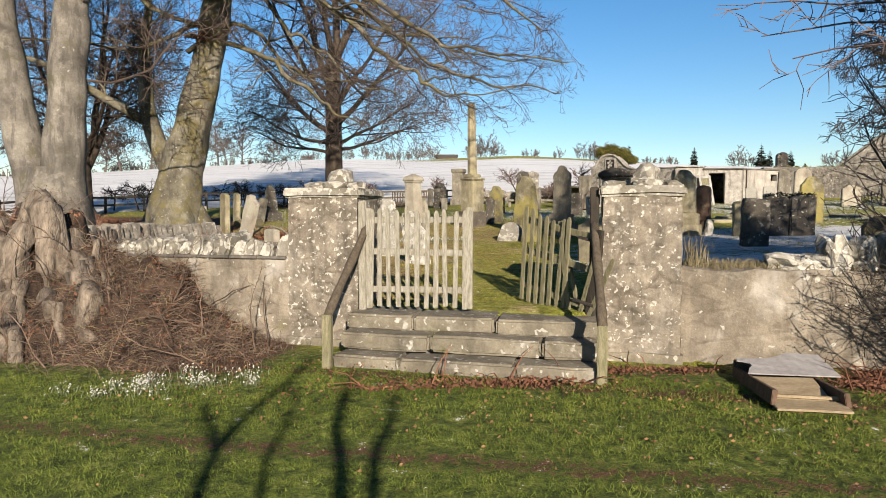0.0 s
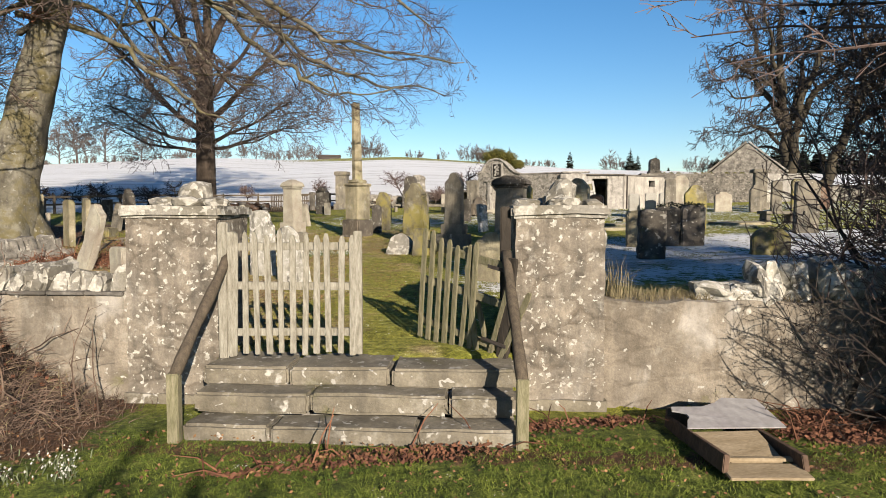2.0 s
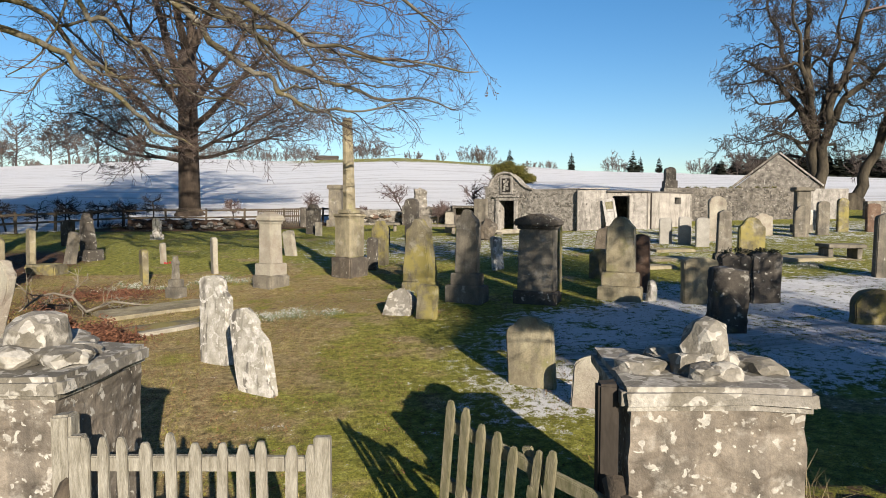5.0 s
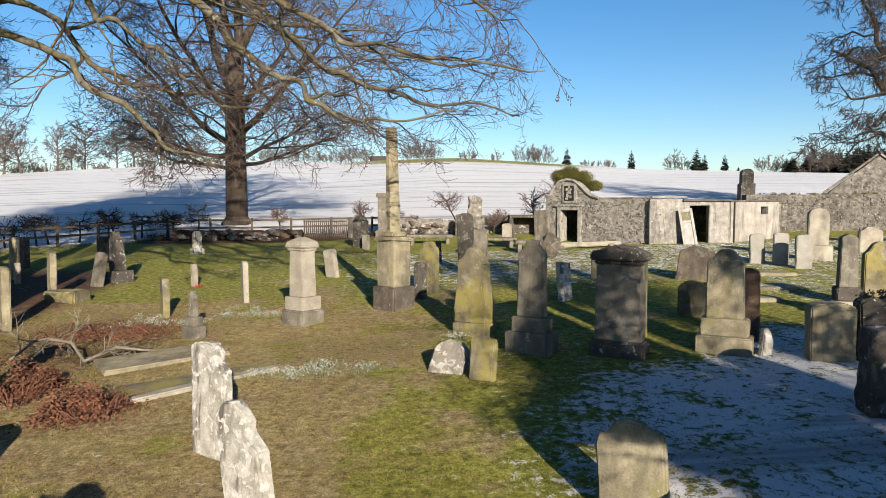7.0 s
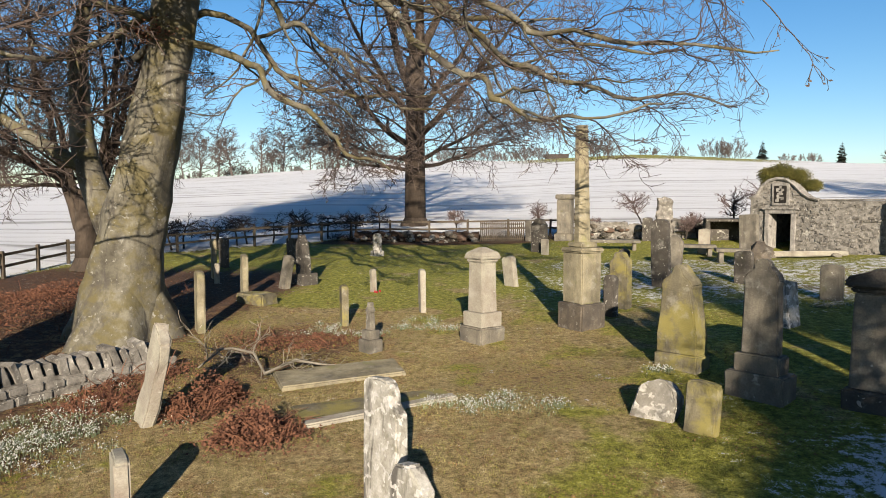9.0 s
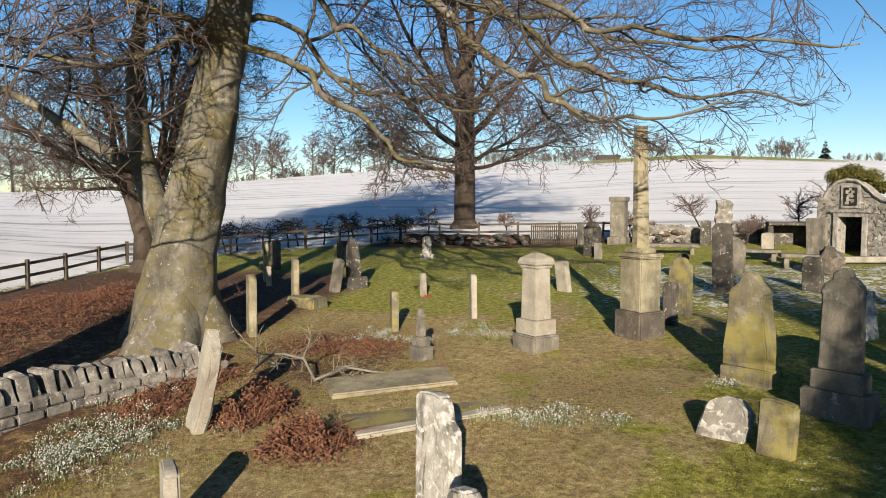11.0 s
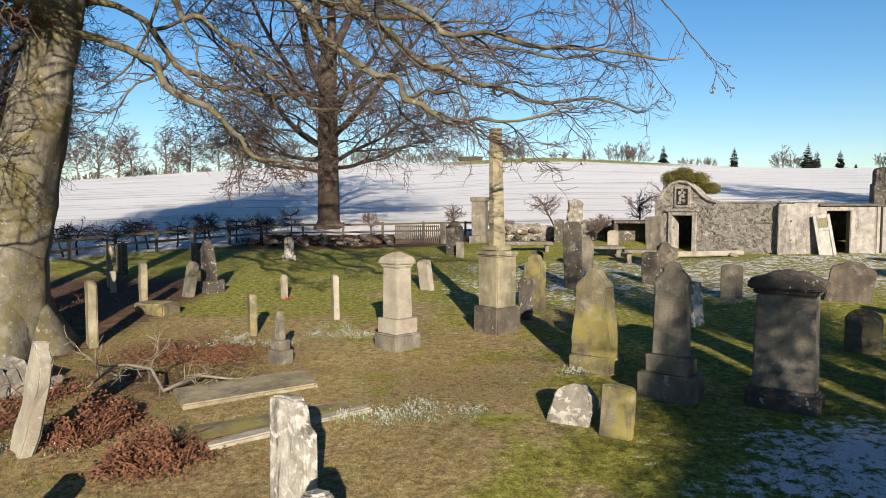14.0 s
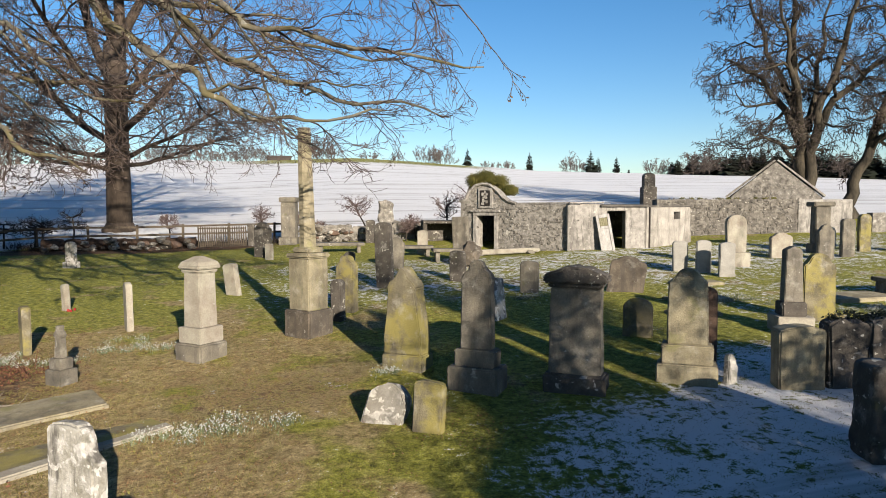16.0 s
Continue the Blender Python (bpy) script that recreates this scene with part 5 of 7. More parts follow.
def outline(kind, w, h):
    a = w / 2
    if kind == "round":
        return [(-a, 0), (a, 0), (a, h - a * 0.75)] + [(a * math.cos(t), h - a * 0.75 + a * 0.75 * math.sin(t)) for t in [i * math.pi / 12 for i in range(1, 12)]] + [(-a, h - a * 0.75)]
    if kind == "arch":
        return [(-a, 0), (a, 0), (a, h * 0.93)] + [(a * 0.96 * math.cos(t), h * 0.93 + h * 0.07 * math.sin(t)) for t in [i * math.pi / 8 for i in range(1, 8)]] + [(-a, h * 0.93)]
    if kind == "point":
        return [(-a, 0), (a, 0), (a * 0.99, h * 0.2), (a * 0.7, h * 0.72), (a * 0.76, h * 0.76), (a * 0.6, h * 0.83), (a * 0.34, h * 0.88), (a * 0.22, h * 0.95), (0, h), (-a * 0.22, h * 0.95), (-a * 0.34, h * 0.88), (-a * 0.6, h * 0.83), (-a * 0.76, h * 0.76), (-a * 0.7, h * 0.72), (-a * 0.99, h * 0.2)]
    if kind == "shoulder":
        return [(-a, 0), (a, 0), (a, h * 0.82), (a * 0.72, h * 0.86)] + [(a * 0.66 * math.cos(t), h * 0.86 + h * 0.14 * math.sin(t)) for t in [i * math.pi / 8 for i in range(1, 8)]] + [(-a * 0.72, h * 0.86), (-a, h * 0.82)]
    if kind == "finial":
        return [(-a, 0), (a, 0), (a, h * 0.72), (a * 1.08, h * 0.78), (a * 0.86, h * 0.86), (a * 0.5, h * 0.9), (a * 0.46, h * 0.96), (a * 0.2, h), (-a * 0.2, h), (-a * 0.46, h * 0.96), (-a * 0.5, h * 0.9), (-a * 0.86, h * 0.86), (-a * 1.08, h * 0.78), (-a, h * 0.72)]
    if kind == "scroll":
        return [(-a, 0), (a, 0), (a * 0.98, h * 0.78), (a * 0.9, h * 0.88), (a * 0.55, h * 0.9), (a * 0.42, h * 0.97), (0, h), (-a * 0.45, h * 0.98), (-a * 0.6, h * 0.88), (-a * 0.92, h * 0.84), (-a, h * 0.74)]
    if kind == "worn":
        return [(-a, 0), (a, 0), (a, h * 0.68), (a * 0.9, h * 0.76), (a * 0.66, h * 0.82), (a * 0.6, h * 0.92), (a * 0.36, h * 0.985), (0, h), (-a * 0.88, h * 0.985), (-a, h * 0.95)]
    if kind == "slant":
        return [(-a, 0), (a * 0.8, 0), (a * 1.05, h * 0.5), (a, h * 0.86), (a * 0.4, h * 0.9), (-a * 0.3, h), (-a * 1.05, h * 0.96), (-a * 0.9, h * 0.4)]
    if kind == "broken":
        return [(-a, 0), (a, 0), (a, h * 0.55), (a * 0.55, h * 0.72), (a * 0.62, h * 0.8), (a * 0.15, h * 0.98), (-a * 0.5, h), (-a * 0.95, h * 0.9)]
    return [(-a, 0), (a, 0), (a, h), (-a, h)]


def headstone(x, y, w, h, d, kind, mat, label, rz=-22, fwd=0.0, side=0.0, plinths=(), cap=None, sink=0.12, group="headstones", rough=0.007, taper=0.0):
    """A gravestone; plinths are (width, depth, height) from the ground up, cap is (width, depth, height)."""
    z = gz(x, y)
    m = pose(x, y, z, 0, 0, rz) @ pose(0, 0, 0, fwd, side, 0)
    up = -sink
    if not plinths and not cap:
        bm = slab_bm([(px * (1 - taper * pz / h), pz - sink * (pz <= 0)) for px, pz in outline(kind, w, h)], d, min(0.02, d * 0.15), rough)
        return tagged(link_bm("headstone", bm, mat, m=m), label, "gravestone", group)
    top = tagged(new("headstone"), label, "gravestone", group)
    top.matrix_basis = m
    for i, (pw, pd, ph) in enumerate(plinths):
        extra = sink if i == 0 else 0
        block("plinth", pw, pd, ph + extra, mat, top, pose(0, 0, up), 0.02, rough)
        up += ph + extra - 0.004
    body = h - up - (cap[2] if cap else 0)
    bm = slab_bm([(px * (1 - taper * pz / body), pz) for px, pz in outline(kind, w, body)], d, min(0.02, d * 0.15), rough)
    link_bm("slab", bm, mat, top, m=pose(0, 0, up))
    if cap:
        block("cap", cap[0], cap[1], cap[2], mat, top, pose(0, 0, up + body - 0.004), min(0.03, cap[2] * 0.3), rough)
    return top


def pediment_stone():
    """Broad upright monument with an oversailing mossy pediment."""
    x, y = 4.5, 14.5
    top = tagged(new("headstone"), "broad grey headstone with a dark oversailing mossy pediment", "gravestone", "headstones")
    top.matrix_basis = pose(x, y, gz(x, y), -1, 0, -37)
    block("base", 0.84, 0.52, 0.34, DARK_STONE, top, pose(0, 0, -0.12), 0.03, 0.012)
    link_bm("slab", slab_bm([(-0.36, 0), (0.36, 0), (0.335, 1.2), (-0.335, 1.2)], 0.34, 0.02, 0.006, 2), GREY_STONE, top, m=pose(0, 0, 0.216))
    block("moulding", 0.74, 0.4, 0.07, DARK_STONE, top, pose(0, 0, 1.412), 0.02, 0.006)
    head = [(-0.42, 0), (0.42, 0), (0.455, 0.06), (0.44, 0.11), (0.3, 0.16), (0.16, 0.215), (0, 0.235), (-0.16, 0.215), (-0.3, 0.16), (-0.44, 0.11), (-0.455, 0.06)]
    link_bm("pediment", slab_bm(head, 0.5, 0.025, 0.014, 2), DARK_STONE, top, "dark crumbling mossy pediment", m=pose(0, 0, 1.478))


# nearest stones by the path
headstone(-1.1, 11.75, 0.56, 1.2, 0.14, "worn", WHITE_STONE, "tall white lichen-crusted headstone with a broken head", -43, -3, -3)
headstone(-0.46, 10.3, 0.52, 1.02, 0.14, "broken", WHITE_STONE, "leaning white headstone with a mossy broken top", -39, -4, -14)
headstone(2.72, 9.75, 0.58, 0.83, 0.13, "scroll", TAN_STONE, "leaning grey headstone with a scrolled top", -39, -6, -5)
headstone(3.08, 8.9, 0.42, 0.54, 0.13, "round", PALE_STONE, "low pale headstone with mossy top in snow", -35, -4, 3)
headstone(-3.4, 11.25, 0.46, 0.66, 0.13, "arch", PALE_STONE, "small pale upright slab standing edge-on in the grass", -51, 0, -2, group="narrow markers")
headstone(-4.68, 13.65, 0.44, 1.34, 0.15, "slant", PALE_STONE, "leaning lichened slab beside the boundary wall", -44, -8, 13, rough=0.022)
headstone(1.74, 14.2, 0.52, 0.46, 0.24, "round", CAP_STONE, "squat white half-round stone leaning in the grass", -34, -14, 12, rough=0.02, group="low stones")
headstone(2.16, 13.68, 0.38, 0.6, 0.14, "arch", MOSSY_STONE, "small mossy headstone beside the white stone", -39, -4, 2)
# around the middle
headstone(2.5, 16.3, 0.66, 1.58, 0.34, "point", MOSSY_STONE, "yellow mossy pointed headstone on a stepped base", -41, 0, -1, plinths=((0.7, 0.42, 0.22),))
headstone(3.2, 14.95, 0.47, 1.8, 0.2, "finial", GREY_STONE, "tall grey shouldered headstone on a heavy base", -39, -1, 0, plinths=((0.74, 0.48, 0.32), (0.58, 0.34, 0.24)), taper=0.1)
pediment_stone()
headstone(6.14, 14.3, 0.56, 1.62, 0.24, "shoulder", TAN_STONE, "tall yellow-grey round-headed headstone on a double base", -37, 0, 0, plinths=((0.82, 0.46, 0.26), (0.7, 0.36, 0.28)), taper=0.08)
headstone(6.64, 14.02, 0.2, 0.42, 0.1, "broken", WHITE_STONE, "small white broken fragment leaning on a base", 10, -12, 18)
headstone(5.15, 15.6, 0.5, 1.5, 0.3, "arch", MOSSY_STONE, "mossy headstone behind the dark one", -39, 0, 0)
headstone(6.9, 14.9, 0.34, 1.2, 0.2, "arch", RED_STONE, "brown sandstone headstone in shade", -39, 0, 0)
headstone(6.85, 16.7, 0.52, 0.7, 0.16, "round", MOSSY_STONE, "low round-topped mossy headstone", -39, -3, 0)
headstone(9.0, 20.7, 0.88, 0.88, 0.22, "scroll", BROWN_STONE, "wide brown leaning headstone with sloping top", -33, 0, 8)
headstone(5.02, 18.9, 0.36, 0.86, 0.14, "flat", WHITE_STONE, "leaning whitish slab edge-on", 30, -14, 8)
headstone(2.15, 20.8, 0.44, 1.24, 0.26, "scroll", MOSSY_STONE, "mossy scrolled headstone beside the column", -41)
headstone(1.85, 20.0, 0.26, 0.86, 0.2, "round", DARK_STONE, "small dark stone behind the column base", -41)
headstone(3.5, 23.4, 0.46, 1.74, 0.2, "arch", DARK_STONE, "tall dark leaning headstone", -39, -3, -4)
headstone(5.62, 23.8, 0.46, 0.86, 0.16, "arch", DARK_STONE, "plain dark headstone by the path", -39)
headstone(7.0, 27.9, 0.55, 1.5, 0.22, "flat", GREY_STONE, "tall plain grey slab near the doorway", -45, 0, -2)
headstone(6.75, 21.4, 0.46, 0.78, 0.14, "arch", GREY_STONE, "plain grey headstone in a snowy row", -35)
headstone(-0.35, 23.9, 0.42, 0.82, 0.16, "arch", PALE_STONE, "leaning pale headstone in the grass", -45, 0, -9)
headstone(-5.8, 31.0, 0.4, 0.88, 0.16, "round", WHITE_STONE, "small white headstone near the back bank", -35, plinths=((0.5, 0.3, 0.2),))
headstone(0.45, 31.6, 0.64, 1.3, 0.26, "shoulder", DARK_STONE, "dark headstone by the railings", -35)
headstone(0.65, 30.9, 0.3, 0.58, 0.14, "flat", PALE_STONE, "small pale stone before the dark headstone", -35)
headstone(9.1, 11.3, 0.74, 0.56, 0.3, "round", MOSSY_STONE, "broad low mossy round-topped headstone", -24, -4, 3, rough=0.014)
headstone(13.1, 15.0, 0.62, 1.45, 0.22, "arch", GREY_STONE, "tall plain grey headstone beyond the shade", -20, 0, 1)
# narrow markers on the left
for x, y, w, d, h, lbl, lean, rz in ((-6.5, 18.5, 0.52, 0.16, 1.24, "slender lichened upright slab near the beech", 0, -55), (-7.1, 21.9, 0.46, 0.14, 1.14, "slender grey upright slab in the shade", 2, -57),
                                     (-3.7, 19.3, 0.36, 0.14, 0.85, "short round-headed grave marker", 0, -64), (-4.05, 23.3, 0.18, 0.13, 0.62, "small pale marker with red flowers", -4, -41), (-2.25, 20.6, 0.36, 0.12, 0.97, "leaning narrow grave marker", -5, -70),
                                     (-9.5, 25.0, 0.4, 0.13, 1.2, "dark narrow marker in the shade", 0, -57), (-9.0, 24.2, 0.14, 0.13, 0.6, "tiny pale marker in the shade", 0, -41)):
    headstone(x, y, w, h, d, "arch", PALE_STONE if "pale" in lbl or "leaning" in lbl else MOSSY_STONE if "short" in lbl else TAN_STONE, lbl, rz, 0, lean, group="narrow markers")
headstone(-6.4, 24.4, 0.62, 1.45, 0.22, "point", DARK_STONE, "leaning pointed headstone under the beech", -45, 0, -6, plinths=((0.8, 0.5, 0.3),))
headstone(-6.7, 23.6, 0.4, 0.95, 0.18, "arch", GREY_STONE, "leaning grey slab under the beech", -45, -6, 10)
headstone(-10.4, 27.5, 0.5, 1.0, 0.18, "arch", DARK_STONE, "dark headstone in deep shade", -39)
headstone(-8.4, 28.8, 0.6, 0.9, 0.2, "flat", DARK_STONE, "low dark stone in deep shade", -39)
# right-hand rows
for x, y, h, lbl in ((12.2, 23.0, 0.9, "plain grey upright headstone with a gently curved top"), (12.62, 22.5, 0.94, "plain grey upright headstone with a gently curved top"), (12.7, 21.6, 0.94, "plain grey upright headstone with a gently curved top")):
    headstone(x, y, 0.42, h, 0.14, "arch", SMOOTH_GREY, lbl, -18, group="row of plain headstones")
headstone(14.3, 23.2, 0.58, 1.56, 0.2, "round", PALE_STONE, "tall round-topped headstone on a base", -18, plinths=((0.74, 0.44, 0.42),))
headstone(10.75, 16.6, 0.6, 1.32, 0.2, "shoulder", MOSSY_STONE, "yellow mossy shouldered headstone", -20)
headstone(16.9, 24.2, 0.7, 0.82, 0.2, "scroll", PALE_STONE, "pale low headstone beside an iron marker", -18)
headstone(19.1, 24.8, 0.5, 1.75, 0.4, "flat", GREY_STONE, "tall pedestal monument with a moulded top", -18, plinths=((0.66, 0.56, 0.3),), cap=(0.72, 0.6, 0.16))
headstone(17.8, 23.3, 0.5, 1.12, 0.2, "shoulder", GREY_STONE, "grey headstone with a carved cross", -18)
headstone(18.9, 23.5, 0.42, 1.25, 0.2, "arch", GREY_STONE, "plain upright grey headstone", -18)
headstone(20.6, 24.4, 0.4, 1.3, 0.2, "round", MOSSY_STONE, "slender mossy round-topped upright headstone", -18)
headstone(20.2, 25.6, 0.6, 0.8, 0.2, "round", WHITE_STONE, "small whitish round-topped upright headstone", -18)
headstone(21.6, 24.0, 0.5, 1.1, 0.2, "arch", RED_STONE, "brown sandstone headstone with a flat curved top", -18)
headstone(7.4, 13.6, 0.62, 0.85, 0.3, "arch", TAN_STONE, "mossy headstone against a dark ivied tomb", -18)


block_stone = block("low_block", 0.9, 0.55, 0.34, MOSSY_STONE, None, pose(-6.55, 21.4, gz(-6.55, 21.4) - 0.1, 0, 0, -22), 0.04, 0.02, "", 2)
tagged(block_stone, "low mossy square block before a slender slab", "gravestone")


def pedestal_monument():
    x, y = -0.68, 17.95
    top = tagged(new("pedestal_monument"), "pale square pedestal monument with a moulded pyramidal cap", "gravestone")
    top.matrix_basis = pose(x, y, gz(x, y), 0, 0, -44)
    block("base", 0.62, 0.6, 0.42, GREY_STONE, top, pose(0, 0, -0.15), 0.03, 0.008)
    block("plinth", 0.52, 0.5, 0.27, PALE_STONE, top, pose(0, 0, 0.266), 0.015, 0.004)
    bm = slab_bm([(-0.2, 0), (0.2, 0), (0.17, 0.92), (-0.17, 0.92)], 0.36, 0.012, 0.003)
    link_bm("shaft", bm, PALE_STONE, top, m=pose(0, 0, 0.53))
    block("moulding", 0.42, 0.42, 0.07, PALE_STONE, top, pose(0, 0, 1.44), 0.02, 0.003)
    block("cornice", 0.48, 0.48, 0.06, PALE_STONE, top, pose(0, 0, 1.505), 0.015, 0.003)
    mb = MB()
    for s, z in ((0.23, 0.0), (0.2, 0.06), (0.05, 0.15)):
        mb.v += [(-s, -s, z), (s, -s, z), (s, s, z), (-s, s, z)]
    for j in range(2):
        for a in range(4):
            b = (a + 1) % 4
            mb.f.append((j * 4 + a, j * 4 + b, j * 4 + 4 + b, j * 4 + 4 + a))
    mb.f.append((8, 9, 10, 11))
    link("cap", mb, PALE_STONE, top, m=pose(0, 0, 1.561))


pedestal_monument()


def column_monument():
    x, y = 1.18, 19.0
    top = tagged(new("column_monument"), "tall weathered cross shaft on a mossy stepped pedestal", "gravestone")
    top.matrix_basis = pose(x, y, gz(x, y), 0, 0, -50)
    block("base", 0.68, 0.64, 0.6, BROWN_STONE, top, pose(0, 0, -0.12), 0.03, 0.012)
    block("pedestal", 0.53, 0.51, 0.99, TAN_STONE, top, pose(0, 0, 0.476), 0.02, 0.006)
    block("cornice", 0.62, 0.6, 0.09, TAN_STONE, top, pose(0, 0, 1.462), 0.03, 0.005)
    block("socket", 0.42, 0.42, 0.12, TAN_STONE, top, pose(0, 0, 1.545), 0.03, 0.005)
    mb = MB()
    pts = [Vector((-0.005 * i, 0, 0.28 * i)) for i in range(9)]
    mb.tube(pts, [0.165 - 0.0045 * i for i in range(9)], 8)
    link("shaft", mb, TAN_STONE, top, m=pose(0, 0, 1.66, 0, 0, 22.5))


column_monument()


def small_cross():
    x, y = -2.6, 17.2
    top = tagged(new("small_cross_monument"), "small weathered stone cross on a stepped base", "gravestone")
    top.matrix_basis = pose(x, y, gz(x, y), 0, 0, -40)
    block("base", 0.34, 0.3, 0.32, GREY_STONE, top, pose(0, 0, -0.1), 0.015, 0.005)
    block("plinth", 0.26, 0.22, 0.17, GREY_STONE, top, pose(0, 0, 0.216), 0.015, 0.004)
    bm = slab_bm([(-0.075, 0), (0.075, 0), (0.055, 0.3), (0.09, 0.34), (0.07, 0.4), (0.03, 0.42), (0.04, 0.49), (-0.04, 0.49), (-0.03, 0.42), (-0.07, 0.4), (-0.09, 0.34), (-0.055, 0.3)], 0.11, 0.012, 0.004)
    link_bm("cross", bm, GREY_STONE, top, m=pose(0, 0, 0.38))


small_cross()


def obelisk():
    x, y = 9.65, 16.1
    top = tagged(new("obelisk"), "slim grey granite shaft on a pale block base", "gravestone")
    top.matrix_basis = pose(x, y, gz(x, y), 0, 0, -24)
    block("base", 0.62, 0.6, 0.4, PALE_STONE, top, pose(0, 0, -0.1), 0.015, 0.004)
    block("plinth", 0.42, 0.42, 0.26, DARK_STONE, top, pose(0, 0, 0.296), 0.02, 0.003)
    bm = slab_bm([(-0.16, 0), (0.16, 0), (0.135, 0.95), (0, 1.02), (-0.135, 0.95)], 0.26, 0.012, 0.002)
    link_bm("shaft", bm, GREY_STONE, top, m=pose(0, 0, 0.55))


obelisk()


def ledger(corners, h, label):
    """A flat grave slab or kerb lying in the grass, rubbed at the edges."""
    xs = sum(c[0] for c in corners) / 4
    ys = sum(c[1] for c in corners) / 4
    bm = bmesh.new()
    low = [bm.verts.new((x, y, gz(x, y) - 0.12)) for x, y in corners]
    up = [bm.verts.new((x, y, gz(x, y) + h)) for x, y in corners]
    bm.faces.new(up)
    for i in range(4):
        j = (i + 1) % 4
        bm.faces.new((low[i], low[j], up[j], up[i]))
    bmesh.ops.recalc_face_normals(bm, faces=bm.faces[:])
    bmesh.ops.bevel(bm, geom=[e for e in bm.edges if all(v in up for v in e.verts)], offset=0.02, segments=2, affect="EDGES")
    bmesh.ops.subdivide_edges(bm, edges=bm.edges[:], cuts=3, use_grid_fill=True)
    for v in bm.verts:
        v.co += noise.noise_vector(v.co * 4) * 0.012
    return tagged(link_bm("ledger_slab", bm, MOSSY_STONE if "mossy" in label else PALE_STONE if "kerb" in label else TAN_STONE), label, "grave slab", "grave slabs")


ledger([(-3.37, 14.98), (-1.69, 15.81), (-2.03, 16.5), (-3.8, 15.72)], 0.07, "flat worn grave slab sunk in the grass")
ledger([(-2.62, 13.74), (-0.86, 14.86), (-1.05, 15.14), (-3.0, 14.34)], 0.025, "mossy sunken grave slab")
ledger([(-2.52, 13.56), (-0.76, 14.7), (-0.86, 14.84), (-2.62, 13.72)], 0.06, "narrow pale stone kerb of a sunken grave")

# ---- roofless burial house, shed and back walls ----


def wall_leg(parent, name, a, b, thick, height, mat, drop=0.3, cell=0.3, rough=0.02, z=None):
    ln, rz = math.hypot(b[0] - a[0], b[1] - a[1]), math.degrees(math.atan2(b[1] - a[1], b[0] - a[0]))
    z0 = min(gz(*a), gz(*b)) if z is None else z
    return link(name, rough_box(ln, thick, height + drop, cell, rough), mat, parent, m=pose((a[0] + b[0]) / 2, (a[1] + b[1]) / 2, z0 - drop, 0, 0, rz))


HOUSE_Z = 2.05


def cobbles(m, x0, x1, z0, z1, seed, mat, parent, size=0.2, holes=()):
    """Proud rubble stones over a wall face, joined in one piece."""
    rnd = random.Random(seed)
    mb = MB()
    z = z0
    # irregular rubble: rows of uneven stones, thin pinnings between, nothing quite level
    while z < z1:
        row = size * rnd.uniform(0.45, 0.8)
        x = x0
        while x < x1:
            w = size * rnd.uniform(0.35, 1.6)
            h = row * rnd.uniform(0.6, 1.25)
            up = z + rnd.uniform(-0.2, 0.25) * row
            if rnd.random() < 0.72 and not any(a - 0.05 < x + w / 2 < b + 0.05 and c < up + h / 2 < d for a, b, c, d in holes) and x + w < x1 + 0.1 and up + h < z1 + 0.06:
                mb.box(m @ pose(x + w / 2, -0.005, up, 0, rnd.uniform(-14, 14)), w * rnd.uniform(0.55, 0.9), rnd.uniform(0.016, 0.04), h * rnd.uniform(0.55, 0.9), 0.024)
            if rnd.random() < 0.4:
                mb.box(m @ pose(x + w, -0.005, z + row * 0.8, 0, rnd.uniform(-30, 30)), 0.07, 0.035, 0.04, 0.012)
            x += w
        z += row
    return tagged(link("rubble", mb, mat, parent), kind="stuff")


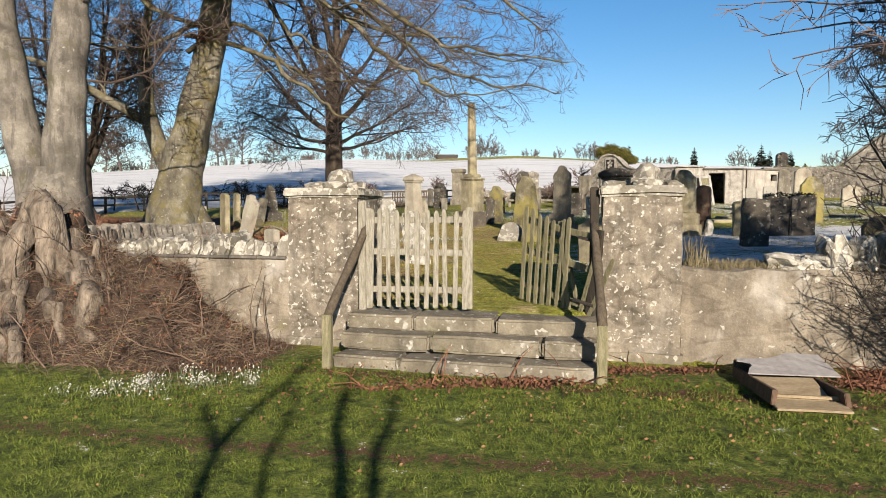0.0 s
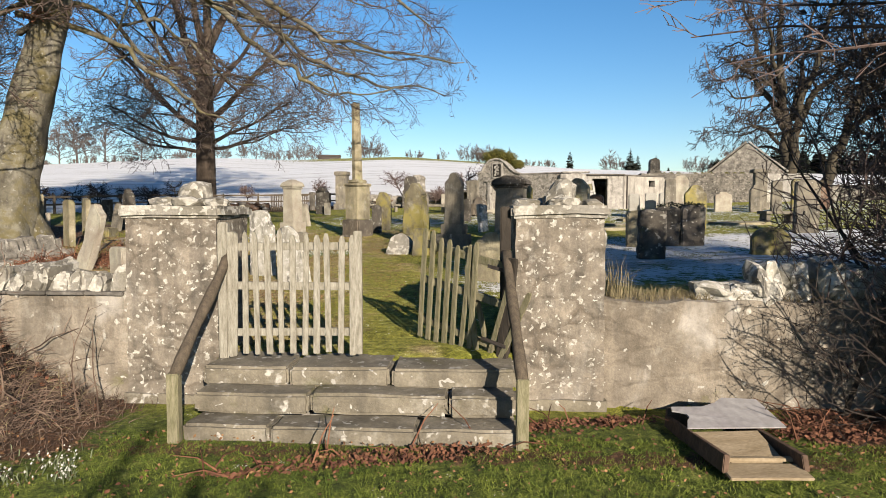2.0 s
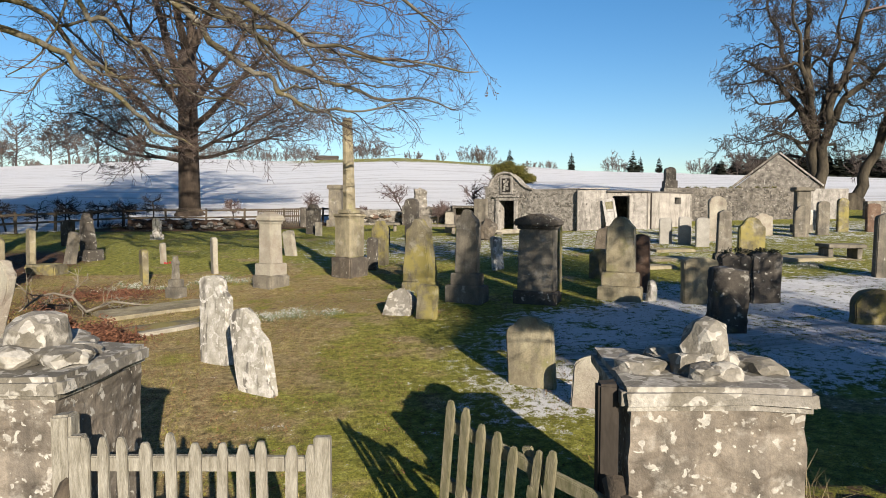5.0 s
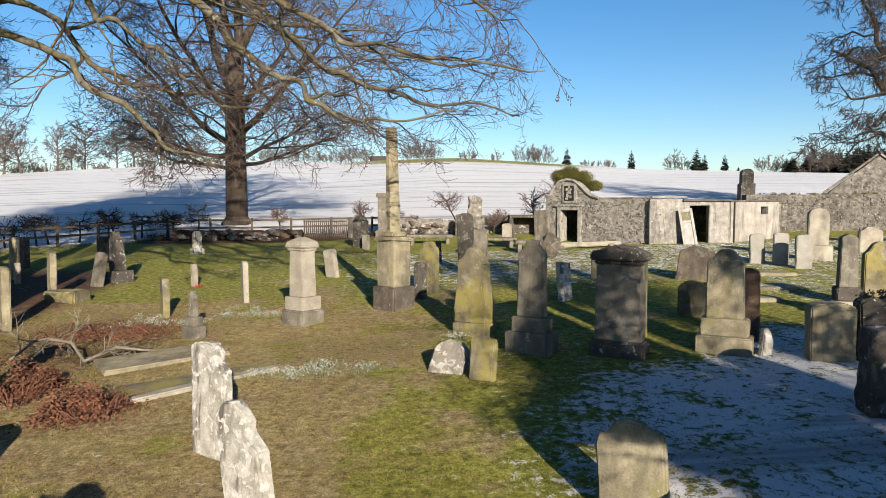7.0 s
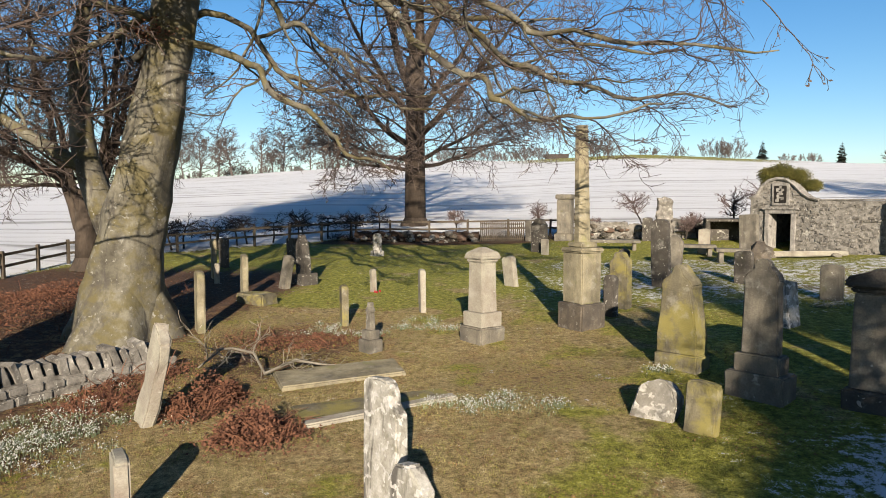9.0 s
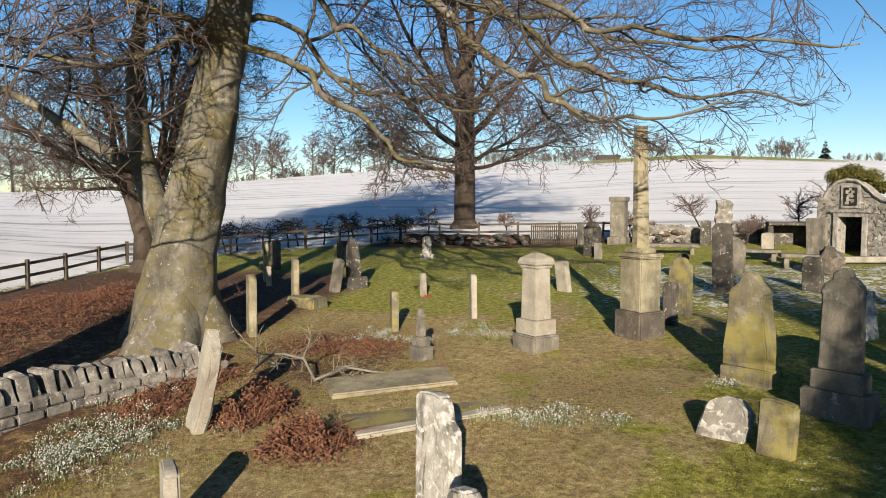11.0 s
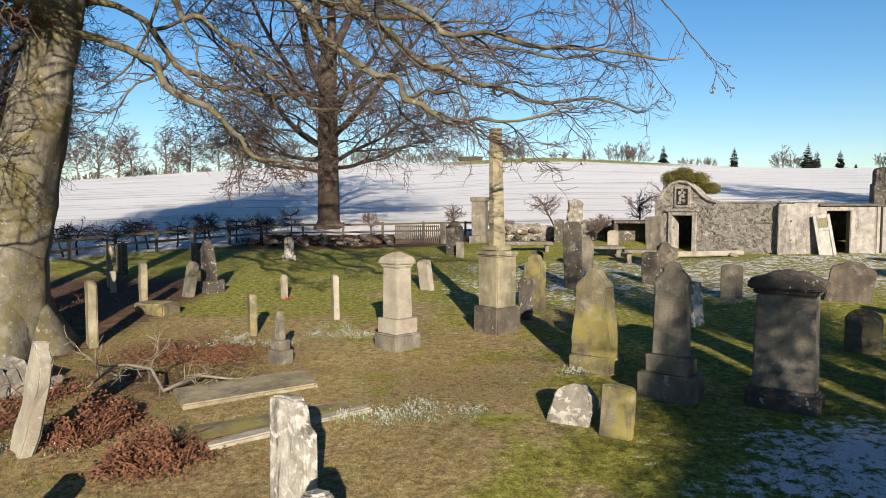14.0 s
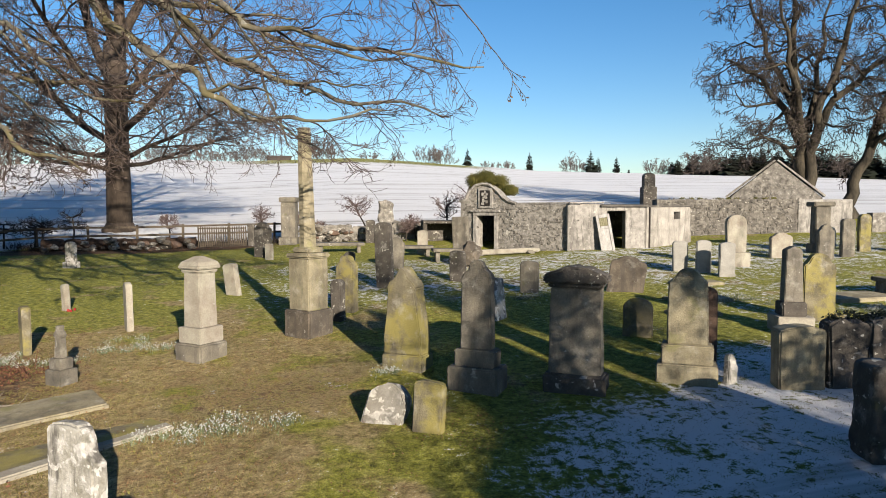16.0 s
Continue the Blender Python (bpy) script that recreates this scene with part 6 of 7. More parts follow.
def burial_house():
    house = tagged(new("burial_house"), "roofless rubble burial enclosure with a carved doorway and curved gable", "building")
    mA = pose(11.72, 28.85, HOUSE_Z, 0, 0, 132 - 180)      # x runs towards the corner, -y faces the graves
    front = [(-4.95, -0.4), (-4.16, -0.4), (-4.16, 1.36), (-3.34, 1.36), (-3.34, -0.4), (0, -0.4), (0, 1.8), (-2.4, 1.84), (-2.75, 1.93), (-3.0, 2.1), (-3.25, 2.36), (-3.55, 2.58), (-3.9, 2.64), (-4.25, 2.56), (-4.55, 2.3), (-4.7, 2.02), (-4.95, 1.92)]
    link_bm("front_wall", slab_bm(front, 0.5, 0.02, 0.01, 2), MORTAR, house, m=mA @ pose(0, 0.25, 0))
    cobbles(mA, -3.2, -0.05, 0.0, 1.78, 3, RUBBLE, house)
    cobbles(mA, -4.9, -4.3, 0.0, 1.78, 4, RUBBLE, house)
    cobbles(mA, -4.45, -3.15, 1.55, 2.3, 5, RUBBLE, house, holes=((-4.0, -3.5, 1.5, 2.45),))
    block("coping", 2.4, 0.56, 0.06, ASHLAR, house, mA @ pose(-1.2, 0.25, 1.82), 0.015, 0.006)
    # moulded verge along the curved gable
    mb = MB()
    mb.tube([Vector((x, -0.03, z + 0.02)) for x, z in front[7:17]], [0.06] * 10, 6)
    link("verge", mb, ASHLAR, house, "pale moulded verge", m=mA)
    # door surround
    for x in (-4.24, -3.26):
        block("jamb", 0.17, 0.3, 1.66, ASHLAR, house, mA @ pose(x, 0.07, -0.3), 0.012, 0.004)
    block("lintel", 1.16, 0.3, 0.15, ASHLAR, house, mA @ pose(-3.75, 0.07, 1.362), 0.015, 0.004)
    block("cornice", 1.34, 0.36, 0.07, ASHLAR, house, mA @ pose(-3.75, 0.04, 1.514), 0.012, 0.003)
    block("panel_frame", 0.66, 0.1, 0.82, ASHLAR, house, mA @ pose(-3.76, -0.01, 1.66), 0.015, 0.004, "pale frame of a carved armorial panel")
    # near-black panel, the recess shade painted into it
    block("panel", 0.48, 0.04, 0.64, SHADE_BLACK, house, mA @ pose(-3.76, -0.05, 1.75), 0.01, 0.004, "near-black carved panel with recess shade in its colour")
    for i, (dx, dz, w, h) in enumerate(((-0.1, 0.42, 0.1, 0.1), (0.08, 0.42, 0.12, 0.08), (0.0, 0.28, 0.22, 0.06), (-0.09, 0.12, 0.08, 0.12), (0.09, 0.1, 0.1, 0.1))):
        block("carving", w, 0.03, h, ASHLAR, house, mA @ pose(-3.76 + dx, -0.075, 1.78 + dz, 0, (-8, 6, 0, 12, -5)[i]), 0.01, 0.006)
    rnd = random.Random(2)
    for i in range(9):
        block("carving", rnd.uniform(0.06, 0.14), 0.02, rnd.uniform(0.04, 0.1), ASHLAR, house, mA @ pose(-3.76 + rnd.uniform(-0.12, 0.12), -0.072, 1.8 + i * 0.06), 0.005, 0.003, "", 0)
    # front with the second opening
    mB = pose(11.72, 28.85, HOUSE_Z + 0.04, 0, 0, -14)
    side = [(0.26, -0.4), (1.27, -0.4), (1.27, 1.5), (1.98, 1.5), (1.98, -0.4), (2.76, -0.4), (2.76, 1.65), (0.26, 1.78)]
    link_bm("side_wall", slab_bm(side, 0.45, 0.02, 0.008, 2), ASHLAR, house, m=mB @ pose(0, 0.24, 0))
    block("quoin", 0.54, 0.62, 2.14, ASHLAR, house, mB @ pose(0.03, 0.22, -0.4), 0.02, 0.002)
    block("roof_slab", 1.75, 1.4, 0.07, ROOF_STONE, house, mB @ pose(1.9, 0.6, 1.68, 1.5), 0.012, 0.008, "stone roof slab")
    block("roof_slab", 1.3, 0.6, 0.06, ASHLAR, house, mB @ pose(0.5, 0.24, 1.79), 0.012, 0.008)
    door_at = mB @ pose(1.26, -0.34, -0.12, -9, -8)
    for name, x, z, w, h, mat in (("door_stile", -0.21, 0.0, 0.1, 1.52, WHITE_PAINT), ("door_stile", 0.21, 0.0, 0.1, 1.52, WHITE_PAINT), ("door_rail", 0.0, 0.0, 0.312, 0.14, WHITE_PAINT),
                                  ("door_rail", 0.0, 0.98, 0.312, 0.1, WHITE_PAINT), ("door_rail", 0.0, 1.4, 0.312, 0.12, WHITE_PAINT)):
        block(name, w, 0.07, h, mat, house, door_at @ pose(x, 0, z), 0.008, 0.003, "", 0)
    block("door_board", 0.312, 0.03, 0.83, WHITE_PAINT, house, door_at @ pose(0, 0.01, 0.145), 0.004, 0.002, "white board of a loose door", 0)
    block("door_light", 0.312, 0.03, 0.31, GREEN_WOOD, house, door_at @ pose(0, 0.01, 1.085), 0.004, 0.002, "yellowed pane of the loose door", 0)
    # pale shed side with a small square window
    mC = pose(14.42, 28.2, HOUSE_Z + 0.08, 0, 0, 20)
    for x, w, z, h in ((0.85, 1.7, -0.4, 2.0), (2.44, 0.64, -0.4, 2.0), (1.91, 0.44, -0.4, 1.52), (1.91, 0.44, 1.42, 0.18)):
        block("shed_wall", w - 0.004, 0.3, h, SHED_STONE, house, mC @ pose(x, 0.15, z), 0.004, 0.003)
    block("pipe", 0.05, 0.06, 1.6, IRON, house, mC @ pose(0.16, -0.03, 0), 0.01, 0.0, "dark downpipe", 0)
    block("eave_slab", 3.0, 0.5, 0.06, ROOF_STONE, house, mC @ pose(1.4, 0.2, 1.605), 0.01, 0.006)
    # closing walls and a flat roof behind, unseen, added so the doorways read dark
    for a, b in (((8.7, 32.9), (12.6, 35.6)), ((12.6, 35.6), (16.8, 32.0)), ((16.9, 31.8), (17.0, 29.3))):
        wall_leg(house, "back_wall", a, b, 0.4, 1.6, RUBBLE, z=HOUSE_Z)
    mb = MB()
    mb.add([(8.75, 32.5, HOUSE_Z + 1.6), (11.9, 29.2, HOUSE_Z + 1.6), (14.3, 28.6, HOUSE_Z + 1.6), (16.8, 29.6, HOUSE_Z + 1.6), (16.6, 31.8, HOUSE_Z + 1.6), (12.6, 35.3, HOUSE_Z + 1.6)], [(0, 1, 2, 3, 4, 5)])
    mb.add([(x, y, z + 0.06) for x, y, z in mb.v[:6]], [(0, 1, 2, 3, 4, 5)])
    link("roof", mb, ROOF_STONE, house)
    # floor colour carries the darkness of the inside
    link("floor", MB_plane([(8.75, 32.5), (11.9, 29.2), (14.3, 28.6), (16.8, 29.6), (16.6, 31.8), (12.6, 35.3)], HOUSE_Z - 0.05), SHADE_BLACK, house)
    return house


def MB_plane(pts, z):
    mb = MB()
    mb.add([(x, y, z) for x, y in pts], [tuple(range(len(pts)))])
    return mb


burial_house()


def leaf_clump(name, label, category, blobs, n, size, mat, seed, parent=None):
    """A crown of small leaves scattered in overlapping rounds (x, y, z, rx, ry, rz)."""
    rnd = random.Random(seed)
    mb = MB()
    for i in range(n):
        x, y, z, rx, ry, rz = blobs[i % len(blobs)]
        d = Vector((rnd.gauss(0, 1), rnd.gauss(0, 1), rnd.gauss(0, 1))).normalized() * rnd.uniform(0.3, 1.0) * (0.85 + 0.35 * noise.noise((x + i % 7, i % 5, i % 3)))
        p = Vector((x + d.x * rx, y + d.y * ry, z + d.z * rz))
        way = Vector((rnd.gauss(0, 1), rnd.gauss(0, 1), rnd.gauss(0, 0.8))).normalized()
        mb.leaf(p, way * size * rnd.uniform(0.6, 1.3), way.orthogonal().normalized(), size * 0.6)
    ob = link(name, mb, mat, parent)
    return tagged(ob, label, category) if label else ob


leaf_clump("ivy", "green ivy growing over the curved gable", "ivy", [(8.95, 32.3, 4.85, 0.45, 0.4, 0.36), (9.35, 32.1, 5.0, 0.55, 0.4, 0.34), (9.8, 31.9, 4.85, 0.6, 0.4, 0.3), (10.3, 31.7, 4.45, 0.4, 0.35, 0.25), (10.0, 32.0, 4.5, 0.7, 0.5, 0.4), (9.1, 32.3, 4.5, 0.5, 0.3, 0.4)], 14000, 0.075, IVY, 5)

# ---- back wall and gabled building ----
back = tagged(new("back_wall"), "rubble boundary wall with mossy tufted top", "wall", kind="structure")
BW0, BW1, BW2 = (17.2, 31.9), (23.6, 30.7), (26.4, 29.6)
wall_leg(back, "masonry", BW0, BW1, 0.5, 1.62, SHADED_MORTAR, z=2.45)
cobbles(pose(*BW0, 2.45, 0, 0, math.degrees(math.atan2(-1.2, 6.4))) @ pose(0, -0.25, 0), 0.0, 6.45, 0.0, 1.6, 8, SHADED_RUBBLE, back, 0.22)
leaf_clump("moss_tuft", "", "", [(18.0 + 0.42 * i, 31.72 - 0.08 * i, 4.1, 0.22, 0.15, 0.09) for i in range(13) if i % 4], 700, 0.07, IVY, 6, back)
gable = tagged(new("gabled_house"), "small rubble building with a stone gable and pale skews", "building")
mG = pose(22.2, 33.2, 2.45, 0, 0, -38)
link_bm("gable_wall", slab_bm([(0, -0.3), (3.8, -0.3), (3.8, 1.75), (1.95, 3.4), (0, 1.75)], 0.45, 0.02, 0.01, 3), RUBBLE, gable, m=mG)
cobbles(mG @ pose(0, -0.22, 0), 0.9, 3.0, 1.75, 2.5, 9, RUBBLE, gable, 0.22)
for x0, z0, x1, z1 in ((1.97, 3.4, 3.95, 1.7), (-0.15, 1.7, 1.93, 3.4)):
    ln, ry = math.hypot(x1 - x0, z1 - z0), -math.degrees(math.atan2(z1 - z0, x1 - x0))
    block("skew", ln, 0.6, 0.09, ASHLAR if x0 > 1 else RUBBLE, gable, mG @ pose((x0 + x1) / 2, 0, (z0 + z1) / 2 + 0.02, 0, ry), 0.01, 0.006, "sloping verge stone")
    block("roof_slope", ln - 0.1, 5.0, 0.08, ROOF_STONE, gable, mG @ pose((x0 + x1) / 2, 2.85, (z0 + z1) / 2 - 0.12, 0, ry), 0.01, 0.006)
block("side_wall", 0.4, 5.0, 2.0, RUBBLE, gable, mG @ pose(3.58, 2.8, -0.3), 0.02, 0.008)
block("side_wall", 0.4, 5.0, 2.0, RUBBLE, gable, mG @ pose(0.22, 2.8, -0.3), 0.02, 0.008)
block("pale_annexe", 2.3, 0.5, 1.75, ASHLAR, gable, pose(24.75, 30.25, 2.3, 0, 0, -22), 0.02, 0.008, "pale limewashed annexe wall")
headstone(25.5, 45.2, 0.72, 6.05 - gz(25.5, 45.2), 0.6, "round", DARK_STONE, "tall dark stone pier out in the snowy field", -14, plinths=((0.9, 0.8, 5.1 - gz(25.5, 45.2)),))
far_wall = tagged(new("far_wall"), "low stone wall at the yard's far corner", "wall", kind="structure")
wall_leg(far_wall, "masonry", (26.6, 29.5), (38, 26.5), 0.4, 0.9, RUBBLE)

# ---- back of the yard ----


def railing():
    top = tagged(new("railing_panel"), "weathered upright grey-brown wooden grave railing", "railing")
    top.matrix_basis = pose(-1.2, 36.0, gz(-1.2, 36.0), 0, 0, -3)
    for z in (0.12, 0.78):
        block("rail", 2.0, 0.04, 0.05, RAIL_WOOD, top, pose(0, 0, z), 0.004, 0.002, "", 0)
    for i in range(22):
        block("bar", 0.055, 0.03, 0.88, RAIL_WOOD, top, pose(-0.97 + i * 0.0925, 0, 0), 0.003, 0.002, "", 0)
    block("end_post", 0.3, 0.3, 1.0, DARK_STONE, top, pose(1.2, 0, 0), 0.02, 0.01)


railing()
headstone(1.63, 36.0, 0.62, 2.05, 0.55, "flat", GREY_STONE, "square stone pier with a moulded cap", -20, plinths=((0.8, 0.75, 0.3),), cap=(0.74, 0.68, 0.22))
ruin = tagged(new("ruined_wall"), "broken low rubble wall along the back of the yard", "wall", kind="structure")
for a, b, h in (((2.2, 36.3), (4.4, 36.2), 0.75), ((4.4, 36.2), (5.6, 36.0), 0.6), ((5.6, 36.0), (6.2, 35.9), 1.75), ((6.2, 35.9), (8.9, 35.6), 0.8), ((-8.2, 36.6), (-2.3, 36.6), 0.45)):
    wall_leg(ruin, "masonry", a, b, 0.45, h, EARTH if a[0] < 0 else RUBBLE, cell=0.16, rough=0.11)
for i in range(150):
    rx = random.uniform(-8.2, 8.8)
    if -2.3 < rx < 2.1:
        continue
    ry = 36.3 - 0.25 * random.random() - 0.06 * max(0.0, rx)
    k = random.choice((0.55, 0.8, 1.0, 1.3))
    link_bm("loose_stone", boulder(0.36 * k, 0.26 * k, 0.22 * k, i, 1, 0.2), random.choice((RUBBLE, BROWN_STONE, DARK_STONE, CAP_STONE, RED_STONE)), ruin, m=pose(rx, ry, gz(rx, ry) + random.random() ** 1.5 * (0.35 if rx < 0 else 0.6) - 0.05, 0, random.uniform(-20, 20), random.uniform(0, 180)))
vault = tagged(new("low_vault"), "low dark stone vault with a black opening", "tomb")
vault.matrix_basis = pose(8.1, 33.9, gz(8.1, 33.9), 0, 0, -8)
block("roof_slab", 2.0, 1.2, 0.14, DARK_STONE, vault, pose(0, 0, 0.78), 0.03, 0.02)
for x in (-0.9, 0.9):
    block("side", 0.2, 1.0, 0.9, DARK_STONE, vault, pose(x, 0, -0.1), 0.02, 0.02)
block("back", 1.6, 0.15, 0.9, DARK_STONE, vault, pose(0, 0.45, -0.1), 0.0, 0.0)


def table_tomb(x, y, w, d, h, rz, label):
    top = tagged(new("table_tomb"), label, "tomb", "table tombs")
    top.matrix_basis = pose(x, y, gz(x, y), 0, 0, rz)
    block("slab", w, d, 0.1, GREY_STONE, top, pose(0, 0, h), 0.015, 0.008)
    for sx in (-0.38, 0.38):
        block("support", 0.14, d * 0.7, h + 0.1, GREY_STONE, top, pose(sx * w, 0, -0.1), 0.015, 0.01)


table_tomb(3.3, 31.8, 1.9, 0.8, 0.28, -6, "low flat table tomb on short supports")
table_tomb(5.6, 29.6, 1.6, 0.7, 0.3, -10, "low flat table tomb with snow beside it")
table_tomb(6.7, 27.8, 1.5, 0.7, 0.34, -8, "flat table tomb near the doorway")
table_tomb(14.6, 18.0, 1.0, 0.8, 0.3, -16, "low pale box tomb in the snowdrops")
for x, y, w, d, lbl in ((13.3, 18.2, 1.5, 0.9, "flat ledger slab under blue-shadowed snow"), (9.9, 19.2, 1.3, 0.6, "flat stone slab among the snowdrops"), (8.9, 18.0, 0.9, 0.5, "flat broken slab in the grass"), (11.2, 21.0, 1.2, 0.5, "flat stone slab sunk in the snow")):
    ledger([(x - w / 2, y - d / 2), (x + w / 2, y - d / 2 - 0.2), (x + w / 2, y + d / 2 - 0.2), (x - w / 2, y + d / 2)], 0.08, lbl)
fallen = slab_bm([(-1.3, 0), (1.3, 0.0), (1.3, 0.16), (-1.3, 0.2)], 0.3, 0.03, 0.012)
tagged(link_bm("fallen_lintel", fallen, PALE_STONE, m=pose(9.3, 29.7, gz(9.3, 29.7) + 0.06, 0, -3, -14)), "long pale lintel lying by the doorway", "stone")
for x in (-1.0, 0.9):
    tagged(link_bm("stone_block", boulder(0.3, 0.3, 0.2, x + 3), GREY_STONE, m=pose(9.3 + x, 29.6 - x * 0.25, gz(9.3 + x, 29.6 - x * 0.25) - 0.05)), "rough block under the fallen lintel", "stone")
tagged(link_bm("leaning_boulder", boulder(0.62, 0.4, 0.85, 5, 3, 0.3), BROWN_STONE, m=pose(6.65, 26.3, gz(6.65, 26.3) - 0.05, 0, 18, -20)), "angular pale and brown boulder leaning among the graves", "stone")
headstone(6.2, 30.2, 0.4, 0.9, 0.16, "arch", PALE_STONE, "small pale headstone before the vault", -20)
headstone(4.5, 27.0, 0.5, 1.0, 0.2, "shoulder", GREY_STONE, "grey headstone among snow patches", -24, 0, 4)
headstone(2.9, 26.0, 0.34, 0.7, 0.14, "round", DARK_STONE, "small dark headstone among snow patches", -24)
headstone(5.0, 34.8, 0.4, 1.0, 0.2, "arch", DARK_STONE, "dark headstone against the ruined wall", -20)
# wall tomb of two dark slabs in the shade
tomb = tagged(new("chest_tomb"), "low dark wall tomb of two worn mossy slabs in deep shade", "tomb")
tomb.matrix_basis = pose(8.5, 13.3, gz(8.5, 13.3), 0, 0, -17)
for x, w, h in ((-0.5, 0.54, 1.06), (0.05, 0.55, 1.1)):
    edge = [(-w / 2, 0), (w / 2, 0), (w / 2, h - 0.04), (w * 0.3, h), (w * 0.1, h - 0.05), (-w * 0.2, h + 0.02), (-w / 2, h - 0.06)]
    link_bm("slab", slab_bm(edge, 0.32, 0.03, 0.02, 2), DARK_STONE, tomb, m=pose(x, 0, -0.14))
leaf_clump("ivy", "", "", [(-0.65 + 0.22 * i, 0.0, 0.95 + 0.03 * (i % 2), 0.16, 0.14, 0.06) for i in range(5)], 420, 0.05, IVY_DARK, 9, tomb)
# tall worn block in the snow
tagged(link("monument_block", rough_box(0.53, 0.42, 1.06, 0.07, 0.03, 0.04, 0.07), DARK_STONE, smooth=True, m=pose(6.53, 11.5, gz(6.53, 11.5) - 0.1, 0, 1, -22)), "tall square dark block blotched with pale lichen in the snow", "gravestone")

# ---- field fence and hedge ----


def fence():
    top = tagged(new("field_fence"), "post and rail fence along the snowy field", "fence")
    line = [(-15.6, 15.0), (-15.8, 21.0), (-16.4, 27.6), (-14.3, 31.3), (-8.6, 37.3), (-3, 38.2), (3, 37.5)]
    rnd = random.Random(6)
    for (x0, y0), (x1, y1) in zip(line, line[1:]):
        ln = math.hypot(x1 - x0, y1 - y0)
        n = max(1, round(ln / 1.8))
        rz = math.degrees(math.atan2(y1 - y0, x1 - x0))
        for i in range(n):
            xa, ya = x0 + (x1 - x0) * i / n, y0 + (y1 - y0) * i / n
            xb, yb = x0 + (x1 - x0) * (i + 1) / n, y0 + (y1 - y0) * (i + 1) / n
            za, zb = gz(xa, ya), gz(xb, yb)
            block("post", 0.1, 0.1, 0.95 + rnd.uniform(-0.05, 0.05), RAIL_WOOD, top, pose(xa, ya, za - 0.1, rnd.uniform(-2, 2), rnd.uniform(-2, 2), rz), 0.008, 0.004, "", 0)
            for h in (0.34, 0.7):
                block("rail", ln / n, 0.035, 0.09, RAIL_WOOD, top, pose((xa + xb) / 2, (ya + yb) / 2 - 0.06, (za + zb) / 2 + h, 0, -math.degrees(math.atan2(zb - za, ln / n)), rz), 0.006, 0.003, "", 0)
    return top


fence()


def hedge_shrub(x, y, h, seed, flat=True):
    """A small clipped tree; flat ones carry level arms along the fence that meet their neighbours'."""
    g = Grower(seed, 0.006, 0.03)
    z = gz(x, y)
    rnd = random.Random(seed)
    stem, sr = g.limb(Vector((x, y, z - 0.1)), Vector((rnd.gauss(0, 0.08), 0, 1)), 0.045, 0.03, h * 0.8, 0, 0.1, 6)
    g.draw(stem, sr, 6)
    for i in range(18 if flat else 22):
        p = stem[-1 - i % 3]
        if flat:
            side = 1 if i % 2 else -1
            d = Vector((0.725 * side, 0.69 * side, rnd.uniform(0.0, 0.5)))
        else:
            a = rnd.uniform(0, 6.28)
            d = Vector((math.cos(a), math.sin(a) * 0.6, rnd.uniform(0.1, 1.2)))
        sub, sr2 = g.limb(p, d.normalized(), 0.022, 0.009, rnd.uniform(0.4, 0.75) * (1 if flat else h * 0.6), -0.15 if flat else 0.1, 0.24, 5)
        g.draw(sub, sr2)
        g.sprout(sub, sr2, [(7, 0.3, 55, 3), (4, 0.14, 50, 1)], 0.15, 0.15)
    base = tagged(new("hedge_shrub"), "small clipped leafless hedge tree along the fence" if flat else "twiggy leafless shrub by the broken wall", "hedge", "clipped hedge trees" if flat else "shrubs")
    link("trunk", g.bark, BARK_DARK, base)
    link("crown", g.crown, TWIG_DARK if flat else TWIG_THORN, base)


for i in range(13):
    s = i / 12
    hedge_shrub(-15.6 + 8.0 * s + 0.3 * math.sin(i * 2.1), 30.9 + 7.6 * s, 1.35 + 0.15 * math.sin(i * 1.7), 60 + i)
for i, (x, y, h) in enumerate(((0.6, 38.3, 1.5), (2.2, 37.9, 1.2), (5.3, 36.9, 2.2), (10.2, 37.5, 2.4), (-3.6, 38.6, 1.3), (8.5, 34.9, 2.0), (7.2, 35.2, 1.1), (6.6, 35.0, 0.9), (3.1, 36.6, 0.9))):
    hedge_shrub(x, y, h, 90 + i, False)

# ---- skyline ----


def far_tree(az, dist, height, wide, seed, label, mat=TWIG_FAR):
    x, y = dist * math.sin(radians(az)), 6 + dist * math.cos(radians(az))
    g = Grower(seed, 0.036, 0.09)
    rnd = random.Random(seed)
    z = gz(x, y) - 0.3
    trunk, rad = g.limb(Vector((x, y, z)), Vector((rnd.gauss(0, 0.06), 0, 1)), height * 0.026, height * 0.007, height * 0.85, 0, 0.08, 7)
    g.draw(trunk, rad, 6)
    lo = rnd.uniform(0.1, 0.3)
    n = rnd.randint(20, 26)
    for i in range(n):
        s = lo + (0.97 - lo) * i / n
        k = min(6, int(s * 7))
        p = trunk[k].lerp(trunk[k + 1], s * 7 - k)
        a = i * 2.4 + rnd.uniform(-0.5, 0.5)
        d = Vector((math.cos(a), math.sin(a), 0.35 + 0.7 * s)).normalized()
        sub, sr = g.limb(p, d, height * 0.011, 0.03, wide * 0.85 * (1.2 - 0.7 * s) * rnd.uniform(0.7, 1.2), 0.05, 0.24, 5)
        g.draw(sub, sr)
        g.sprout(sub, sr, [(7, wide * 0.24, 48, 2), (6, wide * 0.14, 48, 1)], 0.05, 0.2)
    base = tagged(new("far_tree"), label, "tree", "skyline trees")
    if g.bark.v:
        link("trunk", g.bark, mat, base)
    link("crown", g.crown, mat, base)


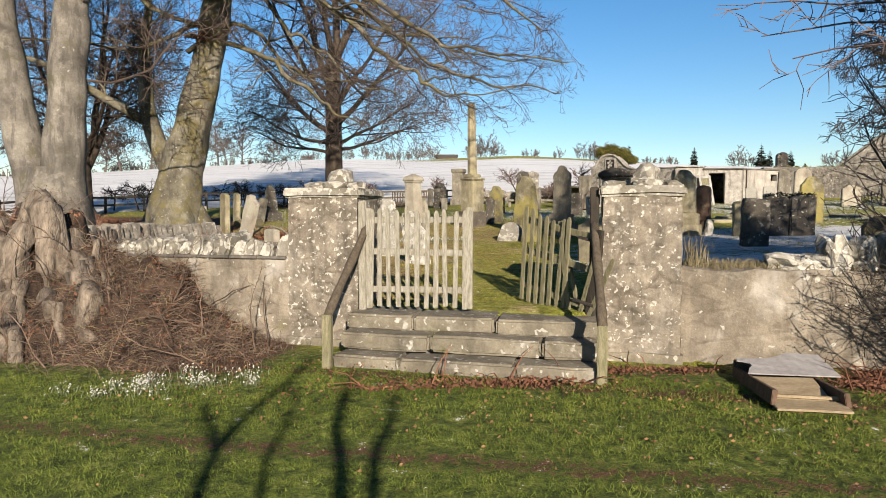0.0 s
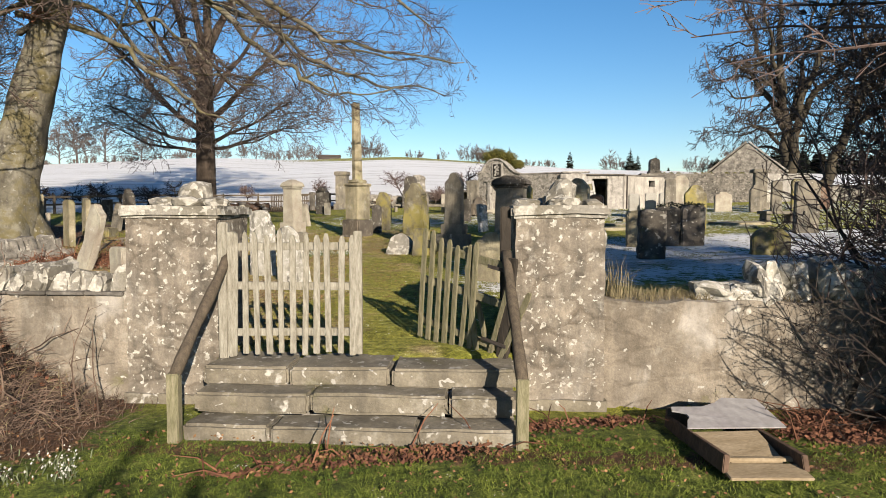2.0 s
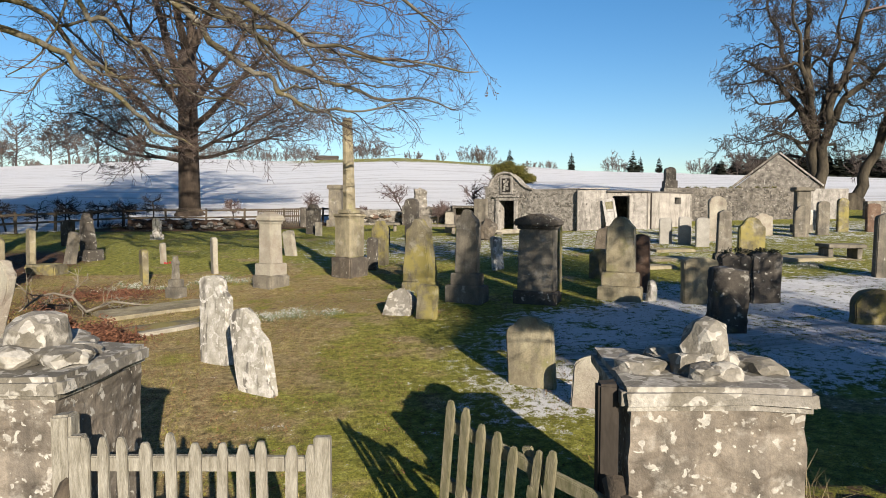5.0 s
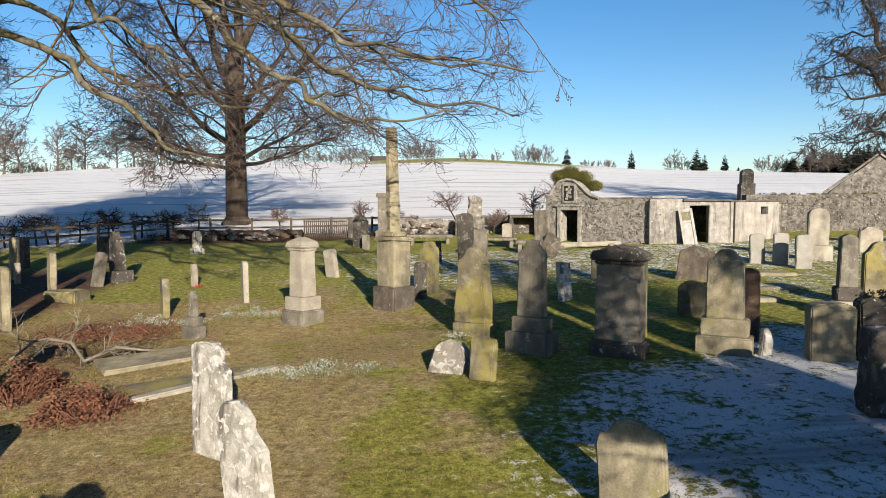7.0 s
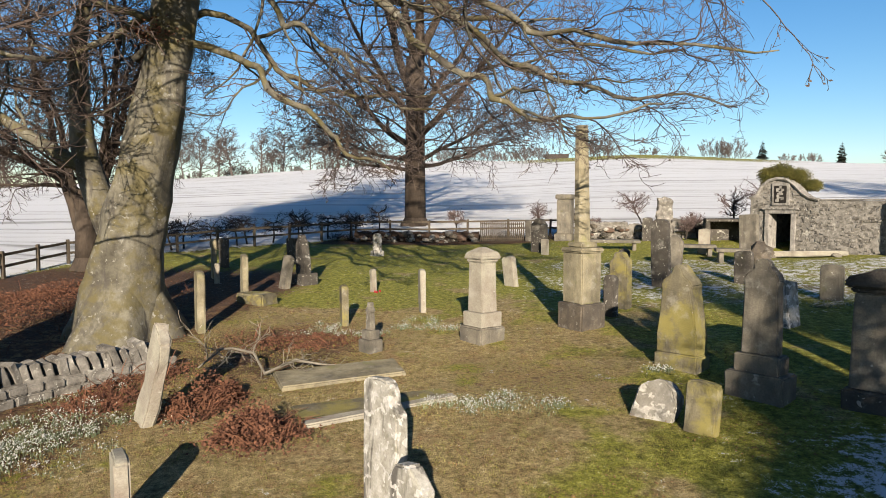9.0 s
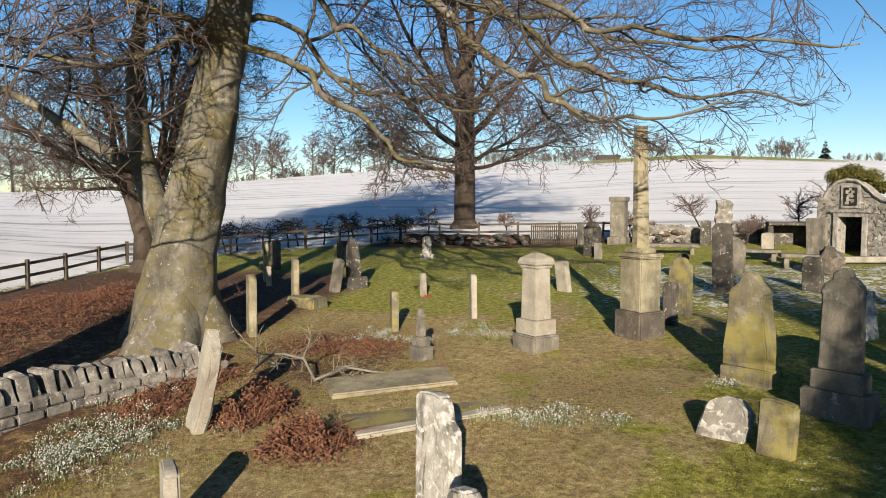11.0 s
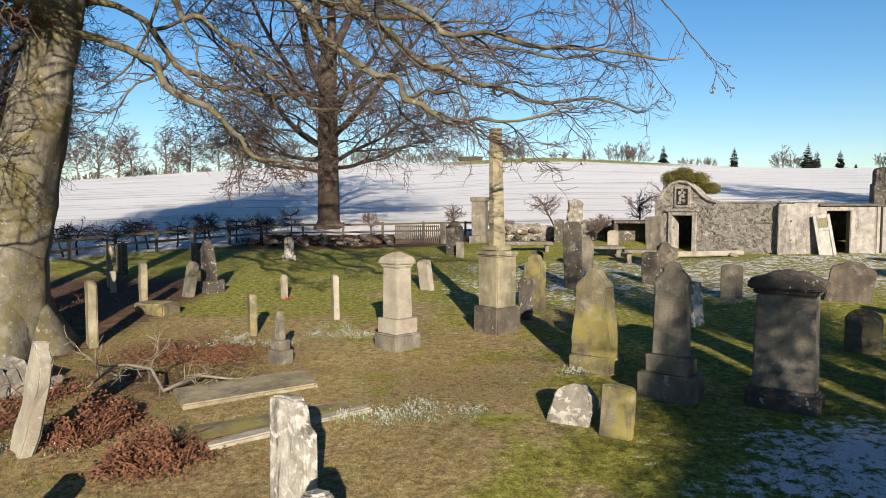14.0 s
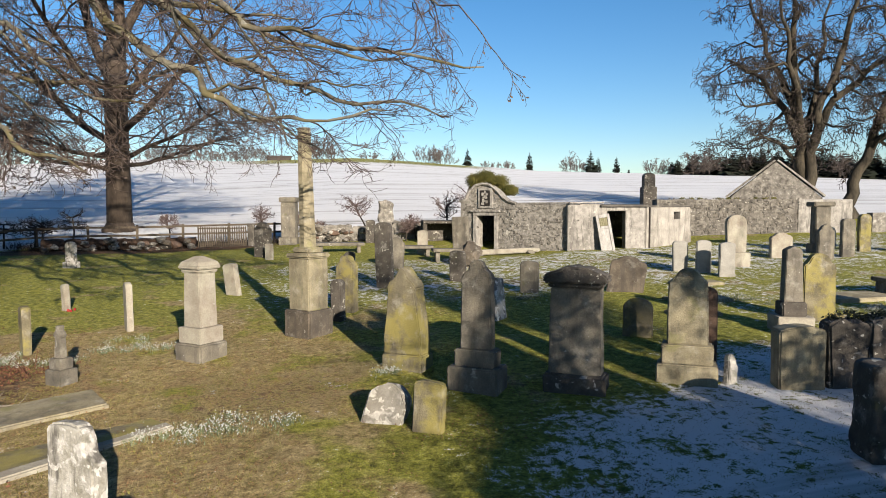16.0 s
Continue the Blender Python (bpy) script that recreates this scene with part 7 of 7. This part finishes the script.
def far_bush(az, dist, height, wide, seed, label, mat=TWIG_FAR):
    """A round leafless bush that branches from the ground."""
    x, y = dist * math.sin(radians(az)), 6 + dist * math.cos(radians(az))
    g = Grower(seed, 0.042, 0.2)
    rnd = random.Random(seed)
    for i in range(min(20, max(8, int(wide * 3)))):
        f = rnd.uniform(-1, 1)
        px, py = x + f * wide * 0.4, y + rnd.uniform(-0.2, 0.2) * wide
        d = Vector((f * 0.5 + rnd.gauss(0, 0.15), rnd.gauss(0, 0.3), 1)).normalized()
        sub, sr = g.limb(Vector((px, py, gz(px, py) - 0.3)), d, 0.05, 0.025, (height + 0.3) * (1 - 0.5 * f * f) * rnd.uniform(0.55, 1.1), 0.0, 0.16, 5)
        g.draw(sub, sr)
        g.sprout(sub, sr, [(6, height * 0.34, 42, 2), (5, height * 0.18, 42, 1)], 0.2, 0.1)
    base = tagged(new("far_bush"), label, "bush", "skyline bushes")
    link("crown", g.crown, mat, base)


rnd = random.Random(77)
for az, h, w in ((-47, 12, 10), (-44.8, 15, 11), (-44.1, 9, 6), (-42.0, 11, 8), (-40.9, 15, 10), (-38.2, 9, 8), (-36, 13, 9), (-35.1, 8, 6), (-31.7, 12, 9), (-29, 9, 6), (-27.6, 12, 8), (-26.6, 10, 6), (-25.2, 12, 8), (-22.9, 11, 7), (-22.2, 6, 5), (-21.0, 12, 7), (-19.5, 9, 7), (-18.1, 13, 8), (-16.9, 8, 6), (-15.6, 11, 7), (-13.4, 6, 5)):
    far_tree(az + rnd.uniform(-0.4, 0.4), rnd.uniform(178, 192), h, w, int(az * 10) + 900, "bare hedgerow tree on the skyline")
for i in range(15):
    far_bush(-47 + 2.6 * i + rnd.uniform(-1.2, 1.2), rnd.uniform(184, 192), rnd.uniform(1.4, 3.6), rnd.uniform(4, 10), 700 + i, "low scrubby bush in the skyline hedgerow")
for az, h, w in ((-9.8, 2.2, 8), (-7.6, 3.4, 8), (-4.6, 3.8, 9), (-2.2, 2.6, 6), (-0.7, 4.0, 6), (0.4, 3.0, 4), (4.4, 4.2, 5), (5.4, 5.4, 6), (6.6, 3.4, 3), (9.4, 1.7, 6), (11.9, 2.3, 2), (14.4, 4.4, 7), (15.9, 4.0, 6), (19.6, 1.6, 4), (21.2, 1.7, 6), (26.7, 4.6, 3.6), (27.4, 3.6, 3), (33.4, 3.6, 4), (34.3, 3.0, 4), (37.2, 4.4, 4)):
    far_bush(az, 188, 1.25 * h, w, int(az * 10) + 2000, "low bare bush on the snowy ridge")


for i in range(8):
    far_bush(-47.5 + 3.7 * i, 191, 1.9, 16, 760 + i, "long low dark hedge on the skyline")


def conifer(az, dist, height, seed, label="dark conifer on the snowy ridge", wide=0.24):
    x, y = dist * math.sin(radians(az)), 6 + dist * math.cos(radians(az))
    z = gz(x, y) - 0.3
    rnd = random.Random(seed)
    mb = MB()
    n = 14
    for j in range(n):
        s = j / n
        r = height * wide * (1 - s) ** 0.8 + 0.15
        for i in range(9):
            a = i * 0.698 + j * 0.5 + rnd.uniform(-0.2, 0.2)
            d = Vector((math.cos(a), math.sin(a), -0.25)) * r * rnd.uniform(0.55, 1.5)
            mb.leaf(Vector((x, y, z + height * (0.08 + 0.9 * s))), d, Vector((-math.sin(a), math.cos(a), rnd.uniform(-0.5, 0.6))), r * 1.0)
    t = MB()
    t.tube([Vector((x, y, z)), Vector((x, y, z + height))], [height * 0.025, 0.03], 5)
    base = tagged(new("conifer"), label, "tree", "skyline conifers")
    link("trunk", t, BARK_DARK, base)
    link("crown", mb, CONIFER, base)


for az, h in ((17.9, 3.8), (23.2, 3.9), (28.3, 4.8), (28.9, 3.4), (30.4, 3.4), (31.4, 0.9)):
    conifer(az, 188, 1.35 * h, int(az * 10))
for i in range(90):
    az = 34.6 + i * 0.33 + rnd.uniform(-0.4, 0.4)
    conifer(az, rnd.uniform(182, 200), rnd.uniform(3.0, 5.4) + 2.2 * smooth01(az, 35, 41), 400 + i, "dark conifer in the far wood", rnd.uniform(0.3, 0.55))
for i in range(9):
    far_tree(35.5 + i * 2.9 + rnd.uniform(-1, 1), 184, rnd.uniform(4.5, 6.5), 5.5, 820 + i, "bare brown tree at the edge of the far wood")
bx, by = 192 * math.sin(radians(1.9)), 6 + 192 * math.cos(radians(1.9))
barn = tagged(new("far_barn"), "long low dark barn on the ridge", "building")
barn.matrix_basis = pose(bx, by, gz(bx, by) - 0.3)
block("wall", 6.6, 4, 0.95, IRON, barn, pose(0, 0, 0), 0, 0, "", 0)
link_bm("roof", slab_bm([(-3.5, 0), (3.5, 0), (3.3, 0.5), (-3.3, 0.5)], 4.4, 0, 0, 0), IRON, barn, m=pose(0, 0, 0.95))

# ---- undergrowth ----



def scatter_stems(name, label, category, n, place, length, mat, seed, flat=0.6, width=0.008, blades=True):
    """Loose stems or blades as one mass; place(rnd) gives the foot of each."""
    rnd = random.Random(seed)
    mb = MB()
    for i in range(n):
        p = place(rnd)
        if p is None:
            continue
        d = Vector((rnd.gauss(0, flat), rnd.gauss(0, flat), 1 if flat < 1 else abs(rnd.gauss(0, 0.6)))).normalized() * length * rnd.uniform(0.5, 1.3)
        side = d.orthogonal().normalized()
        side.rotate(Matrix.Rotation(rnd.uniform(0, 3.14), 3, d.normalized()))
        if blades:
            q = p + d * 0.6
            r = p + d + Vector((rnd.gauss(0, 0.15), rnd.gauss(0, 0.15), -0.15)) * length
            w = side * width * 0.5
            mb.add([tuple(p - w), tuple(p + w), tuple(q + w * 0.8), tuple(q - w * 0.8), tuple(r)], [(0, 1, 2, 3), (3, 2, 4)])
        else:
            mb.leaf(p, d, side, width)
    return tagged(link(name, mb, mat), label, category, kind="stuff")


def on_bank(rnd):
    u, v = rnd.uniform(-8.5, -2.1), rnd.uniform(-2.0, 0.1 if rnd.random() < 0.7 else 1.4)
    if v > 0 and u > -4.8:
        v = -rnd.random() * 1.8
    p = GATE @ Vector((u, v, 0))
    return Vector((p.x, p.y, bank_top(p.x, p.y) - 0.02))


def on_bank_tangle(rnd):
    """Thick tangles of stems with bare earth between, denser towards the steps."""
    p = on_bank(rnd)
    u = (GATE_IN @ p).x
    if noise.noise((p.x * 1.7, p.y * 1.7, p.z * 1.7)) + 0.5 * smooth01(u, -6.0, -4.0) < 0.05 + rnd.uniform(-0.15, 0.15):
        return None
    return p


scatter_stems("dead_bracken", "mat of dead brown stems over the bank", "undergrowth", 24000, on_bank_tangle, 0.3, DEAD, 3, 1.1, 0.006)
scatter_stems("dead_grass", "bleached dead grass and stalks on the bank", "undergrowth", 3600, on_bank, 0.24, DRY_BLADE, 13, 1.0, 0.006)
scatter_stems("dead_leaf_litter", "brown fallen leaves over the bank", "leaves", 11000, on_bank, 0.055, LEAF_BROWN, 4, 1.5, 0.035, False)
g = Grower(33, 0.004, 0.03)
rnd = random.Random(33)
for i in range(60):
    p = on_bank(rnd)
    pts, radii = g.limb(p, Vector((rnd.gauss(0, 0.5), rnd.gauss(0, 0.4), 0.8)).normalized(), 0.011, 0.004, rnd.uniform(0.5, 1.2), -0.5, 0.18, 6)
    g.draw(pts, radii)
    g.sprout(pts, radii, [(6, 0.35, 45, 3)], 0, 0.2)
tagged(link("bramble", g.crown, DEAD), "leggy reddish bramble shoots on the bank", "undergrowth", kind="stuff")


def stump():
    """Weathered root plate of a felled tree: split ridges and twisting roots slanting down the bank."""
    top = tagged(new("old_stump"), "grey-brown weathered stump and roots bedded in the bank", "stump")
    rnd = random.Random(9)
    for i in range(30):
        u, v = rnd.uniform(-7.8, -4.9), rnd.uniform(-0.9, -0.1)
        du, dv = rnd.uniform(0.5, 1.1), -rnd.uniform(0.5, 1.0)
        ln = rnd.uniform(0.6, 1.5)
        w = rnd.choice((0.04, 0.06, 0.1, 0.15, 0.2))
        pts, radii = [], []
        for k in range(13):
            s = k / 12
            q = GATE @ Vector((u + du * s * ln + 0.08 * math.sin(5 * s + i), v + dv * s * ln + 0.06 * math.sin(4 * s + 2 * i), 0))
            pts.append(Vector((q.x, q.y, bank_top(q.x, q.y) - 0.25 * w + 0.05 * math.sin(6.3 * s + i))))
            radii.append(w * (0.55 + 0.45 * math.sin(2.6 * s + 0.4)) * (1 - 0.55 * s))
        mb = MB()
        mb.tube(pts, radii, 12)
        for k, p in enumerate(mb.v):
            d = noise.noise_vector(Vector(p) * 6) * 0.5 * w + noise.noise_vector(Vector(p) * 19) * 0.012
            mb.v[k] = (p[0] + d.x, p[1] + d.y, p[2] + d.z)
        link("root", mb, ROOT, top, smooth=True)


stump()


def on_back_bank(rnd):
    x = rnd.uniform(-9.5, 9.0)
    y = 36.9 + rnd.gauss(0, 0.4) - 0.09 * max(0.0, x)
    return Vector((x, y, gz(x, y) - 0.02))


scatter_stems("back_brush", "dark tangled brush along the back of the yard", "undergrowth", 5200, on_back_bank, 0.42, TWIG_DARK, 35, 0.8, 0.014)


def snowdrops(cx, cy, rx, ry, n, seed):
    """Tufts of leaves with nodding white flowers, crowded in the middle and straggling outwards."""
    rnd = random.Random(seed)
    tufts = [(cx + rnd.gauss(0, rx * 0.55), cy + rnd.gauss(0, ry * 0.55), rnd.uniform(0.5, 1.5)) for i in range(max(4, n // 11))]

    def place(r):
        x, y, w = tufts[r.randrange(len(tufts))]
        x, y = x + r.gauss(0, 0.08 * w), y + r.gauss(0, 0.08 * w)
        return Vector((x, y, gz(x, y)))
    scatter_stems("snowdrop_leaves", "grey-green leaves of snowdrop clumps", "flowers", n * 3, place, 0.085, SNOWDROP_LEAF, seed, 0.4, 0.009)
    mb = MB()
    for i in range(2 * n):
        p = place(rnd) + Vector((0, 0, rnd.uniform(0.04, 0.11)))
        size = rnd.uniform(0.45, 0.95)
        for k in range(3):
            a = k * 2.1 + rnd.random()
            d = Vector((math.cos(a) * 0.6, math.sin(a) * 0.6, -1)).normalized() * 0.028 * size
            mb.leaf(p, d, Vector((-math.sin(a), math.cos(a), 0)), 0.016 * size)
    tagged(link("snowdrops", mb, SNOWDROP), "clumps of white snowdrops in the grass", "flowers", kind="stuff")


snowdrops(-3.2, 4.5, 0.55, 0.26, 156, 1)
snowdrops(-2.45, 4.65, 0.28, 0.24, 54, 2)
snowdrops(-0.3, 14.5, 0.83, 0.24, 252, 3)
snowdrops(-3.9, 18.7, 0.88, 0.60, 180, 4)
snowdrops(-2.2, 18.9, 0.77, 0.60, 180, 5)
snowdrops(-5.6, 13.0, 0.8, 1.3, 800, 6)
snowdrops(2.1, 16.0, 0.24, 0.18, 54, 7)
snowdrops(10.4, 18.9, 1.10, 0.72, 300, 8)
snowdrops(12.6, 16.9, 0.99, 0.60, 240, 9)
snowdrops(6.6, 20.8, 0.88, 0.48, 120, 10)


def leaf_heap(cx, cy, rx, ry, h, n, seed, label):
    rnd = random.Random(seed)
    mb = MB()
    lobes = [(rnd.uniform(-0.7, 0.7), rnd.uniform(-0.7, 0.7), rnd.uniform(0.25, 0.6), rnd.uniform(0.5, 1.1)) for k in range(9)]
    for i in range(n):
        lx, ly, lr, lh = lobes[rnd.randrange(9)] if rnd.random() < 0.75 else (0, 0, 1.3, 0.25)
        fx, fy = rnd.gauss(0, 0.5), rnd.gauss(0, 0.5)
        x, y = cx + rx * (lx + lr * fx), cy + ry * (ly + lr * fy)
        z = gz(x, y) + 0.01 + h * lh * math.exp(-1.2 * (fx * fx + fy * fy)) * rnd.uniform(0.2, 1)
        way = Vector((rnd.gauss(0, 1), rnd.gauss(0, 1), rnd.gauss(0, 0.5))).normalized()
        mb.leaf(Vector((x, y, z)), way * rnd.uniform(0.025, 0.065), way.orthogonal().normalized(), rnd.uniform(0.016, 0.036))
    for i in range(n // 45):
        a, r = rnd.uniform(0, 6.283), math.sqrt(rnd.random())
        x, y = cx + rx * r * math.cos(a), cy + ry * r * math.sin(a)
        d = Vector((rnd.gauss(0, 1), rnd.gauss(0, 1), 0.6)).normalized() * rnd.uniform(0.2, 0.5)
        p = Vector((x, y, gz(x, y)))
        mb.tube([p, p + d * 0.5 + Vector((0, 0, 0.05)), p + d], [0.008, 0.006, 0.003], 3)
    tagged(link("leaf_heap", mb, LEAF_BROWN), label, "leaves", kind="stuff")


leaf_heap(-2.95, 13.3, 0.5, 0.4, 0.48, 5600, 1, "heap of red-brown dead leaves and twigs")
leaf_heap(-4.15, 14.25, 0.4, 0.55, 0.5, 4600, 2, "heap of russet dead leaves against the leaning slab")
leaf_heap(-4.2, 17.9, 1.5, 0.7, 0.03, 2600, 3, "thin spread of russet fallen leaves")
leaf_heap(-5.8, 14.9, 0.6, 1.3, 0.05, 3600, 4, "fallen leaves along the foot of the wall")
leaf_heap(0.2, 4.35, 1.4, 0.16, 0.04, 900, 5, "red-brown fallen leaves at the foot of the steps")
leaf_heap(2.1, 4.75, 0.7, 0.16, 0.05, 500, 6, "fallen leaves at the foot of the pillar")
leaf_heap(4.2, 4.2, 0.7, 0.4, 0.08, 900, 7, "dead leaves and stalks beneath the thicket")
leaf_heap(-5.2, 36.9, 3.2, 0.5, 0.3, 2500, 9, "brown leaf litter and brush along the back bank")
leaf_heap(-11.0, 19.5, 3.4, 4.0, 0.45, 15000, 8, "brown bramble and leaf litter beyond the wall")

# fallen branch
g = Grower(51, 0.006, 0.2)
pts = [Vector((x, y, gz(x, y) + h)) for x, y, h in ((-5.0, 15.6, 0.12), (-4.75, 15.9, 0.34), (-4.45, 15.7, 0.42), (-4.2, 15.9, 0.3), (-3.85, 15.5, 0.1), (-3.5, 15.9, 0.22), (-3.1, 16.0, 0.12), (-2.7, 16.2, 0.03))]
g.draw(pts, [0.014, 0.02, 0.02, 0.024, 0.027, 0.024, 0.018, 0.01], 6)
g.sprout(pts, [0.014, 0.02, 0.02, 0.024, 0.027, 0.024, 0.018, 0.01], [(22, 0.75, 60, 6), (7, 0.3, 50, 3)], 0.35, 0.0)
g2 = g.crown
tagged(link("fallen_branch", g2, PALE_TWIG), "pale crooked fallen branch lying on the grass", "branch")
for i, (x, y) in enumerate(((-3.98, 23.15), (-3.85, 23.2), (-3.9, 23.05))):
    tagged(link_bm("red_posy", boulder(0.055, 0.055, 0.06, i), RED_FLOWER, m=pose(x, y, gz(x, y))), "small bunch of red flowers by a marker", "flowers", "red flowers")


def on_lawn(rnd):
    u, v = rnd.uniform(-5.5, 6.0), -0.9 - 5.2 * rnd.random() ** 1.3
    p = GATE @ Vector((u, v, 0))
    if u < -2.0 and v > -1.9:
        return None
    if abs(u) < 1.45 and v > -1.12:
        return None
    if noise.noise((p.x * 2.2, p.y * 2.2, 7)) < -0.38 or noise.noise((p.x * 7, p.y * 7, 9)) < rnd.uniform(-0.5, 0.1):
        return None
    if abs(v + 3.1 - 0.04 * u) < 0.2 and rnd.random() < 0.8:
        return None
    return Vector((p.x, p.y, gz(p.x, p.y) - 0.005))


scatter_stems("lawn_grass", "bright green rough grass of the verge", "grass", 170000, on_lawn, 0.045, BLADE, 21, 0.75, 0.0042, False)


def on_yard(rnd):
    x, y = rnd.uniform(-6.5, 8.5), 6.4 + 14 * rnd.random() ** 1.4
    q = GATE_IN @ Vector((x, y, 0))
    if q.y < (0.15 if abs(q.x) < 1.4 else 0.62) or noise.noise((x * 1.6, y * 1.6, 2)) < -0.25:
        return None
    if x - 0.35 * (y - 11) > 3.6 and y < 14 and rnd.random() < 0.8:
        return None
    return Vector((x, y, gz(x, y) - 0.004))


scatter_stems("yard_grass", "short olive winter grass of the churchyard", "grass", 170000, on_yard, 0.036, YARD_BLADE, 22, 0.8, 0.0055, False)


def on_straw(rnd):
    p = on_yard(rnd)
    if p is None or rnd.random() > smooth01(2.8 - p.x + 0.2 * (p.y - 14), 0.0, 3.5) * (0.35 + noise.noise((p.x * 0.9, p.y * 0.9, 21)) * 1.5):
        return None
    return p


scatter_stems("straw_grass", "bleached winter grass of the churchyard", "grass", 150000, on_straw, 0.036, YARD_STRAW, 25, 0.9, 0.0055, False)


def on_wall_head(rnd):
    p = GATE @ Vector((rnd.uniform(2.4, 4.6), rnd.uniform(0.12, 0.5), 1.16))
    return p


scatter_stems("wall_grass", "dry grass growing on the wall head", "grass", 2200, on_wall_head, 0.15, DRY_BLADE, 23, 0.5, 0.006)


def by_pillar(rnd):
    return GATE @ Vector((2.42 + abs(rnd.gauss(0, 0.12)), rnd.uniform(0.15, 0.5), 1.16))


scatter_stems("tall_dry_grass", "tall straw-coloured grass beside the pillar", "grass", 90, by_pillar, 0.42, DRY_BLADE, 24, 0.12, 0.006)


def yard_litter(rnd):
    x, y = rnd.uniform(-6.5, 4.0), rnd.uniform(7.5, 21)
    if noise.noise((x * 0.7, y * 0.7, 11)) + 0.6 * noise.noise((x * 2.6, y * 2.6, 5)) < rnd.uniform(-0.1, 0.25):
        return None
    return Vector((x, y, gz(x, y) + 0.012))


scatter_stems("yard_leaves", "scattered brown leaves in the churchyard grass", "leaves", 34000, yard_litter, 0.026, LEAF_LITTER, 31, 1.6, 0.016, False)


def lawn_litter(rnd):
    u, v = rnd.uniform(-3.5, 5.0), -1.0 - abs(rnd.gauss(0, 1.1))
    p = GATE @ Vector((u, v, 0))
    return Vector((p.x, p.y, gz(p.x, p.y) + 0.04))


scatter_stems("verge_leaves", "scattered brown leaves on the verge", "leaves", 1100, lawn_litter, 0.035, LEAF_LITTER, 32, 1.6, 0.022, False)
